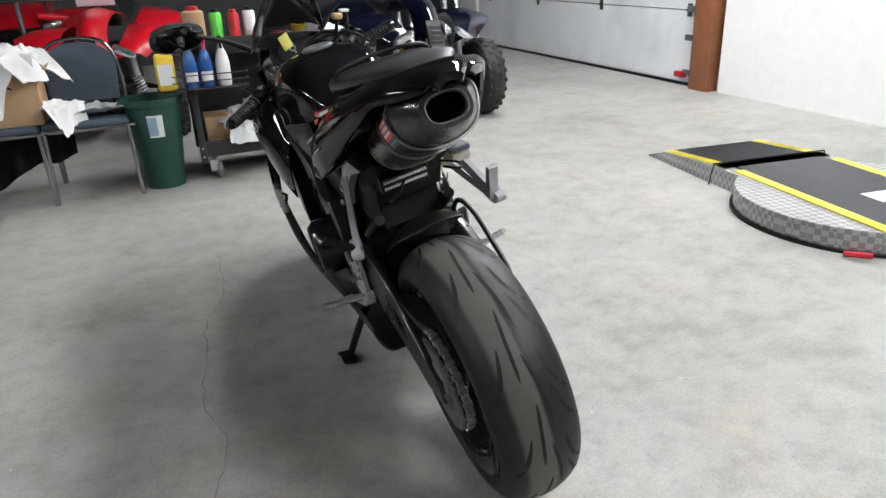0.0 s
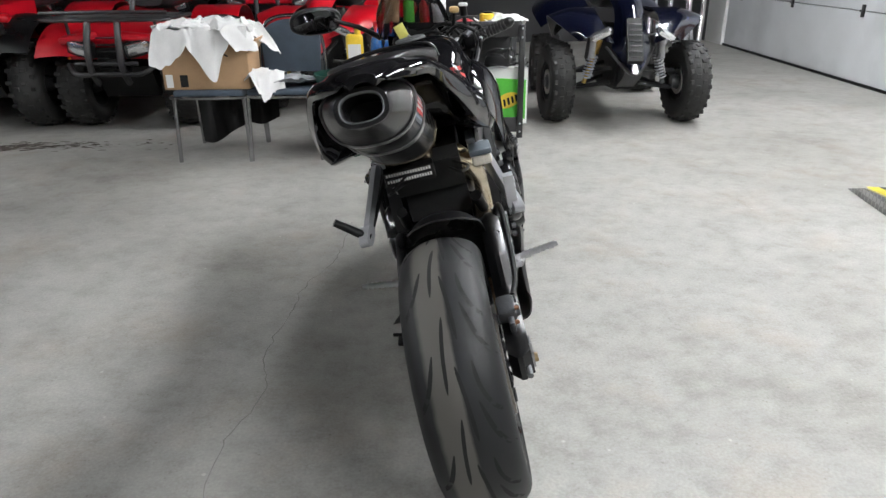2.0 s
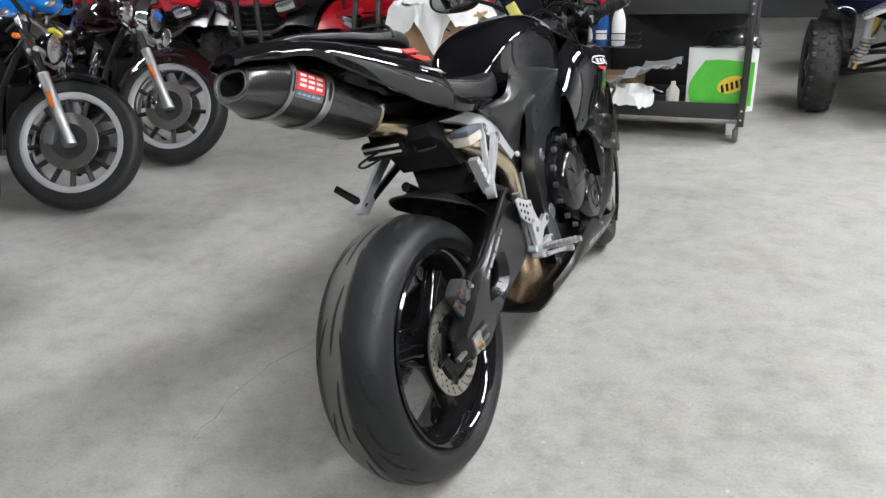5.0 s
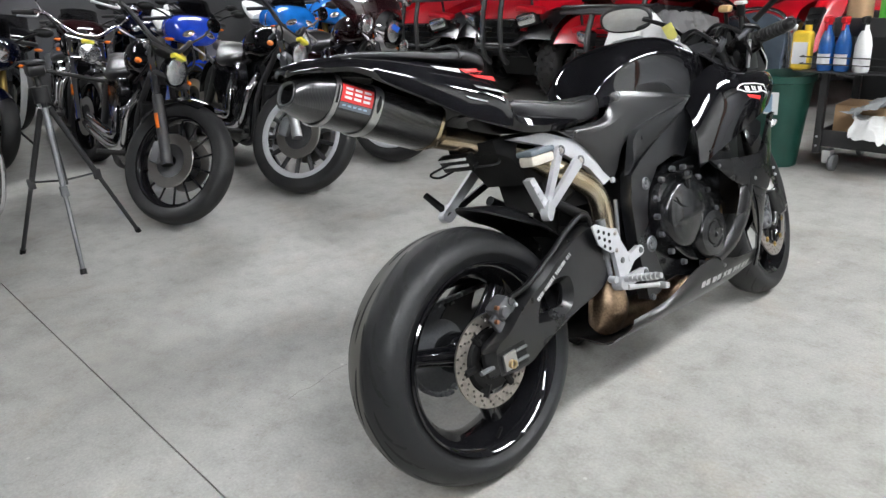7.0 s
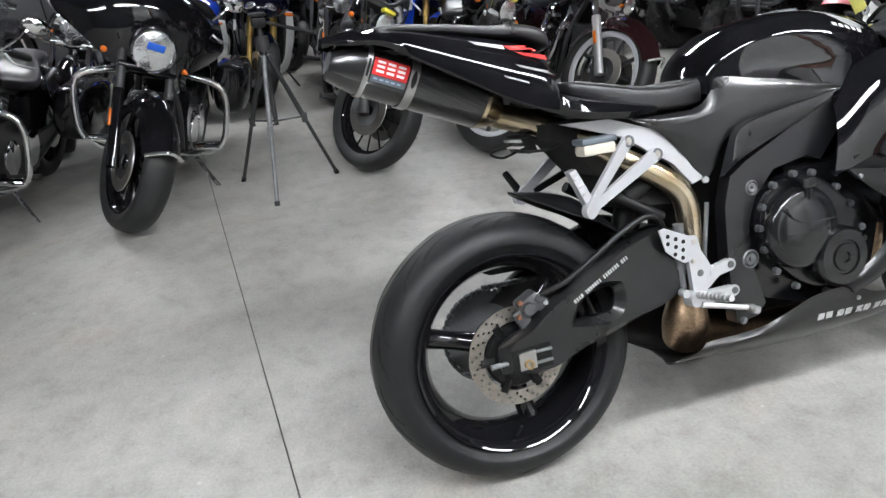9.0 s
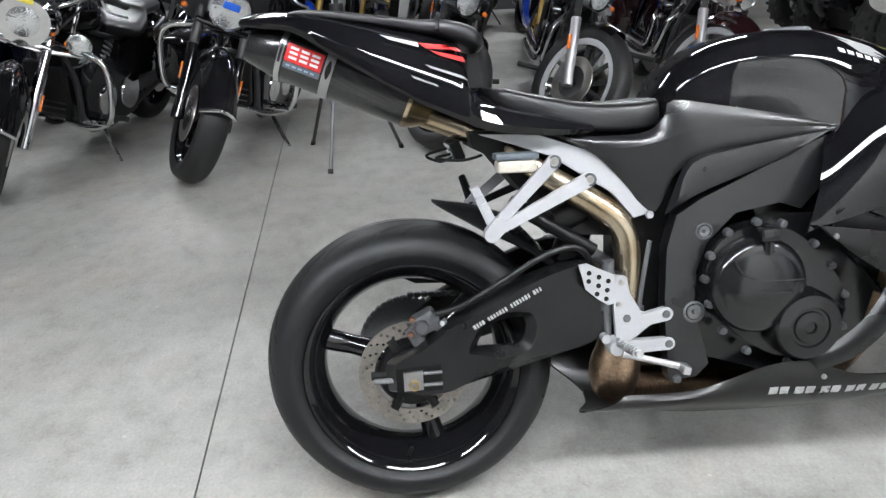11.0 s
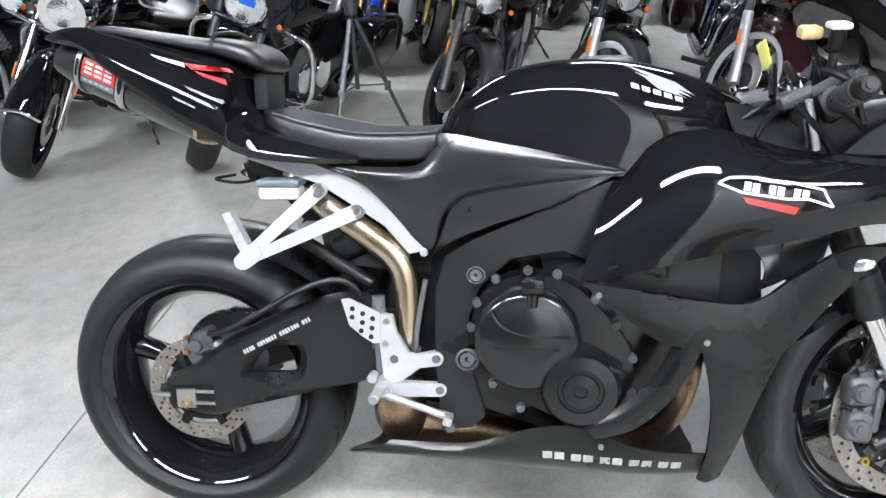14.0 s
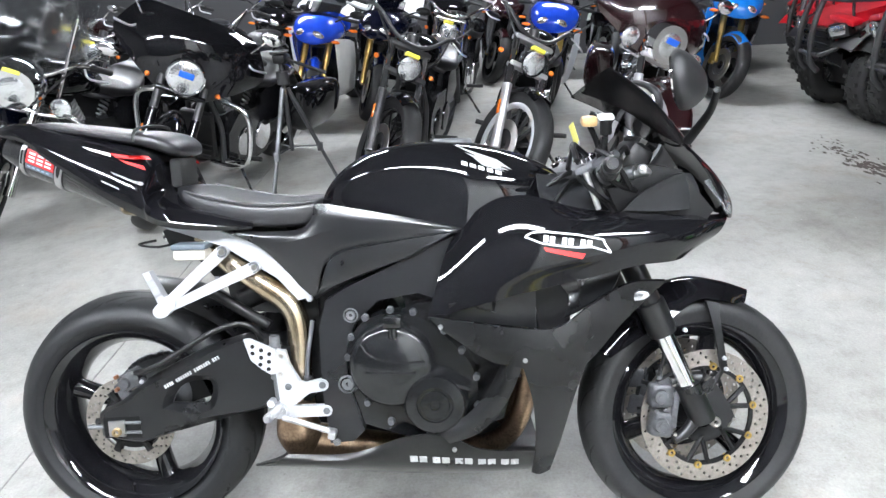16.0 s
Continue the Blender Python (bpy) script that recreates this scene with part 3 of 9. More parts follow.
def high_bay(x, y, turn, tubes):
    f = thing("ceiling_light", pose(x, y, CEIL - 0.9, 0, 0, turn), "white multi-tube fluorescent ceiling lamp, switched on", "ceiling light", "ceiling lights")
    b_ = B()
    box(b_, (0, 0, 0.05), (2.44, 0.50, 0.05), 0.008)
    part("housing", b_, "reflector", f)
    for k in range(tubes):
        t = B()
        v = (k - (tubes - 1) / 2) * 0.12
        rod(t, (-1.19, v, 0), (1.19, v, 0), 0.013, 10)
        part("fluorescent_tube", t, "tube", f)
    for sx in (-1.0, 1.0):
        t = B()
        rod(t, (sx, 0, 0.07), (sx, 0, 0.9), 0.004, 6)
        part("hanger", t, "blackmetal", f)
    return f


for x, y, tubes in ((2.1, -3.1, 4), (2.1, 0.2, 4), (2.1, 3.5, 4), (-6.1, -2.2, 3), (-6.2, 2.2, 3)):
    high_bay(x, y, 90, tubes)

# ---- the black sport motorcycle on its side stand ----
bike = thing("sport_motorcycle", pose(0.045, 0, -0.004, 0, -13, 0), "black sport motorcycle leaning on its side stand, carbon exhaust", "motorcycle")
# the fork is turned to the left round the steering axis
PIV, AX = Vector((0, 1.30, 0.36)), Vector((0, -math.sin(radians(24)), math.cos(radians(24))))
ST = Matrix.Translation(PIV) @ Matrix.Rotation(radians(11), 4, AX) @ Matrix.Translation(-PIV)


def screw(c, r=0.008, d=(1, 0, 0), h=0.006):
    """A round-headed hex screw."""
    t = B()
    a = Vector(c)
    d = Vector(d)
    rod(t, a, a + d * h, r, 12, r * 0.85)
    rod(t, a + d * h, a + d * (h + 0.0015), r * 0.5, 6)
    return t


def bolts(parent, name, material, places, r, d, h=0.006, m=None):
    for c in places:
        part(name, screw(c, r, d, h), material, parent, m=m)


def tyre_profile(R, W, rim):
    h = W / 2
    return [(-h * 0.80, rim), (-h * 0.93, rim + 0.02), (-h, R - 0.058 * W / 0.18), (-h * 0.95, R - 0.038 * W / 0.18), (-h * 0.78, R - 0.020 * W / 0.18), (-h * 0.5, R - 0.0075 * W / 0.18), (-h * 0.2, R - 0.001), (0, R)]


def tyre_bm(R, W, rim, n=72):
    p = tyre_profile(R, W, rim)
    p = p + [(-a, r) for a, r in p[-2::-1]]
    p = [(v.x, v.y) for v in catmull([(a, r, 0) for a, r in p], 3)]
    return lathe(B(), p, n)


def surf_r(x, R, W, rim):
    p = sorted((abs(a), r) for a, r in tyre_profile(R, W, rim) if r > R - 0.06 * W / 0.18)
    for (a, r), (c, s) in zip(p, p[1:]):
        if a <= abs(x) <= c:
            return r + (s - r) * (abs(x) - a) / (c - a)
    return p[-1][1]


def groove(bm, pts, R, W, rim, w):
    """A tread groove: (x, degrees) pairs on the tyre, tapered at its ends."""
    pts = [(v.x, v.y) for v in catmull([(a, b_, 0) for a, b_ in pts], 6)]
    left, right = [], []
    for i, (x, a) in enumerate(pts):
        k = w * min(1, 0.25 + 4 * min(i, len(pts) - 1 - i) / len(pts))
        x2, a2 = pts[min(i + 1, len(pts) - 1)]
        x1, a1 = pts[max(i - 1, 0)]
        dx, da = x2 - x1, radians(a2 - a1) * R
        l = math.hypot(dx, da) or 1
        for lst, s in ((left, 1), (right, -1)):
            xx, aa = x - s * da / l * k / 2, radians(a) + s * dx / l * k / 2 / R
            r = surf_r(xx, R, W, rim) + 0.0008
            lst.append(bm.verts.new((xx, r * math.cos(aa), r * math.sin(aa))))
    for i in range(len(pts) - 1):
        bm.faces.new((left[i], right[i], right[i + 1], left[i + 1]))


def rim_bm(rim, hw):
    bm = lathe(B(), [(-hw, rim + 0.012), (-hw - 0.004, rim + 0.008), (-hw + 0.006, rim - 0.006), (-hw * 0.72, rim - 0.014), (-hw * 0.35, rim - 0.028), (0, rim - 0.032), (hw * 0.35, rim - 0.028), (hw * 0.72, rim - 0.014), (hw - 0.006, rim - 0.006), (hw + 0.004, rim + 0.008), (hw, rim + 0.012), (hw * 0.5, rim - 0.004), (-hw * 0.5, rim - 0.004)], 72, closed=True)
    return bm


def wheel_centre(parent, rim, hub, spokes, phase, hubw, material):
    """The hub and the cast spokes as parts of a wheel."""
    part("hub", lathe(B(), [(-hubw, 0.018), (-hubw, hub * 0.8), (-hubw * 0.7, hub), (hubw * 0.7, hub), (hubw, hub * 0.8), (hubw, 0.018)], 32, closed=True), material, parent)
    for i in range(spokes):
        a = radians(phase + 360 / spokes * i)
        loops = []
        for r, wd, th in ((hub * 0.7, 0.030, hubw * 0.75), (hub * 1.3, 0.024, 0.028), ((hub + rim) / 2, 0.021, 0.024), (rim * 0.86, 0.024, 0.026), (rim - 0.012, 0.042, 0.034)):
            c = Vector((0, r * math.cos(a), r * math.sin(a)))
            t = Vector((0, -math.sin(a), math.cos(a)))
            lp = []
            for j in range(10):
                b_ = 2 * math.pi * j / 10
                lp.append(c + t * (wd * math.cos(b_)) + Vector((th * math.sin(b_), 0, 0)))
            loops.append(lp)
        part("spoke", rings(B(), loops), material, parent)


def disc_bm(r0, r1, x, th, n=60):
    """A plain brake disc."""
    return lathe(B(), [(x - th, r0), (x - th, r1 - 0.002), (x, r1), (x + th, r1 - 0.002), (x + th, r0)], n, closed=True)


def drilled_disc(r0, r1, x, th, count, hole=0.0036):
    """A brake disc with real holes through it."""
    t = B()

    def circle(cy, cz, r, n):
        vs = [t.verts.new((x - th, cy + r * math.cos(2 * math.pi * i / n), cz + r * math.sin(2 * math.pi * i / n))) for i in range(n)]
        return [t.edges.new((vs[i], vs[(i + 1) % n])) for i in range(n)]
    es = circle(0, 0, r1, 72) + circle(0, 0, r0, 60)
    for i in range(count):
        for k, f in enumerate((0.24, 0.52, 0.80)):
            a = 2 * math.pi * i / count + k * 0.09
            r = r0 + (r1 - r0) * f
            es += circle(r * math.cos(a), r * math.sin(a), hole, 8)
    bmesh.ops.triangle_fill(t, edges=es, use_beauty=True, use_dissolve=False)
    out = bmesh.ops.extrude_face_region(t, geom=t.faces[:])["geom"]
    bmesh.ops.translate(t, vec=(2 * th, 0, 0), verts=[v for v in out if isinstance(v, bmesh.types.BMVert)])
    return t


def skin(bm, s):
    """Reads the outer skin of a panel: half width at (y, z)."""
    pts = [(v.co.y, v.co.z, v.co.x * s) for v in bm.verts]

    def at(y, z):
        near = sorted(((a - y) ** 2 + (b_ - z) ** 2, x) for a, b_, x in pts)[:10]
        top = max(x for _, x in near[:4])
        near = [(d, x) for d, x in near if x > top - 0.012]
        w = [1 / (d + 4e-6) for d, _ in near]
        return sum(k * x for k, (_, x) in zip(w, near)) / sum(w)
    return at


def laid(at, quads, s, lift=0.003, nu=7, nv=3):
    """Thin decals over quads of (y, z) corners, following a skin."""
    t = B()
    for a, b_, c_, d_ in quads:
        g = []
        for i in range(nu):
            u = i / (nu - 1)
            row = []
            for j in range(nv):
                v = j / (nv - 1)
                y = (a[0] * (1 - u) + b_[0] * u) * (1 - v) + (d_[0] * (1 - u) + c_[0] * u) * v
                z = (a[1] * (1 - u) + b_[1] * u) * (1 - v) + (d_[1] * (1 - u) + c_[1] * u) * v
                row.append(t.verts.new((s * (at(y, z) + lift), y, z)))
            g.append(row)
        for q, r in zip(g, g[1:]):
            for j in range(nv - 1):
                t.faces.new((q[j], r[j], r[j + 1], q[j + 1]))
    return t


def strokes(pts, w):
    """Quads of a drawn line of width w through (y, z) points."""
    out = []
    for (y0, z0), (y1, z1) in zip(pts, pts[1:]):
        l = math.hypot(y1 - y0, z1 - z0) or 1
        ny, nz = -(z1 - z0) / l * w / 2, (y1 - y0) / l * w / 2
        out.append(((y0 + ny, z0 + nz), (y1 + ny, z1 + nz), (y1 - ny, z1 - nz), (y0 - ny, z0 - nz)))
    return out


# rear wheel, drawn round its own axle
RR, RW, RIM = 0.303, 0.178, 0.212
AXZ = 0.309
RX = -0.016
rw = part("rear_wheel", rim_bm(RIM, 0.082), "rim", bike, "gloss black three-spoke rear wheel")
rw.location = (RX, 0, AXZ)
wheel_centre(rw, RIM, 0.05, 3, 42, 0.075, "rim")
part("tyre", tyre_bm(RR, RW, RIM + 0.004), "tread", rw, "worn sport tyre with a dusty scrubbed centre")
bm = B()
for i in range(10):
    a = i * 36
    for s in (1, -1):
        b_ = a + (0 if s > 0 else 18)
        groove(bm, [(s * 0.004, b_ + 1), (s * 0.013, b_ + 14), (s * 0.018, b_ + 28)], RR, RW, RIM, 0.0074)
        groove(bm, [(s * 0.034, b_ + 14), (s * 0.050, b_ + 25), (s * 0.068, b_ + 32), (s * 0.084, b_ + 35)], RR, RW, RIM, 0.0086)
        if s > 0:
            groove(bm, [(s * 0.036, b_ + 0), (s * 0.042, b_ + 9), (s * 0.060, b_ + 17), (s * 0.080, b_ + 20)], RR, RW, RIM, 0.0078)
part("tread_pattern", bm, "groove", rw, smooth=False)
part("brake_disc", drilled_disc(0.078, 0.110, 0.088, 0.0025, 22), "disc", rw, "worn drilled rear brake disc", smooth=False)
bm = lathe(B(), [(0.082, 0.03), (0.092, 0.04), (0.092, 0.066), (0.082, 0.072)], 36)
for i in range(6):
    a = i * math.pi / 3
    arm_ = B()
    rod(arm_, (0.086, 0.055 * math.cos(a), 0.055 * math.sin(a)), (0.086, 0.085 * math.cos(a), 0.085 * math.sin(a)), 0.011, 8)
    part("carrier_arm", arm_, "matte", rw)
part("disc_carrier", bm, "matte", rw)
bm = B()
n = 43
pts = []
for i in range(n * 4):
    a = 2 * math.pi * i / (n * 4)
    r = 0.104 + (0.006 if i % 4 in (1, 2) else 0)
    pts.append((r * math.cos(a), r * math.sin(a)))
rings(bm, [[Vector((x, a, b_)) for a, b_ in pts] for x in (-0.104, -0.098)])
lathe(bm, [(-0.110, 0.02), (-0.110, 0.06), (-0.096, 0.075), (-0.09, 0.02)], 32)
part("sprocket", bm, "grey", rw)
bm = B()
rod(bm, (-0.11, 0, 0), (0.145, 0, 0), 0.010, 16)
part("axle", bm, "grey", rw)
bm = B()
rod(bm, (0.13, 0, 0), (0.146, 0, 0), 0.0165, 6)
lathe(bm, [(0.146, 0.006), (0.160, 0.006), (0.161, 0.010), (0.146, 0.0115)], 20)
part("axle_nut", bm, "brass", rw, "worn brass-coloured axle nut")
bm = B()
rod(bm, (0.07, -0.02, -0.19), (0.085, -0.012, -0.165), 0.004, 8)
part("valve", bm, "matte", rw)

# chain
bm = B()
def chain_run(p0, p1, cnt):
    for i in range(cnt):
        f = (i + 0.5) / cnt
        y, z = p0[0] + (p1[0] - p0[0]) * f, p0[1] + (p1[1] - p0[1]) * f
        ang = math.degrees(math.atan2(p1[1] - p0[1], p1[0] - p0[0]))
        box(bm, (-0.101, y, z), (0.016 if i % 2 else 0.021, 0.0155, 0.011), 0.003, (ang, 0, 0), seg=1)
chain_run((0.0, 0.425), (0.47, 0.415), 30)
chain_run((0.0, 0.205), (0.47, 0.335), 30)
for i in range(22):
    a = radians(90 + 180 * (i + 0.5) / 22)
    box(bm, (-0.101, 0.110 * math.cos(a), AXZ + 0.110 * math.sin(a)), (0.016 if i % 2 else 0.021, 0.0155, 0.011), 0.003, (math.degrees(a) + 90, 0, 0), seg=1)
part("chain", bm, "grey", bike)

# swing arm: two boxed legs with a window in the right one
SW = [(-0.05, 0.290), (-0.05, 0.348), (0.0, 0.372), (0.078, 0.430), (0.211, 0.497), (0.305, 0.528), (0.36, 0.532), (0.405, 0.49), (0.41, 0.40), (0.363, 0.360), (0.283, 0.338), (0.109, 0.292), (0.04, 0.272)]
HOLE = [(0.128, 0.368), (0.135, 0.386), (0.162, 0.415), (0.214, 0.424), (0.227, 0.412), (0.224, 0.386), (0.205, 0.368)]


def plate_with_hole(outer, hole, x0, x1, w, m_out=60):
    o = resample([(0, a, b_) for a, b_ in outer] + [(0, *outer[0])], m_out + 1)[:-1]
    c = Vector((0, sum(p[0] for p in hole) / len(hole), sum(p[1] for p in hole) / len(hole)))
    h = resample([(0, a, b_) for a, b_ in hole] + [(0, *hole[0])], 97)[:-1]

    def ang(p):
        return math.atan2(p.z - c.z, p.y - c.y)
    inner = []
    for p in o:
        inner.append(min(h, key=lambda q: abs((ang(q) - ang(p) + math.pi) % (2 * math.pi) - math.pi)).copy())
    t = B()

    def at(lp, x, k):
        cc = Vector((0, sum(p.y for p in lp) / len(lp), sum(p.z for p in lp) / len(lp)))
        return [Vector((x, *(p + (cc - p).normalized() * k).yz)) for p in lp]
    seq = [at(o, x0, w), at(o, x0 + w, 0), at(o, x1 - w, 0), at(o, x1, w), at(inner, x1, -w), at(inner, x1 - w, 0), at(inner, x0 + w, 0), at(inner, x0, -w), at(o, x0, w)]
    rings(t, seq, caps=False)
    bmesh.ops.remove_doubles(t, verts=t.verts, dist=0.00005)
    return t


bm = plate_with_hole(SW, HOLE, 0.082, 0.131, 0.019)
prism(bm, [(0.30, 0.38), (0.30, 0.51), (0.44, 0.50), (0.46, 0.37)], -0.12, 0.12, 0.012)
sw = part("swing_arm", bm, "satin", bike, "black cast swing arm")
bm = plate_with_hole(SW, HOLE, -0.135, -0.112, 0.006)
part("left_leg", bm, "satin", sw)
bm = B()
prism(bm, [(-0.020, 0.297), (-0.020, 0.334), (0.018, 0.336), (0.018, 0.297)], 0.128, 0.137, 0.004)
part("axle_plate", bm, "strap", sw)
bm = B()
prism(bm, [(-0.034, 0.292), (-0.034, 0.342), (0.054, 0.345), (0.056, 0.292)], 0.126, 0.1315, 0.004)
part("axle_slot", bm, "matte", sw)
bm = B()
for z in (0.306, 0.330):
    bm = B()
    rod(bm, (0.133, 0.018, z), (0.133, 0.056, z), 0.004, 8)
    part("adjuster_stud", bm, "grey", sw)
for x in (0.12, -0.125):
    bm = B()
    rod(bm, (x, -0.078, 0.315), (x, -0.04, 0.315), 0.006, 8)
    part("chain_adjuster", bm, "grey", sw)
bm = B()
for i in range(24):
    f = i / 23
    y, z = 0.124 + f * 0.130, 0.415 + f * 0.0675
    if i % 8 != 4:
        box(bm, (0.1315, y, z), (0.0012, 0.0036 if i % 3 else 0.0048, 0.0085), 0.0, (28, 0, 0))
part("white_lettering", bm, "greydecal", sw, "row of small unreadable white marks", False)
bm = B()
prism(bm, [(-0.10, 0.515), (0.02, 0.475), (0.30, 0.46), (0.42, 0.44), (0.42, 0.425), (0.30, 0.443), (0.02, 0.455)], -0.125, -0.085, 0.004)
part("chain_guard", bm, "matte", sw)

# rear caliper with its hose
bm = B()
box(bm, (0.100, 0.030, 0.425), (0.042, 0.052, 0.042), 0.009, (28, 0, 0))
rod(bm, (0.118, 0.022, 0.421), (0.128, 0.022, 0.421), 0.015, 18, 0.012)
rod(bm, (0.118, 0.048, 0.437), (0.125, 0.048, 0.437), 0.009, 14)
box(bm, (0.106, 0.010, 0.398), (0.014, 0.030, 0.045), 0.005, (28, 0, 0))
box(bm, (0.110, 0.058, 0.420), (0.012, 0.030, 0.020), 0.004, (28, 0, 0))
cal = part("rear_caliper", bm, "caliper", bike, "dark cast rear brake caliper")
bolts(cal, "bolt", "copper", ((0.118, 0.004, 0.437), (0.113, 0.000, 0.405)), 0.0055, (1, 0, 0), 0.008)
bolts(cal, "bolt", "silver", ((0.117, 0.062, 0.424),), 0.005, (1, 0, 0), 0.006)
bm = tube(B(), [(0.12, 0.05, 0.445), (0.135, 0.10, 0.462), (0.14, 0.17, 0.50), (0.142, 0.25, 0.545), (0.138, 0.31, 0.562), (0.13, 0.345, 0.545), (0.12, 0.36, 0.50)], 0.0065, 8)
part("brake_hose", bm, "matte", bike)

# hugger over the rear tyre
bm = patch(B(), [[(s * 0.085, 0.16 + 0.0, 0.595), (s * 0.092, 0.27, 0.53), (s * 0.095, 0.34, 0.43)] if abs(s) == 1 else [(s * 0.085, 0.06 + 0.05 * abs(s), 0.652 - 0.03 * abs(s)), (s * 0.09, 0.22, 0.605 - 0.02 * abs(s)), (s * 0.09, 0.36, 0.44)] for s in (-1, -0.6, 0, 0.6, 1)], 14, 14, 0.004)
part("hugger", bm, "satin", bike, "black rear tyre hugger")
bm = B()
rod(bm, (0.06, 0.30, 0.60), (0.06, 0.43, 0.66), 0.03, 16)
rod(bm, (-0.02, 0.34, 0.50), (-0.02, 0.45, 0.78), 0.024, 14)
tube(bm, [(-0.02, 0.34, 0.50), (-0.02, 0.36, 0.55), (-0.02, 0.40, 0.66)], 0.034, 14)
rod(bm, (0.09, 0.24, 0.625), (0.10, 0.37, 0.545), 0.013, 10)
rod(bm, (-0.09, 0.24, 0.625), (-0.10, 0.37, 0.545), 0.013, 10)
part("rear_shock", bm, "matte", bike)

# tail
SEC = smooth_sections([(-0.285, 1.018, 0.025, 0.040, 1.006), (-0.24, 1.024, 0.052, 0.076, 0.996), (-0.18, 1.020, 0.074, 0.105, 0.984), (-0.12, 1.010, 0.088, 0.126, 0.946), (-0.05, 0.994, 0.098, 0.147, 0.902), (0.035, 0.975, 0.103, 0.166, 0.850), (0.10, 0.955, 0.105, 0.178, 0.818), (0.128, 0.930, 0.107, 0.182, 0.805), (0.142, 0.868, 0.110, 0.184, 0.798), (0.19, 0.842, 0.113, 0.184, 0.785), (0.27, 0.824, 0.106, 0.166, 0.776), (0.36, 0.80, 0.09, 0.140, 0.775)], 4)


def tail_shift(y):
    return -0.030 * max(0.0, min(1.0, (0.36 - y) / 0.30))


loops = []
for y, zt, wt, wm, zb in SEC:
    h = zt - zb
    wi = max(min(wm - 0.016, 0.100), 0.02)
    lp = [Vector(q) for q in ((0, y, zt + 0.006), (wt * 0.5, y, zt + 0.005), (wt * 0.86, y, zt), (wt, y, zt - 0.006), (wt + (wm - wt) * 0.55, y, zt - h * 0.25), (wm * 0.97, y, zt - h * 0.5), (wm, y, zt - h * 0.75), (wm * 0.95, y, zb), (wm * 0.90, y, zb + 0.002), (wi + 0.01, y, zb + h * 0.30), (wi, y, zb + h * 0.60), (wi * 0.8, y, zt - 0.016), (wi * 0.4, y, zt - 0.008), (0, y, zt - 0.006))]
    full = lp + [Vector((-q.x, q.y, q.z)) for q in lp[-2:0:-1]]
    for q in full:
        q.x += tail_shift(y)
    loops.append(full)
bm = rings(B(), loops)
skins = {}
for k in (1, -1):
    t = B()
    for lp in loops:
        for q in lp[3:8] if k > 0 else lp[-7:-2]:
            t.verts.new(q)
    skins[k] = skin(t, k)
tail = part("tail_cowl", bm, "gloss", bike, "gloss black tail cowl")
bm = shell(smooth_sections([(-0.20, -0.026, 1.020, 0.035, 0.006), (-0.15, -0.026, 1.019, 0.066, 0.010), (-0.05, -0.026, 1.003, 0.090, 0.013), (0.05, -0.024, 0.985, 0.101, 0.016), (0.09, -0.022, 0.981, 0.104, 0.019), (0.125, -0.022, 0.972, 0.103, 0.022), (0.152, -0.02, 0.962, 0.096, 0.023), (0.168, -0.02, 0.954, 0.082, 0.018), (0.175, -0.02, 0.950, 0.066, 0.008)], 3), 28, 3.2)
part("passenger_pad", bm, "seat", bike, "black vinyl passenger pad")
bm = tube(B(), [(-0.122, 0.085, 0.975), (-0.105, 0.088, 1.003), (-0.02, 0.095, 1.0105), (0.065, 0.088, 1.003), (0.082, 0.085, 0.975)], 0.004, 6, 6)
part("seam", bm, "matte", bike)
# latch frame in the gap before the pad
bm = B()
box(bm, (-0.015, 0.155, 0.90), (0.10, 0.03, 0.07), 0.01)
part("latch_frame", bm, "groove", bike)
# stripes and flash on the tail sides
for s in (1, -1):
    for name, mt, quads in (("white_stripe", "whitedecal", [((-0.022, 0.970), (0.046, 0.952), (0.048, 0.944), (-0.005, 0.960))]), ("red_flash", "reddecal", [((0.046, 0.952), (0.118, 0.942), (0.128, 0.934), (0.060, 0.941)), ((0.066, 0.938), (0.126, 0.922), (0.130, 0.912), (0.082, 0.928))]), ("white_stripe", "silverdecal", [((0.055, 0.913), (0.128, 0.886), (0.130, 0.880), (0.065, 0.905))]), ("white_stripe", "silverdecal", [((0.03, 0.895), (0.075, 0.876), (0.077, 0.872), (0.035, 0.889))])):
        part(name, laid(skins[s], quads, s), mt, tail, smooth=False)
# undertray
bm = B()
prism(bm, [(0.135, 0.785), (0.14, 0.755), (0.18, 0.735), (0.24, 0.66), (0.42, 0.66), (0.42, 0.77), (0.20, 0.788)], -0.085, 0.075, 0.01)
prism(bm, [(0.28, 0.58), (0.26, 0.70), (0.48, 0.74), (0.48, 0.56)], -0.075, 0.075, 0.01)
part("undertray", bm, "groove", bike)
bm = B()
box(bm, (-0.036, 0.118, 0.748), (0.110, 0.022, 0.040), 0.004, (20, 0, 0))
lb = part("licence_light_bar", bm, "matte", bike)
for r in range(2):
    for i in range(17):
        bm = B()
        box(bm, (-0.083 + i * 0.0058, 0.1005 + r * 0.005, 0.7565 - r * 0.015), (0.0036, 0.003, 0.006), 0.0, (20, 0, 0))
        part("diode", bm, "whitedecal", lb, smooth=False)
bm = tube(B(), [(-0.04, 0.10, 0.75), (-0.075, 0.06, 0.735), (-0.085, 0.09, 0.72), (-0.05, 0.11, 0.73)], 0.003, 6)
part("loose_wire", bm, "matte", bike)
bm = B()
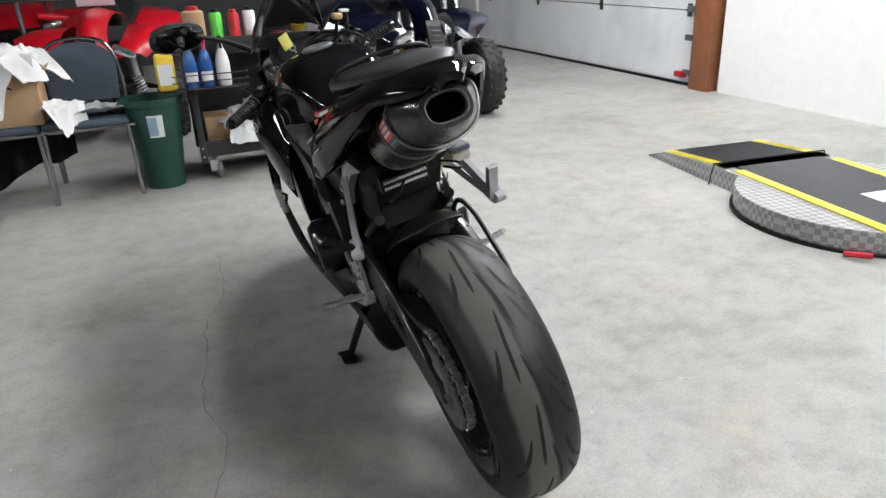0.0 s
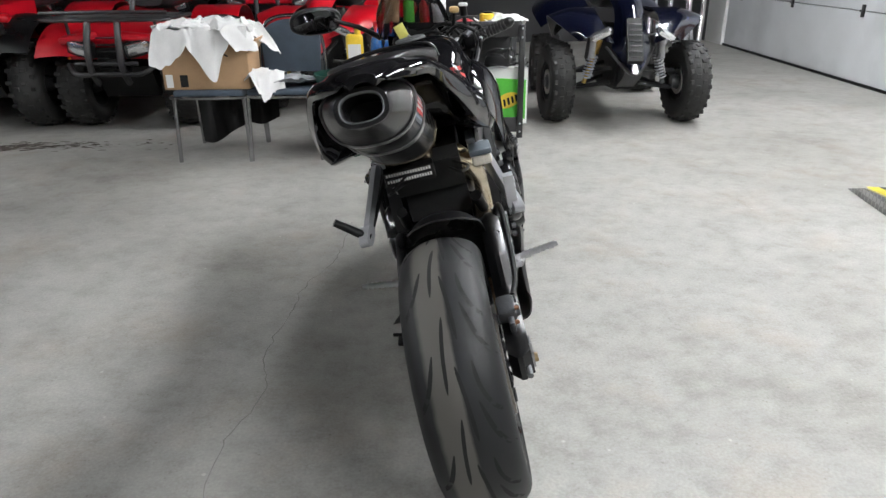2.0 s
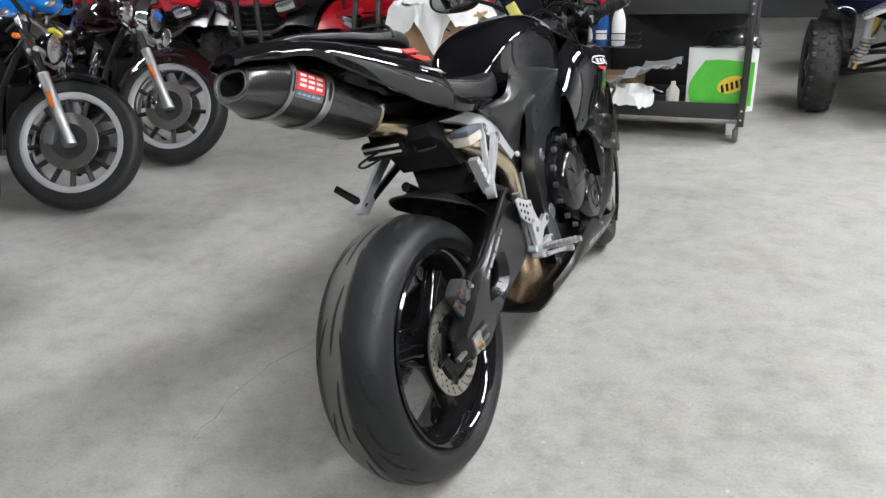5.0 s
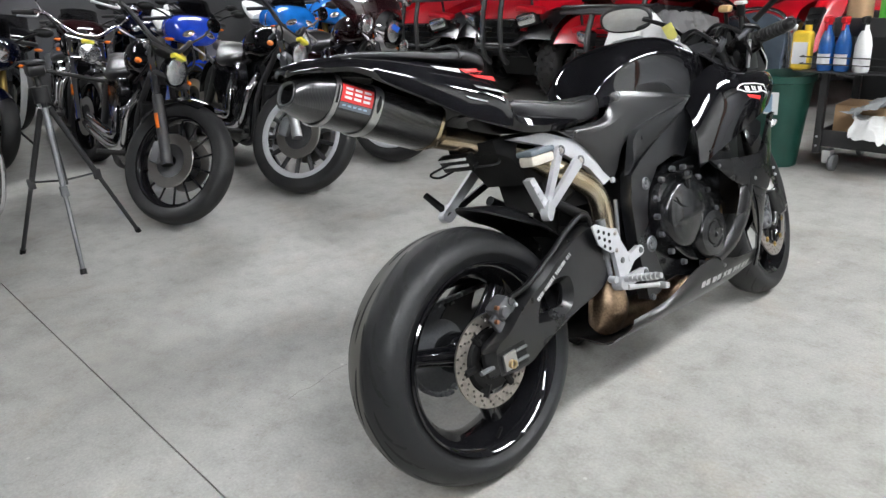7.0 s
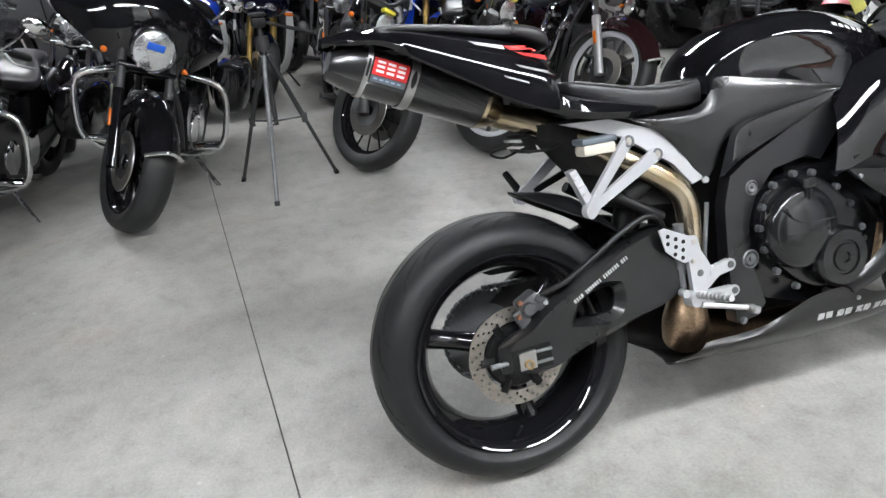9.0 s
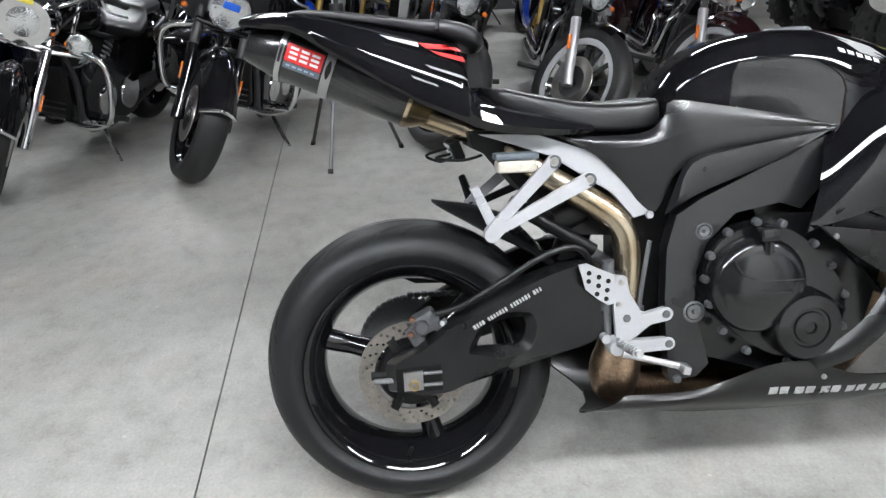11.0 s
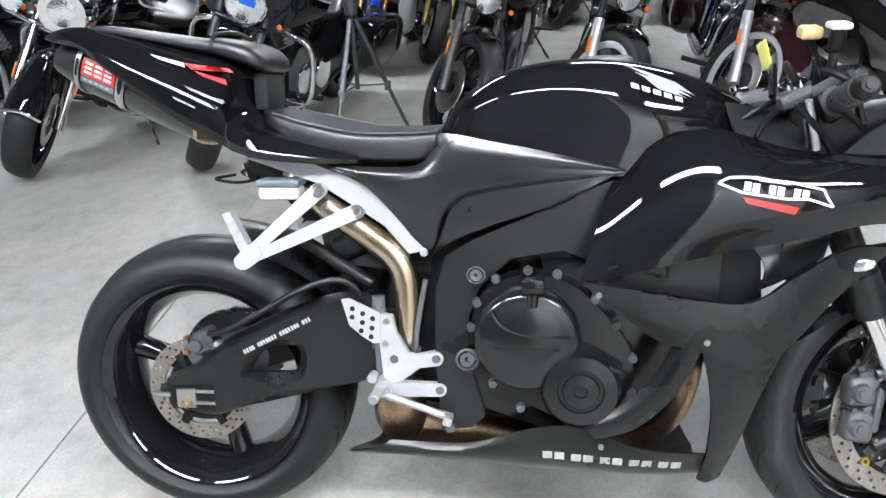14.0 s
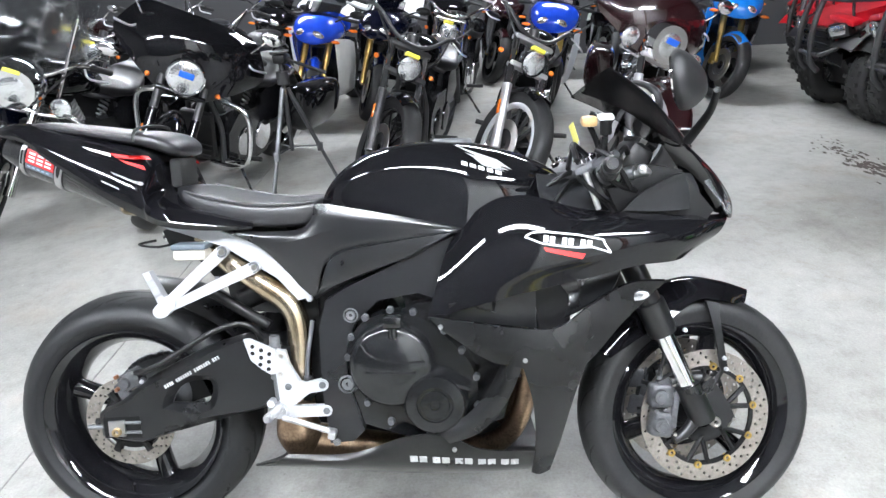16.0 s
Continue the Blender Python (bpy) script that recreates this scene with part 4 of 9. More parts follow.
tube(bm, [(0.05, 0.10, 0.745), (0.075, 0.07, 0.74), (0.09, 0.12, 0.735), (0.06, 0.16, 0.74)], 0.003, 6)
part("loose_wire", bm, "matte", bike)

# exhaust canister under the tail
CAN0, CAN1 = Vector((-0.040, -0.214, 0.952)), Vector((-0.028, 0.048, 0.838))
cd = (CAN1 - CAN0).normalized()
cs = Vector((1, 0, 0))
cu = cs.cross(cd)


def can_ring(c, hw, hh, n=28, power=2.6, tri=0.0):
    lp = []
    for i in range(n):
        a = 2 * math.pi * i / n
        ca, sa = math.cos(a), math.sin(a)
        u = hw * abs(ca) ** (2 / power) * (1 if ca > 0 else -1)
        v = hh * abs(sa) ** (2 / power) * (1 if sa > 0 else -1)
        u *= 1 + tri * v / hh
        lp.append(c + cs * u + cu * v)
    return lp


bm = rings(B(), [can_ring(CAN0 + cd * d, 0.074, 0.049, tri=0.16) for d in (0.0, 0.08, 0.16, 0.262)])
can = part("exhaust_canister", bm, "carbon", bike, "carbon fibre exhaust canister")
OUT = CAN0 - cd * 0.066 + cs * 0.002 - cu * 0.004
bm = rings(B(), [can_ring(CAN0 + cd * 0.004, 0.074, 0.049, tri=0.16), can_ring(CAN0 - cd * 0.004, 0.0725, 0.048, tri=0.16), can_ring(CAN0 - cd * 0.034, 0.060, 0.0425, tri=0.12), can_ring(OUT + cd * 0.004, 0.0455, 0.0325, tri=0.06), can_ring(OUT, 0.042, 0.030), can_ring(OUT, 0.034, 0.0225), can_ring(OUT + cd * 0.09, 0.031, 0.019)], caps=False)
part("end_cap", bm, "carbon", can)
bm = rings(B(), [can_ring(OUT - cd * 0.001, 0.0355, 0.024), can_ring(OUT - cd * 0.0025, 0.0345, 0.0232), can_ring(OUT - cd * 0.001, 0.0325, 0.0215), can_ring(OUT + cd * 0.004, 0.0315, 0.0205)], caps=False)
part("outlet_ring", bm, "grey", can)
bm = rings(B(), [can_ring(OUT + cd * 0.06, 0.0325, 0.0205), can_ring(OUT + cd * 0.07, 0.031, 0.019)])
part("dark_bore", bm, "groove", can)
def on_can(d, v, lift, s=1):
    """A place on the canister's side: d along it, v up it from -1 to 1."""
    hw = 0.074 * (1 - abs(v) ** 2.6) ** (1 / 2.6) * (1 + 0.16 * v)
    return CAN0 + cd * d + cs * s * (hw + lift) + cu * (v * 0.050)


def can_patch(d0, d1, v0, v1, lift, s=1, n=8):
    t = B()
    g = [[t.verts.new(on_can(d0 + (d1 - d0) * i / 2, v0 + (v1 - v0) * j / n, lift, s)) for j in range(n + 1)] for i in range(3)]
    for i in range(2):
        for j in range(n):
            t.faces.new((g[i][j], g[i + 1][j], g[i + 1][j + 1], g[i][j + 1]))
    return t


def can_slot(d, v0, v1, w, s):
    """A rounded slot on a clamp band."""
    t = B()
    pts = []
    for j in range(9):
        f = j / 8
        k = w * max(0.25, math.sin(math.pi * min(1, max(0, 0.1 + 0.8 * f)))) if w > 0.004 else w * 0.8
        v = v0 + (v1 - v0) * f
        pts.append((t.verts.new(on_can(d - k, v, 0.0042, s)), t.verts.new(on_can(d + k, v, 0.0042, s))))
    for p, q in zip(pts, pts[1:]):
        t.faces.new((p[0], p[1], q[1], q[0]))
    return t


for d0, d1 in ((0.0, 0.010), (0.090, 0.108)):
    bm = rings(B(), [can_ring(CAN0 + cd * d0, 0.0755, 0.0505, tri=0.16), can_ring(CAN0 + cd * d0, 0.0775, 0.0525, tri=0.16), can_ring(CAN0 + cd * d1, 0.0775, 0.0525, tri=0.16), can_ring(CAN0 + cd * d1, 0.0755, 0.0505, tri=0.16)], caps=False)
    band = part("clamp_band", bm, "strap", can, "brushed metal clamp band")
    for s in (1, -1):
        part("slot", can_slot((d0 + d1) / 2, -0.30, 0.40, 0.0030 if d0 == 0 else 0.0052, s), "groove", band, smooth=False)
bm = rings(B(), [can_ring(CAN0 + cd * 0.260, 0.0755, 0.0505, tri=0.16), can_ring(CAN0 + cd * 0.268, 0.076, 0.050, tri=0.16), can_ring(CAN0 + cd * 0.285, 0.05, 0.045), can_ring(CAN0 + cd * 0.31, 0.03, 0.03)])
part("front_cap", bm, "titanium", can)


for s in (1, -1):
    part("red_badge", can_patch(0.014, 0.086, -0.16, 0.52, 0.0008, s), "reddecal", can, "red maker's badge", False)
    part("grey_badge", can_patch(0.014, 0.086, -0.42, -0.18, 0.0008, s), "capgrey", can, smooth=False)
    for k in range(3):
        for v in (-0.04, 0.14, 0.32):
            part("badge_stroke", can_patch(0.021 + 0.021 * k, 0.037 + 0.021 * k, v, v + 0.10, 0.0016, s, 2), "whitedecal", can, smooth=False)
    bm = B()
    for k in range(5):
        join(bm, can_patch(0.020 + 0.012 * k, 0.028 + 0.012 * k, -0.33, -0.26, 0.0016, s, 2))
    part("small_marks", bm, "bluedecal", can, smooth=False)
# link pipe and collector
bm = tube(B(), [(-0.034, 0.06, 0.822), (0.0, 0.15, 0.785), (0.055, 0.22, 0.745), (0.085, 0.29, 0.69), (0.098, 0.37, 0.638), (0.100, 0.42, 0.595), (0.100, 0.437, 0.54), (0.098, 0.433, 0.44), (0.092, 0.42, 0.34)], 0.027, 20, 6)
pipe = part("exhaust_pipe", bm, "titanium", bike, "heat-tinted titanium exhaust pipe")
bm = tube(B(), [(0.092, 0.425, 0.40), (0.09, 0.42, 0.34), (0.085, 0.415, 0.29), (0.06, 0.42, 0.24)], [0.030, 0.042, 0.052, 0.045], 20, 6)
tube(bm, [(0.06, 0.42, 0.25), (0.03, 0.55, 0.22), (0.02, 0.70, 0.20), (0.05, 0.85, 0.22), (0.09, 0.93, 0.30), (0.10, 0.955, 0.42), (0.09, 0.93, 0.52)], [0.045, 0.04, 0.035, 0.03, 0.024, 0.024, 0.024], 16, 6)
part("collector", bm, "burnt", pipe, "heat-browned collector box")
bm = tube(B(), [(0.04, 0.90, 0.28), (0.045, 0.955, 0.42), (0.04, 0.93, 0.54)], 0.022, 14, 6)
tube(bm, [(-0.04, 0.90, 0.28), (-0.045, 0.955, 0.42), (-0.04, 0.93, 0.54)], 0.022, 14, 6)
part("header_pipe", bm, "burnt", pipe)

# silver subframe rails, passenger pegs
for s in (1, -1):
    bm = B()
    prism(bm, [(0.15, 0.782), (0.26, 0.776), (0.36, 0.740), (0.415, 0.695), (0.475, 0.615), (0.445, 0.607), (0.40, 0.660), (0.35, 0.692), (0.285, 0.735), (0.20, 0.765)], s * 0.096, s * 0.115, 0.005)
    rail = part("subframe_rail", bm, "silver", bike, "silver painted subframe rail")
    # a flat cast V whose foot stands out from the rail
    def splay(t, k=s):
        for v in t.verts:
            v.co.x += k * 0.34 * max(0.0, 0.30 - v.co.y)
        return t
    bm = B()
    arms = (((0.286, 0.726), (0.160, 0.614)), ((0.354, 0.688), (0.164, 0.608)))
    for p, q in arms[:2 if s > 0 else 1]:
        prism(bm, capsule(p, q, 0.0135, 0.0095), s * 0.118, s * 0.130, 0.0025)
    prism(bm, capsule((0.172, 0.620), (0.158, 0.606), 0.016, 0.015), s * 0.116, s * 0.138, 0.004)
    pb = part("passenger_peg_bracket", splay(bm), "silver", bike, "silver cast passenger footrest bracket")
    if s < 0:
        t = B()
        prism(t, capsule(*arms[1], 0.0095, 0.007), s * 0.119, s * 0.129, 0.0025)
        part("bracket_strut", splay(t), "matte", pb)
    for y, z in ((0.286, 0.726), (0.354, 0.688)):
        x0 = 0.130 + 0.34 * max(0.0, 0.30 - y)
        part("boss_ring", lathe(B(), [(s * x0, 0.0085), (s * (x0 + 0.003), 0.0085), (s * (x0 + 0.003), 0.0125), (s * x0, 0.0130)], 24, "x", (0, y, z)), "grey", pb)
        part("bolt", screw((s * x0, y, z), 0.0075, (s, 0, 0), 0.004), "steel", pb)
    bm = B()
    if s > 0:
        prism(bm, [(0.122, 0.690), (0.137, 0.694), (0.176, 0.612), (0.158, 0.604)], 0.156, 0.178, 0.005)
        for k in range(4):
            f = 0.2 + 0.2 * k
            box(bm, (0.179, 0.1295 + 0.037 * f, 0.692 - 0.082 * f), (0.003, 0.014, 0.006), 0.001, (25, 0, 0))
    else:
        rod(bm, (-0.168, 0.165, 0.608), (-0.232, 0.150, 0.668), 0.011, 10, 0.009)
    part("passenger_peg", bm, "silver" if s > 0 else "matte", pb)
bm = B()
box(bm, (0.122, 0.215, 0.722), (0.045, 0.075, 0.024), 0.007)
res = part("brake_reservoir", bm, "cream", bike, "cream fluid reservoir with a dark cap")
bm = B()
box(bm, (0.122, 0.215, 0.740), (0.05, 0.08, 0.013), 0.004)
part("cap", bm, "capgrey", res, "worn grey cap")

# rider's footrest plates
for s in (1, -1):
    bm = B()
    prism(bm, [(0.396, 0.504), (0.417, 0.500), (0.424, 0.468), (0.446, 0.428), (0.470, 0.420), (0.489, 0.432), (0.470, 0.404), (0.430, 0.374), (0.398, 0.369), (0.392, 0.446)], s * 0.140, s * 0.153, 0.003)
    prism(bm, capsule((0.455, 0.412), (0.496, 0.420), 0.012, 0.0135), s * 0.141, s * 0.1545, 0.003)
    prism(bm, capsule((0.410, 0.358), (0.502, 0.359), 0.014, 0.0125), s * 0.141, s * 0.1545, 0.003)
    rod(bm, (s * 0.138, 0.397, 0.362), (s * 0.166, 0.397, 0.362), 0.019, 20, 0.016)
    rod(bm, (s * 0.138, 0.376, 0.379), (s * 0.158, 0.376, 0.379), 0.009, 14)
    plate = part("rearset_plate", bm, "silver", bike, "bare aluminium footrest plate with two arms")
    bm = B()
    prism(bm, [(0.324, 0.530), (0.339, 0.532), (0.395, 0.505), (0.393, 0.449), (0.381, 0.447), (0.361, 0.460), (0.337, 0.481)], s * 0.150, s * 0.154, 0.0015)
    heel = part("heel_guard", bm, "silver", plate, "drilled aluminium heel guard")
    bm = B()
    for y, z in ((0.344, 0.513), (0.363, 0.504), (0.381, 0.495), (0.343, 0.497), (0.362, 0.487), (0.379, 0.477), (0.359, 0.471), (0.377, 0.460)):
        rod(bm, (s * 0.1535, y, z), (s * 0.1548, y, z), 0.0048, 12)
    part("drilled_holes", bm, "groove", heel, smooth=False)
    bm = B()
    rod(bm, (s * 0.155, 0.40, 0.372), (s * 0.27, 0.402, 0.388), 0.0085, 12, 0.007)
    for k in range(7):
        rod(bm, (s * (0.175 + 0.013 * k), 0.4005, 0.375 + 0.0018 * k), (s * (0.181 + 0.013 * k), 0.4005, 0.376 + 0.0018 * k), 0.0098, 12)
    part("footpeg", bm, "alu", plate)
    bm = tube(B(), [(s * 0.165, 0.405, 0.350), (s * 0.172, 0.455, 0.337), (s * 0.178, 0.512, 0.322)], [0.008, 0.0065, 0.0075], 10)
    box(bm, (s * 0.188, 0.520, 0.319), (0.030, 0.017, 0.017), 0.004, (-15, 0, 0))
    part("pedal", bm, "alu", plate)
    bolts(plate, "bolt", "grey", ((s * 0.154, 0.496, 0.420), (s * 0.154, 0.502, 0.359), (s * 0.152, 0.418, 0.417)), 0.0085, (s, 0, 0), 0.003)
    bolts(plate, "bolt", "steel", ((s * 0.152, 0.406, 0.490), (s * 0.152, 0.402, 0.447)), 0.006, (s, 0, 0), 0.004)
bm = B()
rod(bm, (0.13, 0.385, 0.43), (0.13, 0.388, 0.53), 0.012, 12)
rod(bm, (0.13, 0.386, 0.43), (0.13, 0.388, 0.37), 0.008, 10)
for z in (0.45, 0.47, 0.5):
    rod(bm, (0.13, 0.386, z), (0.13, 0.386, z + 0.008), 0.015, 12)
part("rear_brake_cylinder", bm, "grey", bike)
bm = tube(B(), [(0.118, 0.452, 0.40), (0.122, 0.458, 0.47), (0.118, 0.475, 0.56)], 0.005, 8)
rod(bm, (0.119, 0.452, 0.395), (0.120, 0.455, 0.43), 0.009, 10)
part("switch_cable", bm, "grey", bike)

# side stand
bm = tube(B(), [(-0.12, 0.54, 0.30), (-0.185, 0.585, 0.18), (-0.232, 0.625, 0.082)], 0.011, 10)
box(bm, (-0.240, 0.632, 0.072), (0.045, 0.065, 0.012), 0.005, (0, 13, 0))
rod(bm, (-0.225, 0.62, 0.095), (-0.265, 0.60, 0.115), 0.006, 8)
part("side_stand", bm, "matte", bike, "black side stand, folded out")

# frame, side covers and seat
for s in (1, -1):
    spar = [(0.83, 0.758), (0.78, 0.738), (0.66, 0.684), (0.56, 0.640), (0.515, 0.612), (0.497, 0.55), (0.494, 0.42), (0.505, 0.28), (0.56, 0.285), (0.585, 0.31), (0.572, 0.36), (0.553, 0.42), (0.556, 0.50), (0.575, 0.555), (0.63, 0.61), (0.72, 0.625), (0.76, 0.61), (0.84, 0.70), (0.95, 0.76), (0.93, 0.80)]
    bm = B()
    prism(bm, spar, s * 0.115, s * 0.150, 0.020, 4)
    fr = part("frame_spar", bm, "frame", bike, "black cast frame spar")
    for c, r in (((0.569, 0.578), 0.017), ((0.553, 0.419), 0.022)):
        t = lathe(B(), [(0.148, 0.0), (0.152, r * 0.45), (0.152, r * 0.6), (0.147, r * 0.7), (0.153, r * 0.85), (0.150, r)], 24)
        bmesh.ops.transform(t, matrix=Matrix.Translation((0, *c)) @ Matrix.Diagonal((s, 1, 1, 1)), verts=t.verts)
        part("pivot_cap", t, "grey", fr)
    part("bolt", screw((s * 0.150, 0.52, 0.283), 0.009, (s, 0, 0)), "grey", fr)
    top_ = [(s * 0.122, 0.265, 0.786), (s * 0.124, 0.33, 0.771), (s * 0.124, 0.40, 0.767), (s * 0.126, 0.465, 0.771), (s * 0.134, 0.495, 0.798), (s * 0.138, 0.508, 0.826), (s * 0.149, 0.60, 0.812), (s * 0.156, 0.70, 0.793), (s * 0.158, 0.820, 0.766)]
    fold_ = [(s * 0.127, 0.285, 0.778), (s * 0.130, 0.35, 0.752), (s * 0.136, 0.42, 0.744), (s * 0.144, 0.48, 0.752), (s * 0.149, 0.515, 0.764), (s * 0.154, 0.55, 0.770), (s * 0.159, 0.62, 0.771), (s * 0.161, 0.71, 0.768), (s * 0.158, 0.815, 0.762)]
    low_ = [(s * 0.124, 0.30, 0.768), (s * 0.120, 0.37, 0.730), (s * 0.117, 0.43, 0.668), (s * 0.113, 0.472, 0.612), (s * 0.124, 0.494, 0.632), (s * 0.137, 0.515, 0.688), (s * 0.146, 0.56, 0.712), (s * 0.152, 0.66, 0.733), (s * 0.155, 0.802, 0.755)]
    mid_ = [tuple((p + q) / 2 + (s * 0.004 if k == 0 else 0) for k, (p, q) in enumerate(zip(u, v))) for u, v in zip(fold_, low_)]
    up_ = [tuple((p + q) / 2 + (s * 0.0035 if k == 0 else 0) for k, (p, q) in enumerate(zip(u, v))) for u, v in zip(top_, fold_)]
    bm = patch(B(), [top_, up_, fold_], 48, 8, 0.004)
    patch(bm, [fold_, mid_, low_], 48, 10, 0.004)
    sc = part("side_cover", bm, "sidecover", bike, "satin black side cover with a folded edge")
    # leaf-shaped raised panel with a turned-in border
    leaf = [[(0.800, 0.757), (0.65, 0.737), (0.548, 0.716), (0.520, 0.680)], [(0.755, 0.734), (0.635, 0.703), (0.548, 0.675), (0.510, 0.645)], [(0.722, 0.712), (0.60, 0.671), (0.535, 0.645), (0.494, 0.620)]]
    rows = [[(s * 0.146, a, b_ + 0.006) for a, b_ in leaf[0]], [(s * 0.164, a, b_) for a, b_ in leaf[0]], [(s * 0.168, a, b_) for a, b_ in leaf[1]], [(s * 0.160, a, b_) for a, b_ in leaf[2]], [(s * 0.142, a, b_ - 0.006) for a, b_ in leaf[2]]]
    bm = B()
    rs = [resample(r, 18) for r in rows]
    vs = [[bm.verts.new(q) for q in r] for r in rs]
    for r0, r1 in zip(vs, vs[1:]):
        for k in range(17):
            bm.faces.new((r0[k], r0[k + 1], r1[k + 1], r1[k]))
    bm.faces.new([r[0] for r in vs])
    bm.faces.new([r[-1] for r in vs])
    bevel(bm, 0.004, 2, 0.5)
    part("raised_panel", bm, "sidecover", sc)
    part("bolt", screw((s * 0.120, 0.473, 0.612), 0.008, (s, 0, 0)), "silver", sc)
bm = shell(smooth_sections([(0.168, 0, 0.858, 0.06, 0.010), (0.20, 0, 0.846, 0.105, 0.018), (0.27, 0, 0.822, 0.128, 0.026), (0.36, 0, 0.803, 0.127, 0.028), (0.45, 0, 0.799, 0.114, 0.030), (0.492, 0, 0.802, 0.102, 0.030), (0.500, 0, 0.802, 0.094, 0.026)], 4), 40, 5.5)
rs_ = part("rider_seat", bm, "seat", bike, "black vinyl rider's seat")
for s in (1, -1):
    part("piping", tube(B(), [(s * 0.098, 0.20, 0.862), (s * 0.119, 0.27, 0.844), (s * 0.118, 0.36, 0.827), (s * 0.106, 0.45, 0.825), (s * 0.095, 0.492, 0.828)], 0.0028, 6, 6), "seat", rs_)

# tank
TK = smooth_sections([(0.495, 0.824, 0.035, 0.800), (0.51, 0.850, 0.075, 0.795), (0.545, 0.890, 0.112, 0.790), (0.61, 0.928, 0.140, 0.785), (0.70, 0.947, 0.155, 0.775), (0.80, 0.948, 0.160, 0.755), (0.88, 0.935, 0.150, 0.762), (0.95, 0.914, 0.130, 0.78), (1.01, 0.886, 0.105, 0.80), (1.04, 0.865, 0.085, 0.81)], 4)


def tank_ring(y, zt, w, zb, n=30):
    lp = []
    for i in range(n + 1):
        a = math.pi * i / n
        ca, sa = math.cos(a), math.sin(a)
        x = w * abs(ca) ** 0.62 * (1 if ca > 0 else -1)
        z = zb + (zt - zb) * sa ** 0.62
        # knee hollow low on the flanks
        f = (z - zb) / (zt - zb)
        dent = 0.016 * max(0.0, math.sin(math.pi * min(1, max(0, f / 0.72)))) * max(0.0, math.sin(math.pi * min(1, max(0, (y - 0.52) / 0.31)))) ** 0.7
        lp.append(Vector((x - math.copysign(dent, x) * (abs(x) / w), y, z)))
    return lp


bm = rings(B(), [tank_ring(*s) for s in TK])
tank = part("fuel_tank", bm, "gloss", bike, "gloss black fuel tank")


def tank_decal(poly, mt, s, name, lift=0.002):
    t = B()
    for quad in poly:
        (a, b_, c_, d_) = quad
        g = []
        for i in range(7):
            u = i / 6
            row = []
            for j in range(4):
                v = j / 3
                y = (a[0] * (1 - u) + b_[0] * u) * (1 - v) + (d_[0] * (1 - u) + c_[0] * u) * v
                z = (a[1] * (1 - u) + b_[1] * u) * (1 - v) + (d_[1] * (1 - u) + c_[1] * u) * v
                row.append(t.verts.new((s * (tank_xs(y, z) + lift), y, z + 0.0005)))
            g.append(row)
        for p, q in zip(g, g[1:]):
            for j in range(3):
                t.faces.new((p[j], q[j], q[j + 1], p[j + 1]))
    return part(name, t, mt, tank, smooth=False)


def tank_xs(y, z):
    """Half width of the tank at a height, read off the formula."""
    for s0, s1 in zip(TK, TK[1:]):
        if s0[0] <= y <= s1[0]:
            f = (y - s0[0]) / (s1[0] - s0[0])
            zt, w, zb = (s0[k] + (s1[k] - s0[k]) * f for k in (1, 2, 3))
            sa = min(1, max(0, (z - zb) / (zt - zb))) ** (1 / 0.62)
            return w * max(0.0, 1 - sa * sa) ** 0.31
    return 0.1


for s in (1, -1):
    tank_decal([((0.806, 0.940), (0.90, 0.905), (0.932, 0.882), (0.87, 0.908)), ((0.83, 0.924), (0.89, 0.902), (0.925, 0.880), (0.87, 0.900)), ((0.85, 0.911), (0.89, 0.896), (0.918, 0.878), (0.87, 0.894))], "silverdecal", s, "wing_decal")
    tank_decal([((0.824 + 0.018 * i, 0.906 - 0.0055 * i), (0.837 + 0.018 * i, 0.902 - 0.0055 * i), (0.838 + 0.018 * i, 0.894 - 0.0055 * i), (0.825 + 0.018 * i, 0.898 - 0.0055 * i)) for i in range(5)], "whitedecal", s, "white_lettering")
bm = lathe(B(), [(0.945, 0.0), (0.955, 0.01), (0.956, 0.04), (0.952, 0.045), (0.945, 0.046)], 28, "z", (0, 0.80, -0.002))
part("filler_cap", bm, "grey", tank)

bm = B()
prism(bm, [(0.44, 0.32), (0.44, 0.68), (0.52, 0.74), (0.64, 0.74), (0.62, 0.32)], -0.068, 0.068, 0.01)
part("inner_frame", bm, "matte", bike)

# engine
bm = B()
prism(bm, [(0.56, 0.33), (0.55, 0.47), (0.60, 0.56), (0.72, 0.60), (0.86, 0.60), (0.95, 0.52), (0.90, 0.33), (0.74, 0.27)], -0.135, 0.140, 0.02)
prism(bm, [(0.70, 0.55), (0.66, 0.68), (0.86, 0.74), (0.95, 0.56)], -0.12, 0.12, 0.02)
eng = part("engine", bm, "engine", bike, "black enamelled four-cylinder engine")
for i in range(8):
    bm = B()
    prism(bm, [(0.80 + 0.014 * i, 0.575 - 0.012 * i), (0.885 + 0.008 * i, 0.53 - 0.014 * i), (0.882 + 0.008 * i, 0.524 - 0.014 * i), (0.797 + 0.014 * i, 0.569 - 0.012 * i)], -0.14, 0.15, 0.001)
    part("cooling_fin", bm, "engine", eng)
CL = (0.660, 0.475)
ov = []
for i in range(40):
    a = 2 * math.pi * i / 40
    ov.append((CL[0] + 0.098 * math.cos(a), CL[1] + 0.104 * math.sin(a)))
bm = B()
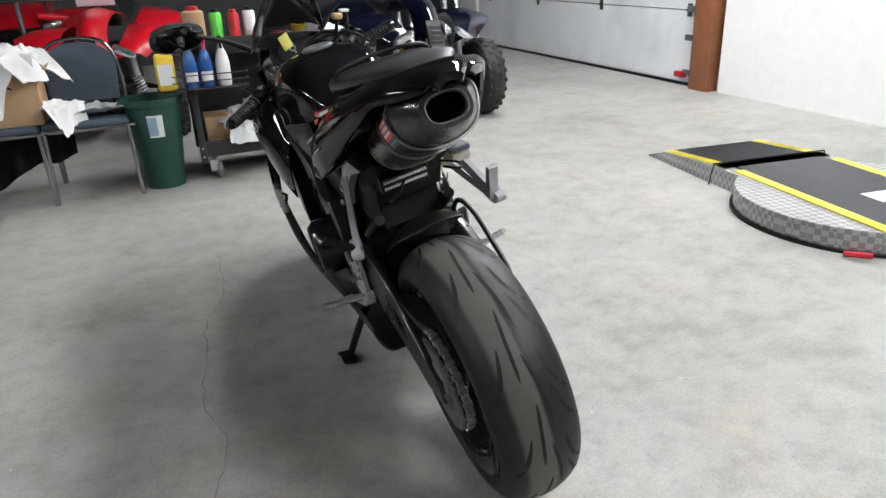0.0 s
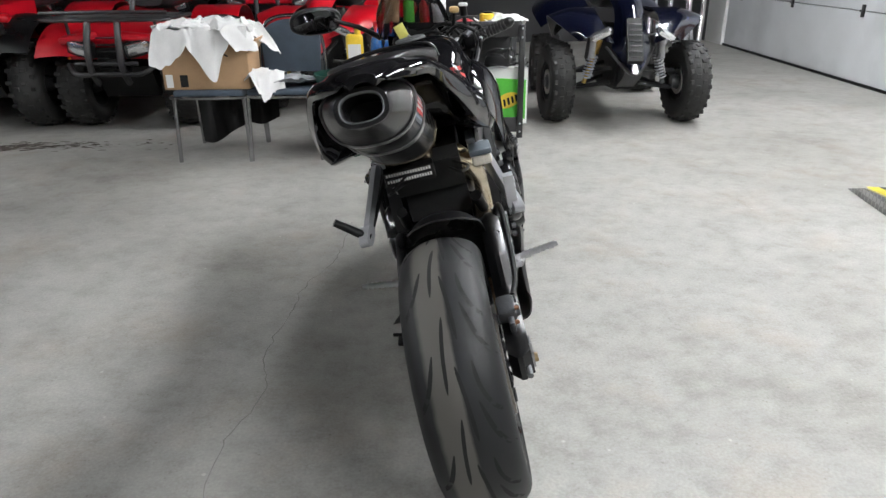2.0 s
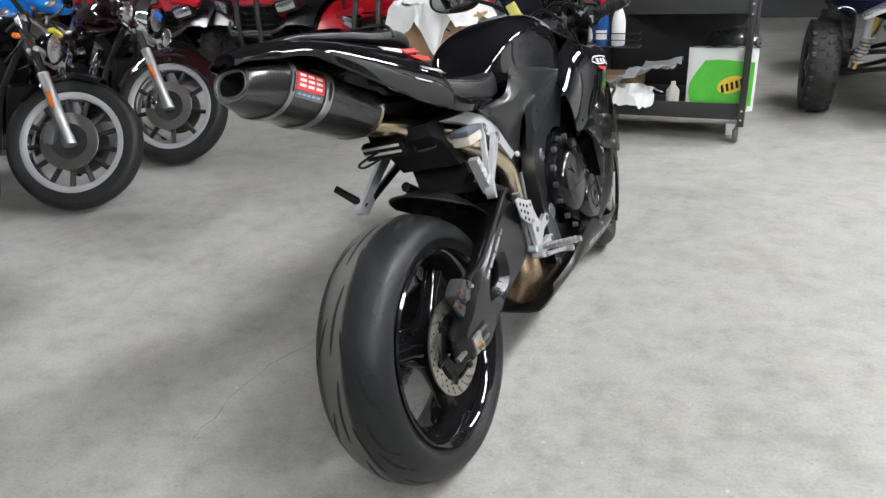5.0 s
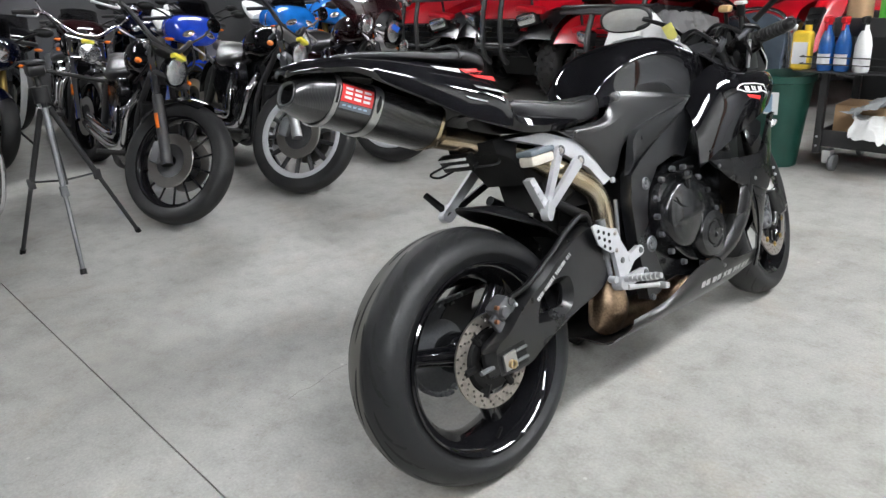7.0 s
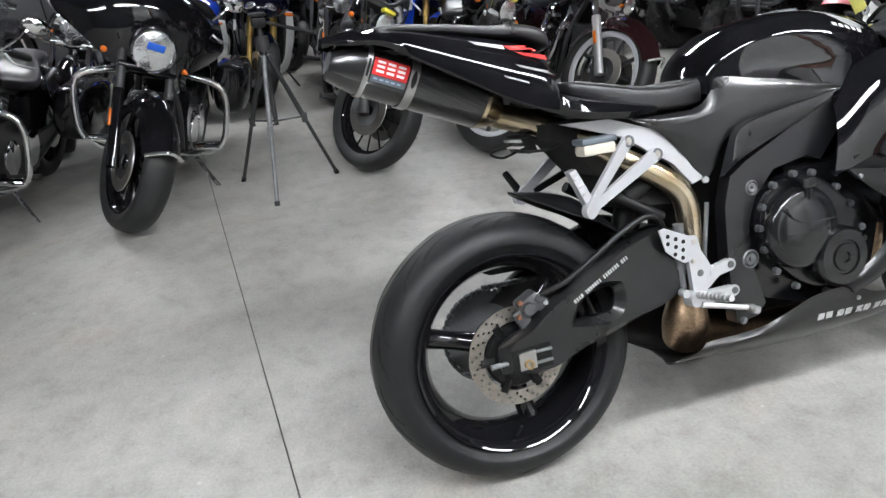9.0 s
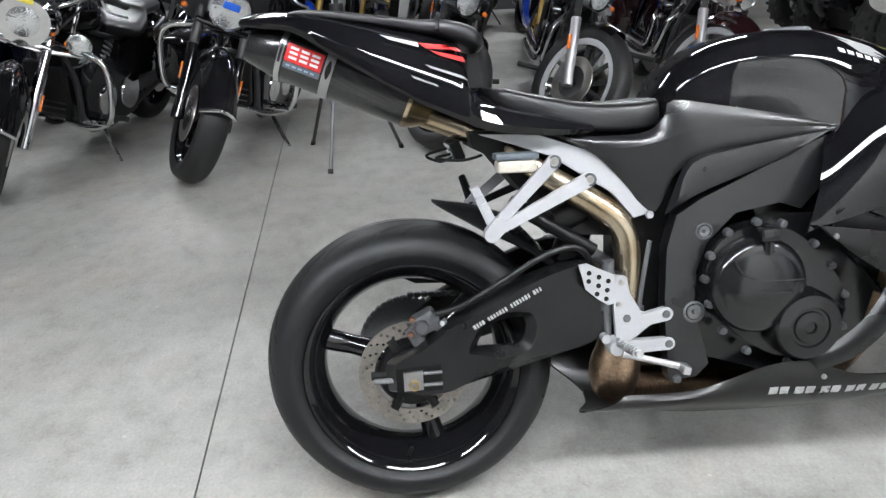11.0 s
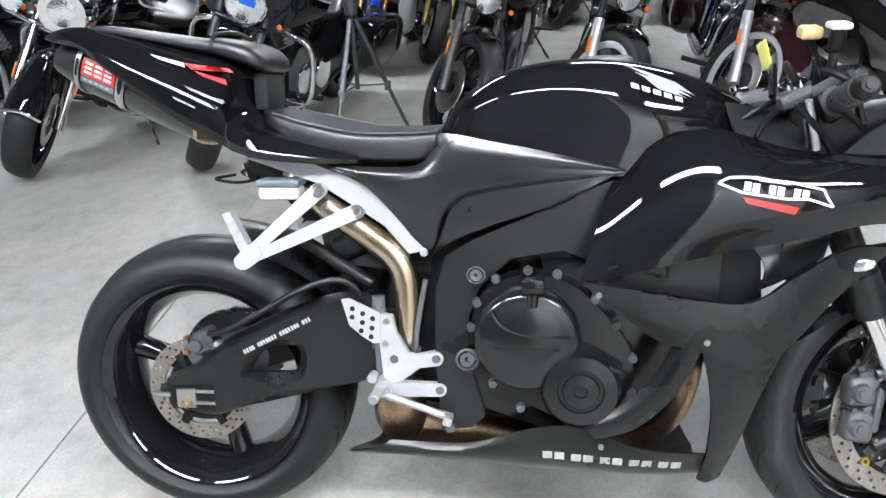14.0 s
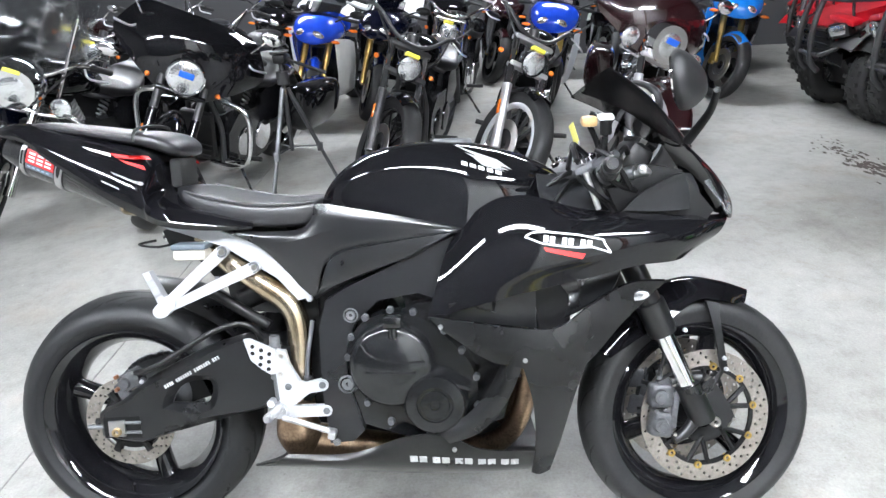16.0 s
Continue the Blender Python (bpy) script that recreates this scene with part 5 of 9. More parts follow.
prism(bm, [(0.575, 0.43), (0.562, 0.50), (0.592, 0.562), (0.66, 0.588), (0.735, 0.57), (0.79, 0.52), (0.835, 0.46), (0.842, 0.39), (0.80, 0.328), (0.74, 0.318), (0.66, 0.352)], 0.13, 0.175, 0.012, 3, 4)
cc = part("clutch_cover", bm, "engine", eng, "black round clutch cover")
bm = lathe(B(), [(0.165, 0.094), (0.192, 0.092), (0.201, 0.087), (0.206, 0.078), (0.206, 0.074), (0.209, 0.070), (0.214, 0.04), (0.2155, 0.0)], 48)
bmesh.ops.transform(bm, matrix=Matrix.Translation((0, *CL)), verts=bm.verts)
part("round_cover", bm, "engine", cc)
bm = lathe(B(), [(0.165, 0.072), (0.200, 0.070), (0.214, 0.062), (0.216, 0.040), (0.212, 0.038), (0.212, 0.032), (0.216, 0.030), (0.217, 0.012), (0.213, 0.010), (0.213, 0.0)], 40)
bmesh.ops.transform(bm, matrix=Matrix.Translation((0, 0.752, 0.392)), verts=bm.verts)
part("crank_cover", bm, "engine", cc)
bm = B()
tube(bm, [(0.2135, 0.60, 0.530), (0.2135, 0.618, 0.505), (0.2135, 0.66, 0.490), (0.2135, 0.735, 0.488)], 0.002, 6)
tube(bm, [(0.214, 0.605, 0.467), (0.214, 0.715, 0.465)], 0.0015, 6, 1)
tube(bm, [(0.20, 0.72, 0.436), (0.208, 0.75, 0.443), (0.205, 0.80, 0.432), (0.195, 0.828, 0.418)], 0.006, 6)
part("cast_ribs", bm, "engine", cc)
bolts(cc, "screw", "caliper", [(0.168, y, z) for y, z in ((0.572, 0.535), (0.605, 0.578), (0.66, 0.594), (0.71, 0.588), (0.775, 0.545), (0.812, 0.50), (0.842, 0.44), (0.842, 0.375), (0.80, 0.322), (0.735, 0.310), (0.65, 0.340), (0.60, 0.385), (0.572, 0.44), (0.562, 0.49))], 0.0085, (1, 0, 0), 0.012)
bm = B()
box(bm, (0.20, 0.668, 0.575), (0.03, 0.04, 0.025), 0.006)
rod(bm, (0.205, 0.668, 0.562), (0.205, 0.668, 0.54), 0.01, 10)
part("clutch_arm", bm, "engine", cc)
bm = lathe(B(), [(-0.21, 0.0), (-0.208, 0.07), (-0.19, 0.085), (-0.13, 0.088)], 36)
bmesh.ops.transform(bm, matrix=Matrix.Translation((0, 0.74, 0.40)), verts=bm.verts)
part("generator_cover", bm, "engine", eng)

# fairing
for s in (1, -1):
    up = [[(s * 0.135, 0.805, 0.755), (s * 0.158, 0.862, 0.806), (s * 0.168, 0.95, 0.832), (s * 0.166, 1.07, 0.800), (s * 0.160, 1.19, 0.784), (s * 0.120, 1.31, 0.772), (s * 0.055, 1.405, 0.765)],
          [(s * 0.170, 0.785, 0.715), (s * 0.196, 0.865, 0.765), (s * 0.208, 0.95, 0.790), (s * 0.206, 1.07, 0.776), (s * 0.192, 1.19, 0.768), (s * 0.145, 1.31, 0.760), (s * 0.062, 1.405, 0.752)],
          [(s * 0.195, 0.765, 0.650), (s * 0.218, 0.855, 0.695), (s * 0.232, 0.96, 0.722), (s * 0.228, 1.08, 0.728), (s * 0.205, 1.20, 0.732), (s * 0.152, 1.305, 0.722), (s * 0.066, 1.385, 0.722)],
          [(s * 0.205, 0.742, 0.575), (s * 0.218, 0.836, 0.606), (s * 0.224, 0.97, 0.640), (s * 0.218, 1.09, 0.664), (s * 0.196, 1.18, 0.680), (s * 0.148, 1.275, 0.680), (s * 0.075, 1.33, 0.690)]]
    ubm = patch(B(), up, 40, 18, 0.005)
    uf = part("upper_fairing", ubm.copy(), "gloss", bike, "gloss black upper fairing")
    # outlined badge with slanted bars, and a red bar below it
    fx = skin(ubm, s)
    rim_ = [(0.950, 0.752), (0.966, 0.760), (0.992, 0.761), (1.06, 0.752), (1.108, 0.741), (1.112, 0.731), (1.124, 0.714), (1.086, 0.727), (1.05, 0.728), (0.985, 0.738), (0.950, 0.752)]
    q = strokes(rim_, 0.0038)
    for k in range(3):
        y0, z0 = 0.984 + 0.037 * k, 0.744 - 0.0055 * k
        q += strokes([(y0 + 0.004, z0 + 0.004), (y0 + 0.014, z0 + 0.0023)], 0.0135) + strokes([(y0 + 0.0165, z0 + 0.0018), (y0 + 0.027, z0)], 0.0135)
    part("outlined_badge", laid(fx, q, s, 0.0035), "whitedecal", uf, "white outlined badge with slanted bars", False)
    part("red_script_bar", laid(fx, [((0.987, 0.731), (1.072, 0.714), (1.066, 0.703), (0.992, 0.722))], s, 0.0035), "reddecal", uf, smooth=False)
    # air scoop between the panels
    sc = [[(s * 0.214, 0.79, 0.612), (s * 0.212, 0.88, 0.636), (s * 0.202, 0.972, 0.664)], [(s * 0.210, 0.79, 0.598), (s * 0.207, 0.88, 0.606), (s * 0.194, 0.972, 0.612)], [(s * 0.207, 0.79, 0.580), (s * 0.204, 0.88, 0.566), (s * 0.190, 0.972, 0.550)]]
    isc = part("inner_scoop", patch(B(), sc, 12, 8, 0.004), "satin", bike, "satin black inner air panel")
    bm = B()
    rings(bm, [[Vector((s * x, y, z)) for y, z, x in ((0.835, 0.612, 0.206), (0.885, 0.632, 0.206), (0.890, 0.588, 0.202))], [Vector((s * x, y, z)) for y, z, x in ((0.852, 0.609, 0.220), (0.879, 0.620, 0.221), (0.882, 0.596, 0.216))]])
    part("vent_bump", bm, "satin", isc)
    fl = [[(s * 0.170, 1.02, 0.645), (s * 0.160, 1.10, 0.66), (s * 0.15, 1.16, 0.672)], [(s * 0.180, 1.045, 0.61), (s * 0.17, 1.09, 0.63), (s * 0.16, 1.15, 0.648)], [(s * 0.200, 1.03, 0.575), (s * 0.21, 1.07, 0.60), (s * 0.19, 1.13, 0.63)]]
    part("inner_scoop", patch(B(), fl, 10, 8, 0.004), "satin", bike)
    md = [[(s * 0.236, 0.748, 0.592), (s * 0.240, 0.83, 0.580), (s * 0.243, 0.93, 0.566), (s * 0.240, 1.012, 0.564), (s * 0.228, 1.082, 0.606), (s * 0.205, 1.165, 0.645), (s * 0.180, 1.245, 0.642)],
          [(s * 0.240, 0.775, 0.565), (s * 0.244, 0.86, 0.535), (s * 0.247, 0.94, 0.520), (s * 0.244, 1.02, 0.525), (s * 0.230, 1.085, 0.560), (s * 0.206, 1.155, 0.605), (s * 0.178, 1.235, 0.632)],
          [(s * 0.236, 0.80, 0.545), (s * 0.242, 0.87, 0.498), (s * 0.246, 0.935, 0.482), (s * 0.240, 1.02, 0.450), (s * 0.226, 1.085, 0.495), (s * 0.202, 1.15, 0.560), (s * 0.175, 1.225, 0.622)]]
    mf = part("mid_fairing", patch(B(), md, 40, 12, 0.010), "fairsatin", bike, "satin black lower side fairing")
    lo = [[(s * 0.238, 0.938, 0.490), (s * 0.236, 0.960, 0.40), (s * 0.222, 0.965, 0.30), (s * 0.205, 0.955, 0.232)], [(s * 0.238, 0.99, 0.48), (s * 0.232, 1.00, 0.40), (s * 0.218, 0.985, 0.30), (s * 0.203, 0.972, 0.226)], [(s * 0.222, 1.076, 0.49), (s * 0.214, 1.046, 0.40), (s * 0.203, 1.018, 0.30), (s * 0.191, 0.996, 0.230)]]
    part("front_leg", patch(B(), lo, 22, 10, 0.005), "fairsatin", mf)
    arm = [[(s * 0.243, 0.945, 0.500), (s * 0.238, 0.905, 0.405), (s * 0.222, 0.845, 0.332), (s * 0.205, 0.78, 0.300)], [(s * 0.246, 0.918, 0.500), (s * 0.242, 0.88, 0.412), (s * 0.228, 0.825, 0.350), (s * 0.210, 0.765, 0.318)], [(s * 0.225, 0.900, 0.495), (s * 0.225, 0.862, 0.420), (s * 0.212, 0.81, 0.362), (s * 0.195, 0.745, 0.328)]]
    part("curved_strut", patch(B(), arm, 22, 8, 0.005), "fairsatin", mf)
    bl = [[(s * 0.165, 0.41, 0.262), (s * 0.170, 0.56, 0.266), (s * 0.190, 0.68, 0.310), (s * 0.200, 0.77, 0.318), (s * 0.215, 0.85, 0.290), (s * 0.215, 0.97, 0.285)], [(s * 0.172, 0.38, 0.246), (s * 0.180, 0.56, 0.250), (s * 0.195, 0.70, 0.272), (s * 0.204, 0.78, 0.272), (s * 0.207, 0.86, 0.266), (s * 0.203, 0.985, 0.264)], [(s * 0.148, 0.325, 0.226), (s * 0.152, 0.55, 0.219), (s * 0.160, 0.70, 0.217), (s * 0.166, 0.80, 0.216), (s * 0.168, 0.88, 0.216), (s * 0.165, 0.975, 0.222)], [(s * 0.06, 0.36, 0.205), (s * 0.05, 0.55, 0.165), (s * 0.05, 0.70, 0.155), (s * 0.05, 0.80, 0.155), (s * 0.05, 0.88, 0.16), (s * 0.04, 0.99, 0.19)], [(0, 0.37, 0.205), (0, 0.55, 0.16), (0, 0.70, 0.15), (0, 0.80, 0.15), (0, 0.88, 0.155), (0, 0.995, 0.188)]]
    bbm = patch(B(), bl, 36, 22, 0.004)
    bp = part("belly_pan", bbm.copy(), "belly", bike, "satin black belly pan")
    bx = skin(bbm, s)
    q = []
    for k in range(5):
        y0, z0 = 0.690 + k * 0.050, 0.2675 - 0.001 * k
        for a, b_ in ((0, 0.017), (0.021, 0.038)):
            q.append(((y0 + a, z0), (y0 + b_, z0), (y0 + b_, z0 - 0.017), (y0 + a, z0 - 0.017)))
    part("silver_lettering", laid(bx, q, s, 0.003), "greydecal", bp, "row of worn silver bars", False)
    bolts(mf, "screw", "strap", [(s * a, b_, c_) for a, b_, c_ in ((0.2405, 0.773, 0.572), (0.2455, 0.945, 0.498), (0.192, 0.985, 0.238), (0.206, 0.79, 0.287))], 0.0055, (s, 0, 0), 0.004)
    bm = ball(B(), (s * 0.197, 1.185, 0.617), (0.006, 0.022, 0.011), 16, 10, (12, 0, s * -18))
    part("side_marker", bm, "lens", mf, "clear oval side marker")
    # inner panel beside the clocks and the knee-side cover
    ip = [[(s * 0.155, 1.16, 0.79), (s * 0.135, 1.26, 0.785), (s * 0.10, 1.34, 0.785)], [(s * 0.15, 1.20, 0.825), (s * 0.13, 1.27, 0.835), (s * 0.105, 1.33, 0.83)], [(s * 0.14, 1.265, 0.858), (s * 0.125, 1.29, 0.862), (s * 0.10, 1.315, 0.86)]]
    part("dash_side_panel", patch(B(), ip, 10, 8, 0.004), "dashgrey", bike, "matte grey-black dash side panel")
    kp = [[(s * 0.105, 0.985, 0.872), (s * 0.10, 1.04, 0.862), (s * 0.10, 1.10, 0.842)], [(s * 0.145, 0.985, 0.842), (s * 0.145, 1.04, 0.828), (s * 0.14, 1.11, 0.808)], [(s * 0.162, 0.99, 0.822), (s * 0.164, 1.05, 0.803), (s * 0.158, 1.12, 0.792)]]
    part("inner_cover", patch(B(), kp, 10, 8, 0.004), "dashgrey", bike)
    # nose flank with headlamp
    nf = [[(s * 0.10, 1.298, 0.932), (s * 0.115, 1.345, 0.866), (s * 0.11, 1.385, 0.79), (s * 0.075, 1.405, 0.757)], [(s * 0.06, 1.325, 0.915), (s * 0.075, 1.375, 0.855), (s * 0.075, 1.41, 0.795), (s * 0.05, 1.42, 0.755)], [(0, 1.335, 0.92), (0, 1.39, 0.86), (0, 1.425, 0.80), (0, 1.43, 0.75)]]
    part("nose_cowl", patch(B(), nf, 16, 12, 0.004), "gloss", bike, "gloss black nose cowl")
    hl = [[(s * 0.118, 1.340, 0.845), (s * 0.117, 1.372, 0.80), (s * 0.10, 1.395, 0.768)], [(s * 0.098, 1.362, 0.848), (s * 0.10, 1.395, 0.80), (s * 0.085, 1.408, 0.768)]]
    part("headlamp", patch(B(), hl, 10, 5, 0.004), "lens", bike, "clear headlamp lens")
# smoked screen
scr = [[(0.128, 1.245, 0.945), (0.115, 1.165, 1.003), (0.095, 1.085, 1.040)], [(0.120, 1.285, 0.925), (0.100, 1.205, 1.010), (0.075, 1.118, 1.066)], [(0.07, 1.325, 0.915), (0.06, 1.238, 1.022), (0.040, 1.148, 1.090)], [(0, 1.34, 0.915), (0, 1.248, 1.028), (0, 1.162, 1.098)]]
scr = scr + [flip(r) for r in scr[-2::-1]]
part("windscreen", patch(B(), scr, 16, 28, 0.003), "smoke", bike, "dark smoked windscreen")
bm = B()
box(bm, (0, 1.20, 0.885), (0.17, 0.06, 0.09), 0.02, (-35, 0, 0))
clk = part("dashboard", bm, "matte", bike, "black instrument dashboard")
bm = lathe(B(), [(0.0, 0.036), (0.006, 0.042), (0.012, 0.042), (0.012, 0.0)], 28, "y")
bmesh.ops.transform(bm, matrix=pose(-0.02, 1.165, 0.905, 145, 0, 0), verts=bm.verts)
part("rev_counter", bm, "matte", clk)

# front end, turned to the left
FR, FW, FRIM = 0.281, 0.116, 0.205
FA = 1.356
AXF = 0.290
fw = part("front_wheel", rim_bm(FRIM, 0.050), "rim", bike, "gloss black three-spoke front wheel")
fw.matrix_basis = ST @ pose(0, FA, AXF)
wheel_centre(fw, FRIM, 0.042, 3, 75, 0.05, "rim")
part("tyre", tyre_bm(FR, FW, FRIM + 0.004), "rubber", fw)
bm = B()
for i in range(12):
    a = i * 30
    for s in (1, -1):
        groove(bm, [(s * 0.004, a), (s * 0.018, a - 9), (s * 0.036, a - 15), (s * 0.048, a - 18)], FR, FW, FRIM, 0.0045)
        groove(bm, [(s * 0.024, a + 6), (s * 0.040, a + 1), (s * 0.052, a - 1)], FR, FW, FRIM, 0.0035)
part("tread_pattern", bm, "groove", fw, smooth=False)
for s in (1, -1):
    part("brake_disc", drilled_disc(0.118, 0.155, s * 0.066, 0.0025, 26), "disc", fw, smooth=False)
    bm = lathe(B(), [(s * 0.060, 0.03), (s * 0.068, 0.05), (s * 0.068, 0.062), (s * 0.060, 0.066)], 36)
    for i in range(6):
        a = radians(i * 60 + 20)
        for d in (-0.22, 0.22):
            arm_ = B()
            rod(arm_, (s * 0.066, 0.05 * math.cos(a), 0.05 * math.sin(a)), (s * 0.066, 0.114 * math.cos(a + d), 0.114 * math.sin(a + d)), 0.006, 6)
            part("carrier_arm", arm_, "matte", fw)
    lathe(bm, [(s * 0.063, 0.108), (s * 0.063, 0.117), (s * 0.069, 0.117), (s * 0.069, 0.108)], 48, closed=True)
    part("disc_carrier", bm, "matte", fw)
    for i in range(10):
        a = radians(i * 36 + 8)
        t = lathe(B(), [(s * 0.062, 0.004), (s * 0.072, 0.004), (s * 0.0725, 0.0085), (s * 0.062, 0.010)], 14)
        bmesh.ops.transform(t, matrix=Matrix.Translation((0, 0.117 * math.cos(a), 0.117 * math.sin(a))), verts=t.verts)
        part("bobbin", t, "gold", fw)
    # fork leg
    ax = Vector((s * 0.098, FA, AXF))
    foot = ax + Vector((0, -0.028, 0.02))
    top = foot + AX * 0.62
    bm = B()
    rod(bm, foot + AX * 0.215, foot + AX * 0.285, 0.033, 20)
    rod(bm, foot + AX * 0.28, top, 0.027, 20)
    rod(bm, foot + AX * 0.205, foot + AX * 0.22, 0.030, 20)
    leg = part("fork_leg", bm, "satin", bike, "black upside-down fork leg", m=ST)
    bm = B()
    rod(bm, foot + AX * 0.05, foot + AX * 0.21, 0.0215, 20)
    part("fork_slider", bm, "chrome", leg, "bright chrome fork slider", m=ST)
    bm = B()
    rod(bm, foot - AX * 0.02, foot + AX * 0.075, 0.029, 18)
    prism(bm, [(1.31, 0.36), (1.35, 0.395), (1.39, 0.33), (1.405, 0.295), (1.38, 0.275), (1.345, 0.285)], s * 0.080, s * 0.112, 0.008)
    tube(bm, [(s * 0.095, 1.345, 0.33), (s * 0.095, 1.30, 0.27), (s * 0.095, 1.265, 0.25)], [0.018, 0.013, 0.012], 10)
    tube(bm, [(s * 0.095, 1.33, 0.39), (s * 0.095, 1.29, 0.392), (s * 0.092, 1.262, 0.385)], [0.016, 0.012, 0.012], 10)
    part("axle_clamp", bm, "satin", leg, m=ST)
    bm = B()
    lathe(bm, [(s * 0.105, 0.005), (s * 0.119, 0.005), (s * 0.121, 0.009), (s * 0.118, 0.012), (s * 0.105, 0.012)], 18, "x", (0, FA, AXF))
    join(bm, screw((s * 0.112, 1.342, 0.305), 0.009, (s, 0, 0), 0.008))
    join(bm, screw((s * 0.104, 1.402, 0.292), 0.006, (s, 0, 0), 0.008))
    part("axle_bolt", bm, "steel", leg, m=ST)
    # radial caliper behind the leg
    bm = B()
    for zc, h, tw in ((0.352, 0.058, 6), (0.286, 0.062, -6)):
        box(bm, (s * 0.080, 1.243, zc), (0.036, 0.056, h), 0.012, (-8 + tw, 0, 0), seg=3)
        rod(bm, (s * 0.094, 1.236, zc), (s * 0.104, 1.236, zc), 0.020, 18, 0.015)
        rod(bm, (s * 0.104, 1.236, zc), (s * 0.106, 1.236, zc), 0.008, 8)
    box(bm, (s * 0.078, 1.262, 0.320), (0.030, 0.022, 0.13), 0.008, (-8, 0, 0), seg=2)
    box(bm, (s * 0.094, 1.270, 0.318), (0.012, 0.016, 0.085), 0.005, (-8, 0, 0))
    prism(bm, [(1.235, 0.385), (1.275, 0.400), (1.27, 0.375), (1.24, 0.365)], s * 0.070, s * 0.092, 0.005)
    rod(bm, (s * 0.066, 1.224, 0.320), (s * 0.100, 1.224, 0.320), 0.005, 8)
    rod(bm, (s * 0.066, 1.246, 0.320), (s * 0.098, 1.246, 0.320), 0.004, 8)
    rod(bm, (s * 0.088, 1.238, 0.392), (s * 0.088, 1.236, 0.410), 0.007, 10)
    fc = part("front_caliper", bm, "caliper", bike, "dark cast radial front brake caliper", m=ST)
    bolts(fc, "bolt", "steel", ((s * 0.096, 1.268, 0.262), (s * 0.094, 1.268, 0.378)), 0.005, (s, 0, 0), m=ST)
    bm = tube(B(), [(s * 0.09, 1.235, 0.40), (s * 0.10, 1.245, 0.45), (s * 0.098, 1.24, 0.51), (s * 0.08, 1.21, 0.56)], 0.005, 8)
    part("brake_hose", bm, "matte", bike, m=ST)
# front mudguard
fd = []
for s in (-1, -0.75, -0.35, 0, 0.35, 0.75, 1):
    row = []
    for k, a in enumerate((146, 128, 110, 93, 77, 63)):
        r = 0.305 + 0.008 * (1 - abs(s)) + (0.006 if k == 3 else 0)
        w = (0.062, 0.07, 0.074, 0.074, 0.062, 0.022)[k]
        drop = 0.036 * abs(s) ** 2.5 * (1.6 if k in (1, 2) else 1.0)
        row.append((s * w, FA + (r - drop) * math.cos(radians(a)), AXF + (r - drop) * math.sin(radians(a))))
    fd.append(row)
fend = part("front_mudguard", patch(B(), fd, 26, 20, 0.004), "gloss", bike, "gloss black front mudguard", m=ST)
for s in (1, -1):
    bm = patch(B(), [[(s * 0.066, 1.362, 0.560), (s * 0.086, 1.370, 0.50), (s * 0.093, 1.382, 0.40)], [(s * 0.066, 1.392, 0.552), (s * 0.086, 1.390, 0.49), (s * 0.093, 1.400, 0.40)]], 10, 4, 0.005)
    part("mudguard_stay", bm, "matte", fend, m=ST)
    bolts(fend, "bolt", "silver", ((s * 0.097, 1.388, 0.43), (s * 0.097, 1.392, 0.405), (s * 0.112, 1.288, 0.505)), 0.005, (s, 0, 0), m=ST)
# yokes and clip-on bars
bm = B()
topc = Vector((0, FA - 0.028, AXF + 0.02)) + AX * 0.615
box(bm, topc, (0.26, 0.08, 0.028), 0.012, (24, 0, 0))
box(bm, topc - AX * 0.20, (0.25, 0.075, 0.035), 0.012, (24, 0, 0))
yoke = part("top_yoke", bm, "caliper", bike, "dark grey top yoke", m=ST)
bm = lathe(B(), [(0.0, 0.018), (0.012, 0.018), (0.014, 0.012), (0.014, 0.0)], 18, "z")
bmesh.ops.transform(bm, matrix=Matrix.Translation(topc + Vector((0, 0.02, 0.012))) @ Matrix.Rotation(radians(24), 4, "X"), verts=bm.verts)
part("ignition_lock", bm, "chrome", yoke, m=ST)
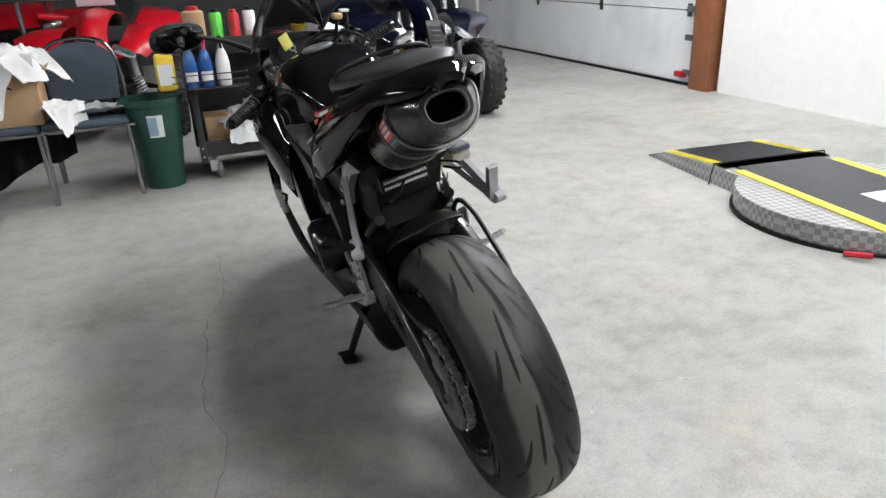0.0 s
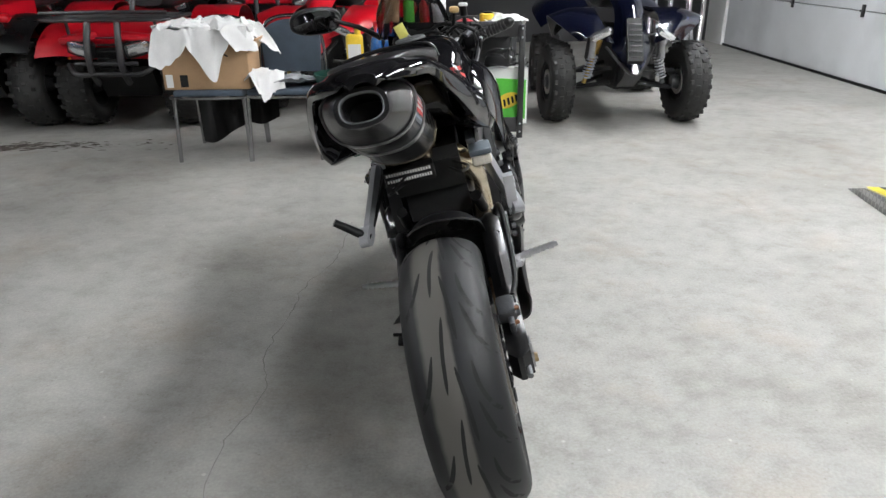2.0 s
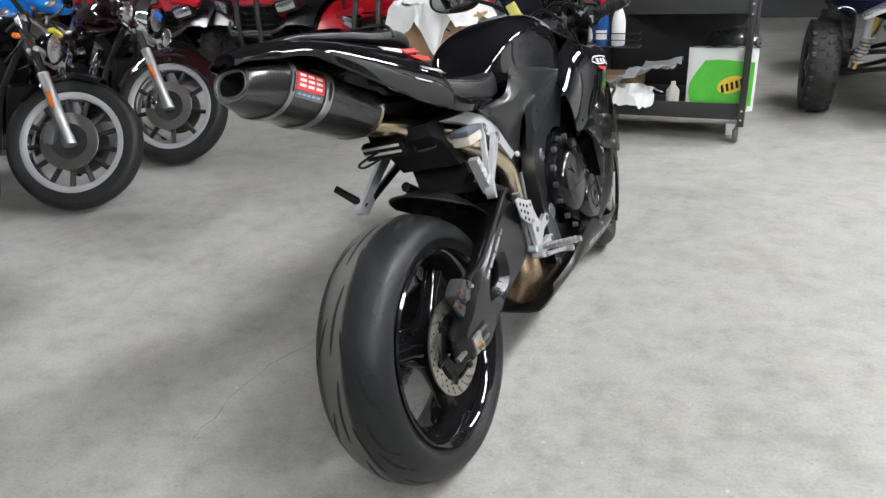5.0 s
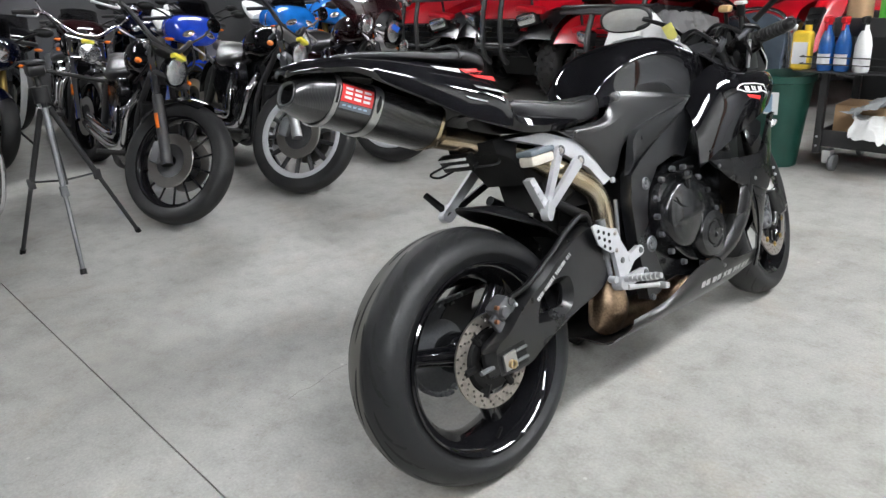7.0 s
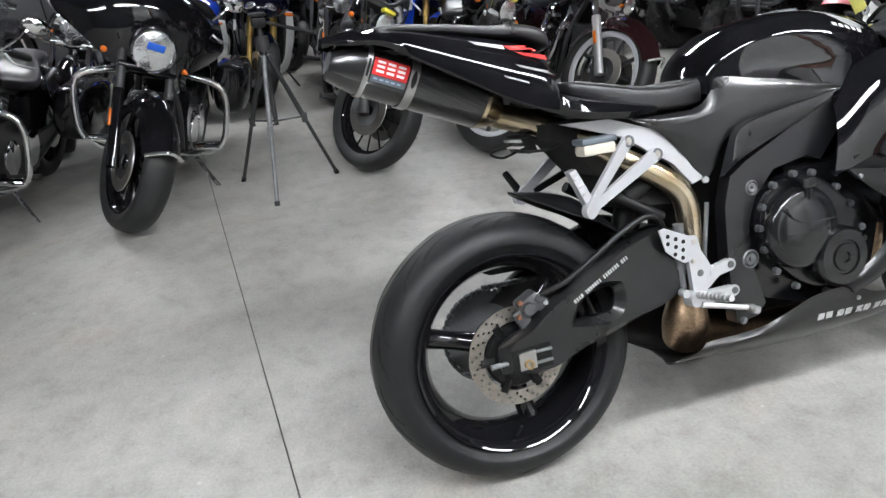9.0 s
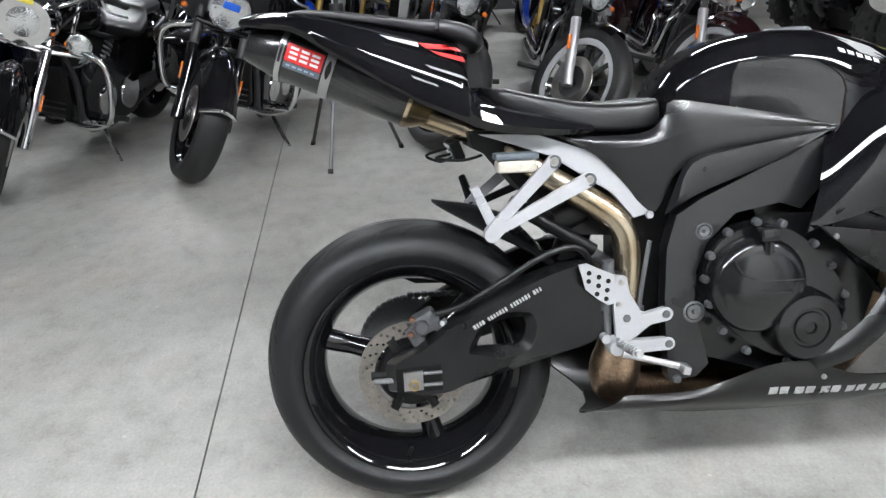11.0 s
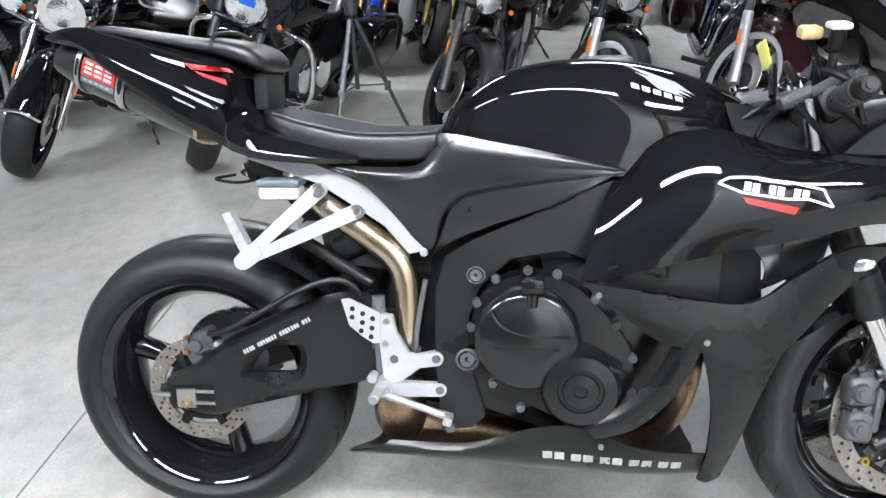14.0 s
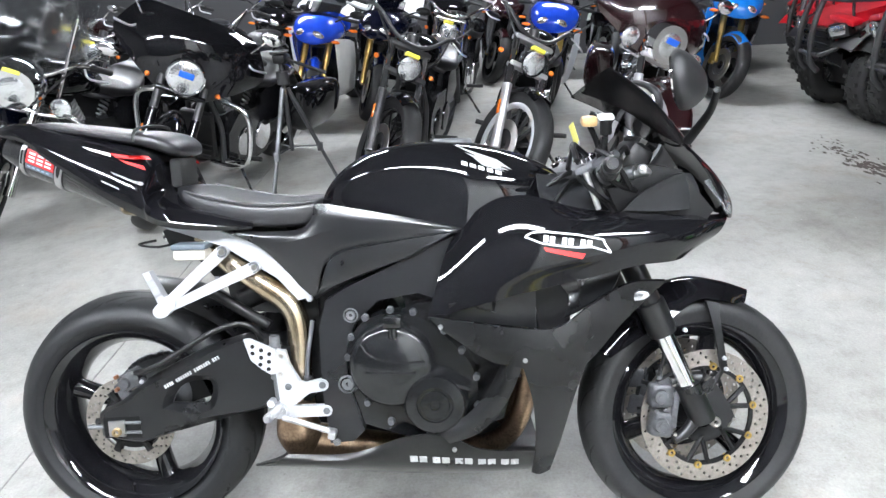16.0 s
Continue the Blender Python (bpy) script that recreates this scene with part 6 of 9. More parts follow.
for s in (1, -1):
    b0, b1 = Vector((s * 0.10, 1.118, 0.845)), Vector((s * 0.3176, 1.054, 0.870))
    if s < 0:
        # the left bar droops towards its end
        b1 = ST.inverted() @ Vector((-0.290, 0.995, 0.785))
    bm = B()
    rod(bm, b0, b1, 0.011, 14)
    tube(bm, [(s * 0.098, 1.14, 0.84), (s * 0.10, 1.118, 0.845)], 0.03, 14, 1)
    hb = part("clip_on_bar", bm, "satin", bike, "black clip-on handlebar", m=ST)
    d = (b1 - b0).normalized()
    bm = B()
    u_, w_ = d.orthogonal().normalized(), d.cross(d.orthogonal().normalized())
    prof = [(0.108, 0.012), (0.108, 0.025), (0.114, 0.025), (0.116, 0.0175)]
    for k in range(9):
        prof += [(0.117 + 0.011 * k, 0.0175), (0.119 + 0.011 * k, 0.0195), (0.125 + 0.011 * k, 0.0195), (0.127 + 0.011 * k, 0.0175)]
    prof += [(0.217, 0.019), (0.219, 0.010)]
    rings(bm, [[b0 + d * a + (u_ * math.cos(math.pi * j / 9) + w_ * math.sin(math.pi * j / 9)) * r for j in range(18)] for a, r in prof])
    part("grip", bm, "grip", hb, m=ST)
    bm = B()
    rod(bm, b1 - d * 0.012, b1 + d * 0.004, 0.0175, 18)
    rod(bm, b1 + d * 0.004, b1 + d * 0.016, 0.0175, 18, 0.011)
    rod(bm, b1 + d * 0.016, b1 + d * 0.019, 0.007, 8)
    part("bar_end", bm, "satin", hb, m=ST)
    bm = B()
    box(bm, b0 + d * 0.085, (0.04, 0.045, 0.05), 0.010, (24, 0, -18 * s))
    part("switch_gear", bm, "matte", hb, m=ST)
    bm = B()
    rod(bm, b0 + d * 0.04 + Vector((0, 0.03, 0.004)), b0 + d * 0.06 + Vector((0, 0.06, 0.004)), 0.014, 12)
    part("master_cylinder", bm, "grey", hb, m=ST)
    l0 = b0 + d * 0.05 + Vector((0, 0.055, 0.002))
    bm = tube(B(), [l0, l0 + d * 0.05 + Vector((0, 0.025, -0.004)), l0 + d * 0.12 + Vector((0, 0.02, -0.010)), l0 + d * 0.17 + Vector((0, 0.005, -0.012))], [0.008, 0.008, 0.007, 0.0075], 10, 5)
    ball(bm, l0 + d * 0.175 + Vector((0, 0.004, -0.012)), (0.010, 0.010, 0.010), 12, 8)
    part("lever", bm, "alu", hb, "bare aluminium lever", m=ST)
    # mirrors on their stalks
    mx = pose(s * 0.338, 1.225 if s > 0 else 1.300, 1.040, 6 if s > 0 else 18, s * -8, -19 if s > 0 else 22)
    t = shell(smooth_sections([(-0.008, 0, 0, 0.090, 0.046), (0.0, 0, 0, 0.095, 0.050), (0.014, 0, -0.002, 0.086, 0.046), (0.030, 0, -0.005, 0.060, 0.034), (0.042, 0, -0.009, 0.030, 0.018), (0.045, 0, -0.010, 0.008, 0.006)], 3), 28, 2.5)
    bmesh.ops.transform(t, matrix=mx, verts=t.verts)
    mir = part("mirror", t, "mirrorback", bike, "black wing mirror")
    t = shell([(-0.0085, 0, 0, 0.085, 0.041), (-0.0115, 0, 0, 0.084, 0.040)], 28, 2.5)
    bmesh.ops.transform(t, matrix=mx, verts=t.verts)
    part("mirror_glass", t, "mirror", mir)
    bm = tube(B(), [(s * 0.275, 1.31, 1.025), (s * 0.20, 1.32, 0.985), (s * 0.125, 1.30, 0.93)], [0.007, 0.008, 0.011], 10)
    part("mirror_stalk", bm, "matte", mir)
bm = B()
box(bm, (0.148, 1.092, 0.978), (0.032, 0.034, 0.020), 0.007, (0, 13, 0))
fr_ = part("fluid_pot", bm, "amberpot", bike, "amber front brake fluid pot with white cap")
bm = tube(B(), [(0.10, 1.12, 0.865), (0.13, 1.115, 0.92), (0.147, 1.092, 0.972)], 0.006, 8)
part("pot_bracket", bm, "matte", fr_)
bm = B()
rod(bm, (0.176, 1.122, 0.950), (0.180, 1.121, 0.980), 0.012, 16)
fr2 = part("second_pot", bm, "matte", bike, "small grey fluid pot")
bm = B()
box(bm, (0.181, 1.121, 0.985), (0.030, 0.032, 0.010), 0.004, (0, 13, 0))
part("cap", bm, "white", fr2)
bm = tube(B(), [(0.14, 1.105, 0.87), (0.17, 1.115, 0.90), (0.176, 1.12, 0.945)], 0.007, 8)
part("pot_bracket", bm, "matte", fr2)
# cables
for pts in (((0.14, 1.10, 0.84), (0.15, 1.10, 0.78), (0.12, 1.06, 0.74)), ((0.18, 1.09, 0.84), (0.16, 1.14, 0.79), (0.09, 1.16, 0.74)), ((0.09, 1.12, 0.86), (0.05, 1.17, 0.87), (-0.02, 1.20, 0.84)), ((-0.15, 1.09, 0.84), (-0.15, 1.13, 0.78), (-0.10, 1.14, 0.72)), ((0.16, 1.02, 0.815), (0.135, 1.05, 0.85), (0.09, 1.10, 0.86)), ((0.13, 1.0, 0.84), (0.12, 1.05, 0.87), (0.06, 1.10, 0.87)), ((0.21, 1.06, 0.87), (0.20, 1.10, 0.83), (0.15, 1.14, 0.80)), ((-0.21, 1.10, 0.86), (-0.17, 1.14, 0.82), (-0.10, 1.16, 0.79))):
    part("cable", tube(B(), pts, 0.0055, 8, 6), "matte", bike)
bm = B()
rod(bm, (0.185, 1.105, 0.80), (0.215, 1.075, 0.875), 0.006, 10)
part("silver_cable_end", bm, "alu", bike)
bm = B()
prism(bm, [(0.94, 0.76), (0.92, 0.84), (1.02, 0.87), (1.12, 0.82), (1.16, 0.72), (1.05, 0.66)], -0.10, 0.10, 0.02)
part("steering_head", bm, "matte", bike)
bm = B()
prism(bm, [(1.00, 0.38), (0.97, 0.62), (1.0, 0.66), (1.04, 0.63), (1.06, 0.42)], -0.17, 0.17, 0.008)
part("radiator", bm, "matte", bike)
bm = B()
prism(bm, [(1.05, 0.73), (1.10, 0.850), (1.20, 0.885), (1.29, 0.870), (1.36, 0.78), (1.30, 0.70), (1.15, 0.68)], -0.115, 0.115, 0.02)
part("inner_dash", bm, "matte", bike)
for s in (1, -1):
    bm = lathe(B(), [(0.0, 0.0), (0.0, 0.024), (0.012, 0.024), (0.015, 0.018), (0.015, 0.009), (0.024, 0.008), (0.025, 0.0)], 20, "z")
    bmesh.ops.transform(bm, matrix=Matrix.Translation(topc + Vector((s * 0.098, 0, 0.012))) @ Matrix.Rotation(radians(24), 4, "X"), verts=bm.verts)
    part("fork_cap", bm, "chrome", yoke, m=ST)
for pts in (((0.10, 1.10, 0.90), (0.15, 1.06, 0.93), (0.20, 1.06, 0.90)), ((0.02, 1.15, 0.90), (0.09, 1.13, 0.94), (0.17, 1.11, 0.91)), ((0.19, 1.10, 0.92), (0.22, 1.13, 0.90), (0.18, 1.17, 0.84)), ((0.06, 1.19, 0.90), (0.12, 1.17, 0.92), (0.15, 1.14, 0.89)), ((0.23, 1.10, 0.88), (0.21, 1.14, 0.85), (0.14, 1.19, 0.83)), ((-0.02, 1.10, 0.90), (0.06, 1.07, 0.93), (0.13, 1.05, 0.88))):
    part("hose", tube(B(), pts, 0.006, 8, 6), "matte", bike)
bm = B()
rod(bm, (0.165, 1.105, 0.885), (0.195, 1.13, 0.905), 0.013, 12)
rod(bm, (0.195, 1.13, 0.905), (0.205, 1.138, 0.912), 0.009, 10)
part("brake_master", bm, "caliper", bike)
# hanging key tag
bm = B()
box(bm, (-0.037, 1.085, 0.952), (0.034, 0.002, 0.050), 0.0008, (12, -16, 10))
tag_ = part("key_tag", bm, "tagm", bike, "pale yellow paper key tag")
bm = B()
rod(bm, (-0.004, 1.10, 0.888), (-0.018, 1.095, 0.918), 0.003, 8)
lathe(bm, [(-0.0015, 0.006), (-0.0015, 0.011), (0.0015, 0.011), (0.0015, 0.006)], 18, "y", (-0.021, 1.093, 0.927), closed=True)
part("key", bm, "alu", tag_)

# ---- parked machines ----


def spoked(R, W, rim, spokes, tyre_mat, rim_mat, spoke_mat, parent, name, m, knob=0, disc=0.0, disc_x=0.07, hub=0.05, lip=None):
    """A wheel with its tyre, rim, spokes and disc under a thing."""
    bm = lathe(B(), [(-W * 0.36, rim + 0.012), (-W * 0.36, rim - 0.004), (-W * 0.2, rim - 0.018), (W * 0.2, rim - 0.018), (W * 0.36, rim - 0.004), (W * 0.36, rim + 0.012)], 40, closed=True)
    w = part(name, bm, rim_mat, parent)
    w.matrix_basis = m
    part("tyre", tyre_bm(R, W, rim + 0.004, 48), tyre_mat, w)
    if rim_mat == "chrome":
        for s in (1, -1):
            bm = lathe(B(), [(s * W * 0.40, rim + 0.012), (s * W * 0.42, rim + 0.006), (s * W * 0.41, rim - 0.008), (s * W * 0.36, rim - 0.022), (s * W * 0.30, rim - 0.024)], 48)
            part("rim_lip", bm, "silver", w, "wide polished rim lip")
    bm = lathe(B(), [(-W * 0.45, 0.012), (-W * 0.45, hub * 0.7), (-W * 0.2, hub), (W * 0.2, hub), (W * 0.45, hub * 0.7), (W * 0.45, 0.012)], 20, closed=True)
    for i in range(spokes):
        a = 2 * math.pi * i / spokes
        c, s = math.cos(a), math.sin(a)
        rod(bm, (W * 0.1, hub * 0.8 * c, hub * 0.8 * s), (W * 0.05, (rim - 0.015) * c, (rim - 0.015) * s), 0.013 if spokes < 14 else 0.006, 6)
    part("hub_and_spokes", bm, spoke_mat, w)
    if knob:
        bm = B()
        for i in range(knob):
            for k, (x, off) in enumerate(((-W * 0.36, 0), (-W * 0.12, 0.5), (W * 0.12, 0.0), (W * 0.36, 0.5))):
                a = 2 * math.pi * (i + off) / knob
                r = R - (0.017 if abs(x) > W * 0.3 else 0.005)
                box(bm, (x, r * math.cos(a), r * math.sin(a)), (W * 0.18, 0.030, 0.018), 0.003, (math.degrees(a) - 90, 0, 14 if k % 2 else -14), seg=1)
        tagged(part("tread", bm, tyre_mat, w, smooth=False), kind="stuff")
    if disc:
        for s in (1, -1):
            part("brake_disc", disc_bm(disc * 0.62, disc, s * disc_x, 0.003, n=36), "steel", w)
            part("disc_carrier", lathe(B(), [(s * disc_x * 0.8, hub * 0.5), (s * disc_x * 0.95, disc * 0.55), (s * disc_x, disc * 0.65)], 24), "blackmetal", w)
    return w


def lamp_round(parent, c, r, shell_mat, yaw=0, m=None, depth=1.0, name="headlamp"):
    """A round headlamp: bowl, chrome rim and lens, facing +y."""
    mm = (m or Matrix()) @ pose(*c, 0, 0, yaw)
    bm = lathe(B(), [(-r * 1.1 * depth, 0.0), (-r * 0.95 * depth, r * 0.45), (-r * 0.5 * depth, r * 0.86), (0, r)], 28, "y")
    h = part(name, bm, shell_mat, parent, m=mm)
    bm = lathe(B(), [(0, r), (r * 0.12, r * 1.04), (r * 0.2, r * 0.97), (r * 0.12, r * 0.9)], 28, "y")
    part("rim", bm, "chrome" if shell_mat != "gloss" else shell_mat, h, m=mm)
    bm = lathe(B(), [(r * 0.10, r * 0.93), (r * 0.2, r * 0.7), (r * 0.26, r * 0.35), (r * 0.28, 0.0)], 28, "y")
    part("lens", bm, "lens", h, m=mm)
    return h


def lathe_fins(bm, base, top, r, fins):
    """A finned cylinder as one turned piece."""
    base, top = Vector(base), Vector(top)
    d = (top - base).normalized()
    h = (top - base).length / fins
    u = d.orthogonal().normalized()
    w = d.cross(u)
    prof = []
    for i in range(fins):
        prof += [(h * i, r * 0.74), (h * (i + 0.35), r * 0.74), (h * (i + 0.40), r), (h * (i + 0.75), r), (h * (i + 0.80), r * 0.74)]
    rings(bm, [[base + d * a + (u * math.cos(math.pi * j / 9) + w * math.sin(math.pi * j / 9)) * q for j in range(18)] for a, q in prof])


def cruiser(m, label, paint="gloss", rim_mat="rim", spokes=9, fork="blackmetal", chrome_engine=False, fairing=False, nacelle=False, guard=False, bags=False, screen=False, steer=16, R=0.325, W=0.13, tag_on=True, apes=0.0, spots=False, seed=0):
    b = thing("cruiser_motorcycle", m, label, "motorcycle", "parked motorcycles")
    rk = radians(30)
    ax = Vector((0, -math.sin(rk), math.cos(rk)))
    st = Matrix.Translation((0, 0, R)) @ Matrix.Rotation(radians(steer), 4, ax) @ Matrix.Translation((0, 0, -R))
    spoked(R, W, R - 0.085, spokes, "rubber", rim_mat, "rim" if rim_mat != "chrome" else "blackmetal", b, "front_wheel", st @ pose(0, 0, R), disc=0.14, disc_x=0.065)
    hw = 0.115
    for s in (1, -1):
        f0 = Vector((s * hw, 0.02, R))
        bm = B()
        rod(bm, f0 - ax * 0.03, f0 + ax * 0.34, 0.027, 14)
        rod(bm, f0 + ax * 0.02, f0 - ax * 0.03, 0.03, 12)
        leg = part("fork_leg", bm, fork, b, m=st)
        bm = B()
        rod(bm, f0 + ax * 0.34, f0 + ax * 0.64, 0.021, 14)
        part("fork_tube", bm, "chrome" if fork in ("chrome", "alu") or not fairing else "blackmetal", leg, m=st)
        bm = B()
        box(bm, f0 + ax * 0.2 + Vector((s * 0.03, 0, 0)), (0.008, 0.02, 0.08), 0.003, (30, 0, 0))
        part("reflector", bm, "orange", leg, m=st)
        bm = B()
        box(bm, Vector((s * 0.07, -0.09, R + 0.02)), (0.035, 0.06, 0.11), 0.012)
        part("front_caliper", bm, "chrome" if chrome_engine else "grey", b, m=st)
    # mudguard
    rows = []
    big = nacelle or fairing
    for s in (-1, -0.6, 0, 0.6, 1):
        rows.append([(s * W * 0.62, (R + 0.03 - 0.06 * s * s) * math.cos(radians(a)), R + (R + 0.03 - (0.10 if big else 0.05) * s * s) * math.sin(radians(a))) for a in ((165, 140, 110, 80, 50, 28) if big else (150, 125, 100, 75))])
    mg = part("front_mudguard", patch(B(), rows, 18, 12, 0.004), paint, b, m=st)
    if big:
        bm = B()
        tube(bm, [(-W * 0.6, R * 0.9, R + 0.13), (0, R * 1.03, R + 0.17), (W * 0.6, R * 0.9, R + 0.13)], 0.009, 8)
        part("mudguard_trim", bm, "chrome", mg, m=st)
    # yokes and bars
    t0 = Vector((0, 0.02, R)) + ax * 0.62
    bm = B()
    box(bm, t0, (0.27, 0.06, 0.03), 0.01, (30, 0, 0))
    part("upper_yoke", bm, fork, b, m=st)
    bm = B()
    box(bm, t0 - ax * 0.16, (0.27, 0.06, 0.03), 0.01, (30, 0, 0))
    part("lower_yoke", bm, fork, b, m=st)
    h = apes
    bm = tube(B(), [(-0.38, t0.y - 0.22, t0.z + 0.11 + h), (-0.26, t0.y - 0.10, t0.z + 0.14 + h), (-0.09, t0.y - 0.01, t0.z + 0.04), (0.09, t0.y - 0.01, t0.z + 0.04), (0.26, t0.y - 0.10, t0.z + 0.14 + h), (0.38, t0.y - 0.22, t0.z + 0.11 + h)], 0.0125, 10, 6)
    hb = part("handlebar", bm, "chrome" if chrome_engine else "blackmetal", b, m=st)
    for s in (1, -1):
        bm = B()
        rod(bm, (s * 0.30, t0.y - 0.14, t0.z + 0.132 + h), (s * 0.41, t0.y - 0.25, t0.z + 0.105 + h), 0.019, 12)
        part("grip", bm, "grip", hb, m=st)
        bm = tube(B(), [(s * 0.27, t0.y - 0.10, t0.z + 0.14 + h), (s * 0.32, t0.y - 0.07, t0.z + 0.21 + h), (s * 0.36, t0.y - 0.08, t0.z + 0.27 + h)], 0.006, 8)
        part("mirror_stalk", bm, "chrome" if chrome_engine else "blackmetal", hb, m=st)
        bm = ball(B(), (s * 0.38, t0.y - 0.08, t0.z + 0.29 + h), (0.06, 0.015, 0.04), 16, 10)
        part("mirror", bm, "chrome" if chrome_engine else "gloss", hb, m=st)
        bm = ball(B(), (s * 0.19, t0.y + 0.03, t0.z - 0.10), (0.015, 0.020, 0.015), 14, 10)
        part("turn_signal", bm, "orange", b, "amber turn signal", m=st)
        bm = tube(B(), [(s * 0.29, t0.y - 0.1, t0.z + 0.125 + h), (s * 0.33, t0.y - 0.04, t0.z + 0.10 + h), (s * 0.42, t0.y - 0.12, t0.z + 0.085 + h)], 0.006, 8)
        part("lever", bm, "alu", hb, m=st)
        bm = tube(B(), [(s * 0.25, t0.y - 0.08, t0.z + 0.13 + h), (s * 0.15, t0.y + 0.06, t0.z - 0.02), (s * 0.06, t0.y - 0.08, t0.z - 0.2)], 0.006, 8)
        part("cable", bm, "matte", hb, m=st)
    # lamp
    lr = 0.10 if big else 0.078
    lc = (0, t0.y + 0.10, t0.z - 0.085 + (0.05 if big else 0.0))
    lamp = lamp_round(b, lc, lr, "chrome" if chrome_engine or nacelle else "gloss", 0, st)
    if fairing:
        bm = B()
        box(bm, (0.0, lc[1] + 0.030, lc[2] + 0.022), (0.08, 0.006, 0.036), 0.002, (-14, 0, 0))
        part("blue_strip", bm, "screen", lamp, "blue protective sticker", m=st)
    if tag_on:
        bm = B()
        box(bm, (0.02, lc[1] + 0.01, lc[2] + lr * 0.95), (0.085, 0.035, 0.022), 0.005, (25, 0, 0))
        part("yellow_cover", bm, "yellow", lamp, "yellow sale tag over the lamp", m=st)
    if nacelle:
        bm = shell(smooth_sections([(lc[1] + 0.02, 0, lc[2], 0.11, 0.11), (lc[1] - 0.06, 0, lc[2] + 0.01, 0.15, 0.12), (lc[1] - 0.16, 0, lc[2] + 0.03, 0.13, 0.10), (lc[1] - 0.22, 0, lc[2] + 0.05, 0.08, 0.05)], 4), 24, 2.2)
        part("lamp_nacelle", bm, "chrome", b, m=st)
        if spots:
            for s in (1, -1):
                lamp_round(b, (s * 0.24, lc[1] - 0.03, lc[2] - 0.04), 0.055, "chrome", 0, st, name="spot_lamp")
            bm = tube(B(), [(-0.26, lc[1] - 0.06, lc[2] - 0.10), (0, lc[1] - 0.03, lc[2] - 0.13), (0.26, lc[1] - 0.06, lc[2] - 0.10)], 0.012, 8)
            part("lamp_bar", bm, "chrome", b, m=st)
    if fairing:
        fy = lc[1] - 0.085
        secs = [[(-0.46, fy - 0.15, lc[2] + 0.02), (-0.30, fy - 0.02, lc[2] - 0.06), (-0.15, fy + 0.03, lc[2] - 0.13), (0, fy + 0.05, lc[2] - 0.15), (0.15, fy + 0.03, lc[2] - 0.13), (0.30, fy - 0.02, lc[2] - 0.06), (0.46, fy - 0.15, lc[2] + 0.02)],
                [(-0.50, fy - 0.17, lc[2] + 0.10), (-0.32, fy - 0.01, lc[2] + 0.08), (-0.16, fy + 0.06, lc[2] + 0.08), (0, fy + 0.07, lc[2] + 0.13), (0.16, fy + 0.06, lc[2] + 0.08), (0.32, fy - 0.01, lc[2] + 0.08), (0.50, fy - 0.17, lc[2] + 0.10)],
                [(-0.42, fy - 0.18, lc[2] + 0.24), (-0.28, fy - 0.06, lc[2] + 0.25), (-0.14, fy + 0.0, lc[2] + 0.26), (0, fy + 0.01, lc[2] + 0.27), (0.14, fy + 0.0, lc[2] + 0.26), (0.28, fy - 0.06, lc[2] + 0.25), (0.42, fy - 0.18, lc[2] + 0.24)],
                [(-0.34, fy - 0.20, lc[2] + 0.30), (-0.20, fy - 0.16, lc[2] + 0.315), (-0.10, fy - 0.12, lc[2] + 0.325), (0, fy - 0.11, lc[2] + 0.33), (0.10, fy - 0.12, lc[2] + 0.325), (0.20, fy - 0.16, lc[2] + 0.315), (0.34, fy - 0.20, lc[2] + 0.30)]]
        secs = [[(x * 0.84, fy + (y - fy) * 0.9, lc[2] + (z - lc[2]) * 0.92) for x, y, z in r] for r in secs]
        part("batwing_fairing", patch(B(), secs, 30, 20, 0.006), paint, b, "glossy batwing fairing", m=st)
    if screen:
        rows = [[(x, lc[1] - 0.10 - 0.12 * (x / 0.28) ** 2 - 0.10 * k, lc[2] + 0.10 + 0.42 * k) for x in (-0.28, -0.14, 0, 0.14, 0.28)] for k in (0, 0.5, 1)]
        ws = part("windshield", patch(B(), rows, 14, 8, 0.003), "clearg", b, "clear touring windshield", m=st)
        for s in (1, -1):
            bm = tube(B(), [(s * 0.2, lc[1] - 0.12, lc[2] - 0.02), (s * 0.2, lc[1] - 0.17, lc[2] + 0.2), (s * 0.2, lc[1] - 0.22, lc[2] + 0.42)], 0.010, 8)
            part("screen_stay", bm, "chrome", ws, m=st)
    # body
    yb = -0.62
    bm = shell(smooth_sections([(-0.42, 0, 0.80, 0.05, 0.05), (-0.50, 0, 0.81, 0.115, 0.095), (-0.62, 0, 0.805, 0.135, 0.11), (-0.76, 0, 0.78, 0.12, 0.10), (-0.90, 0, 0.745, 0.075, 0.065), (-0.96, 0, 0.73, 0.04, 0.04)], 4), 24, 2.3)
    tk = part("fuel_tank", bm, paint, b)
    bm = lathe(B(), [(0.0, 0.035), (0.012, 0.036), (0.016, 0.025), (0.016, 0.0)], 20, "z", (0.05, -0.58, 0.90))
    part("filler_cap", bm, "chrome", tk)
    bm = shell(smooth_sections([(-0.86, 0, 0.71, 0.09, 0.04), (-0.98, 0, 0.685, 0.15, 0.05), (-1.12, 0, 0.67, 0.17, 0.05), (-1.24, 0, 0.70, 0.15, 0.06), (-1.30, 0, 0.745, 0.12, 0.045), (-1.50, 0, 0.755, 0.10, 0.04), (-1.62, 0, 0.745, 0.06, 0.03)], 4), 22, 2.6)
    part("seat", bm, "seat", b)
    spoked(0.32, 0.15, 0.22, spokes, "rubber", rim_mat, "rim", b, "rear_wheel", pose(0, -1.58, 0.32), disc=0.13, disc_x=0.08)
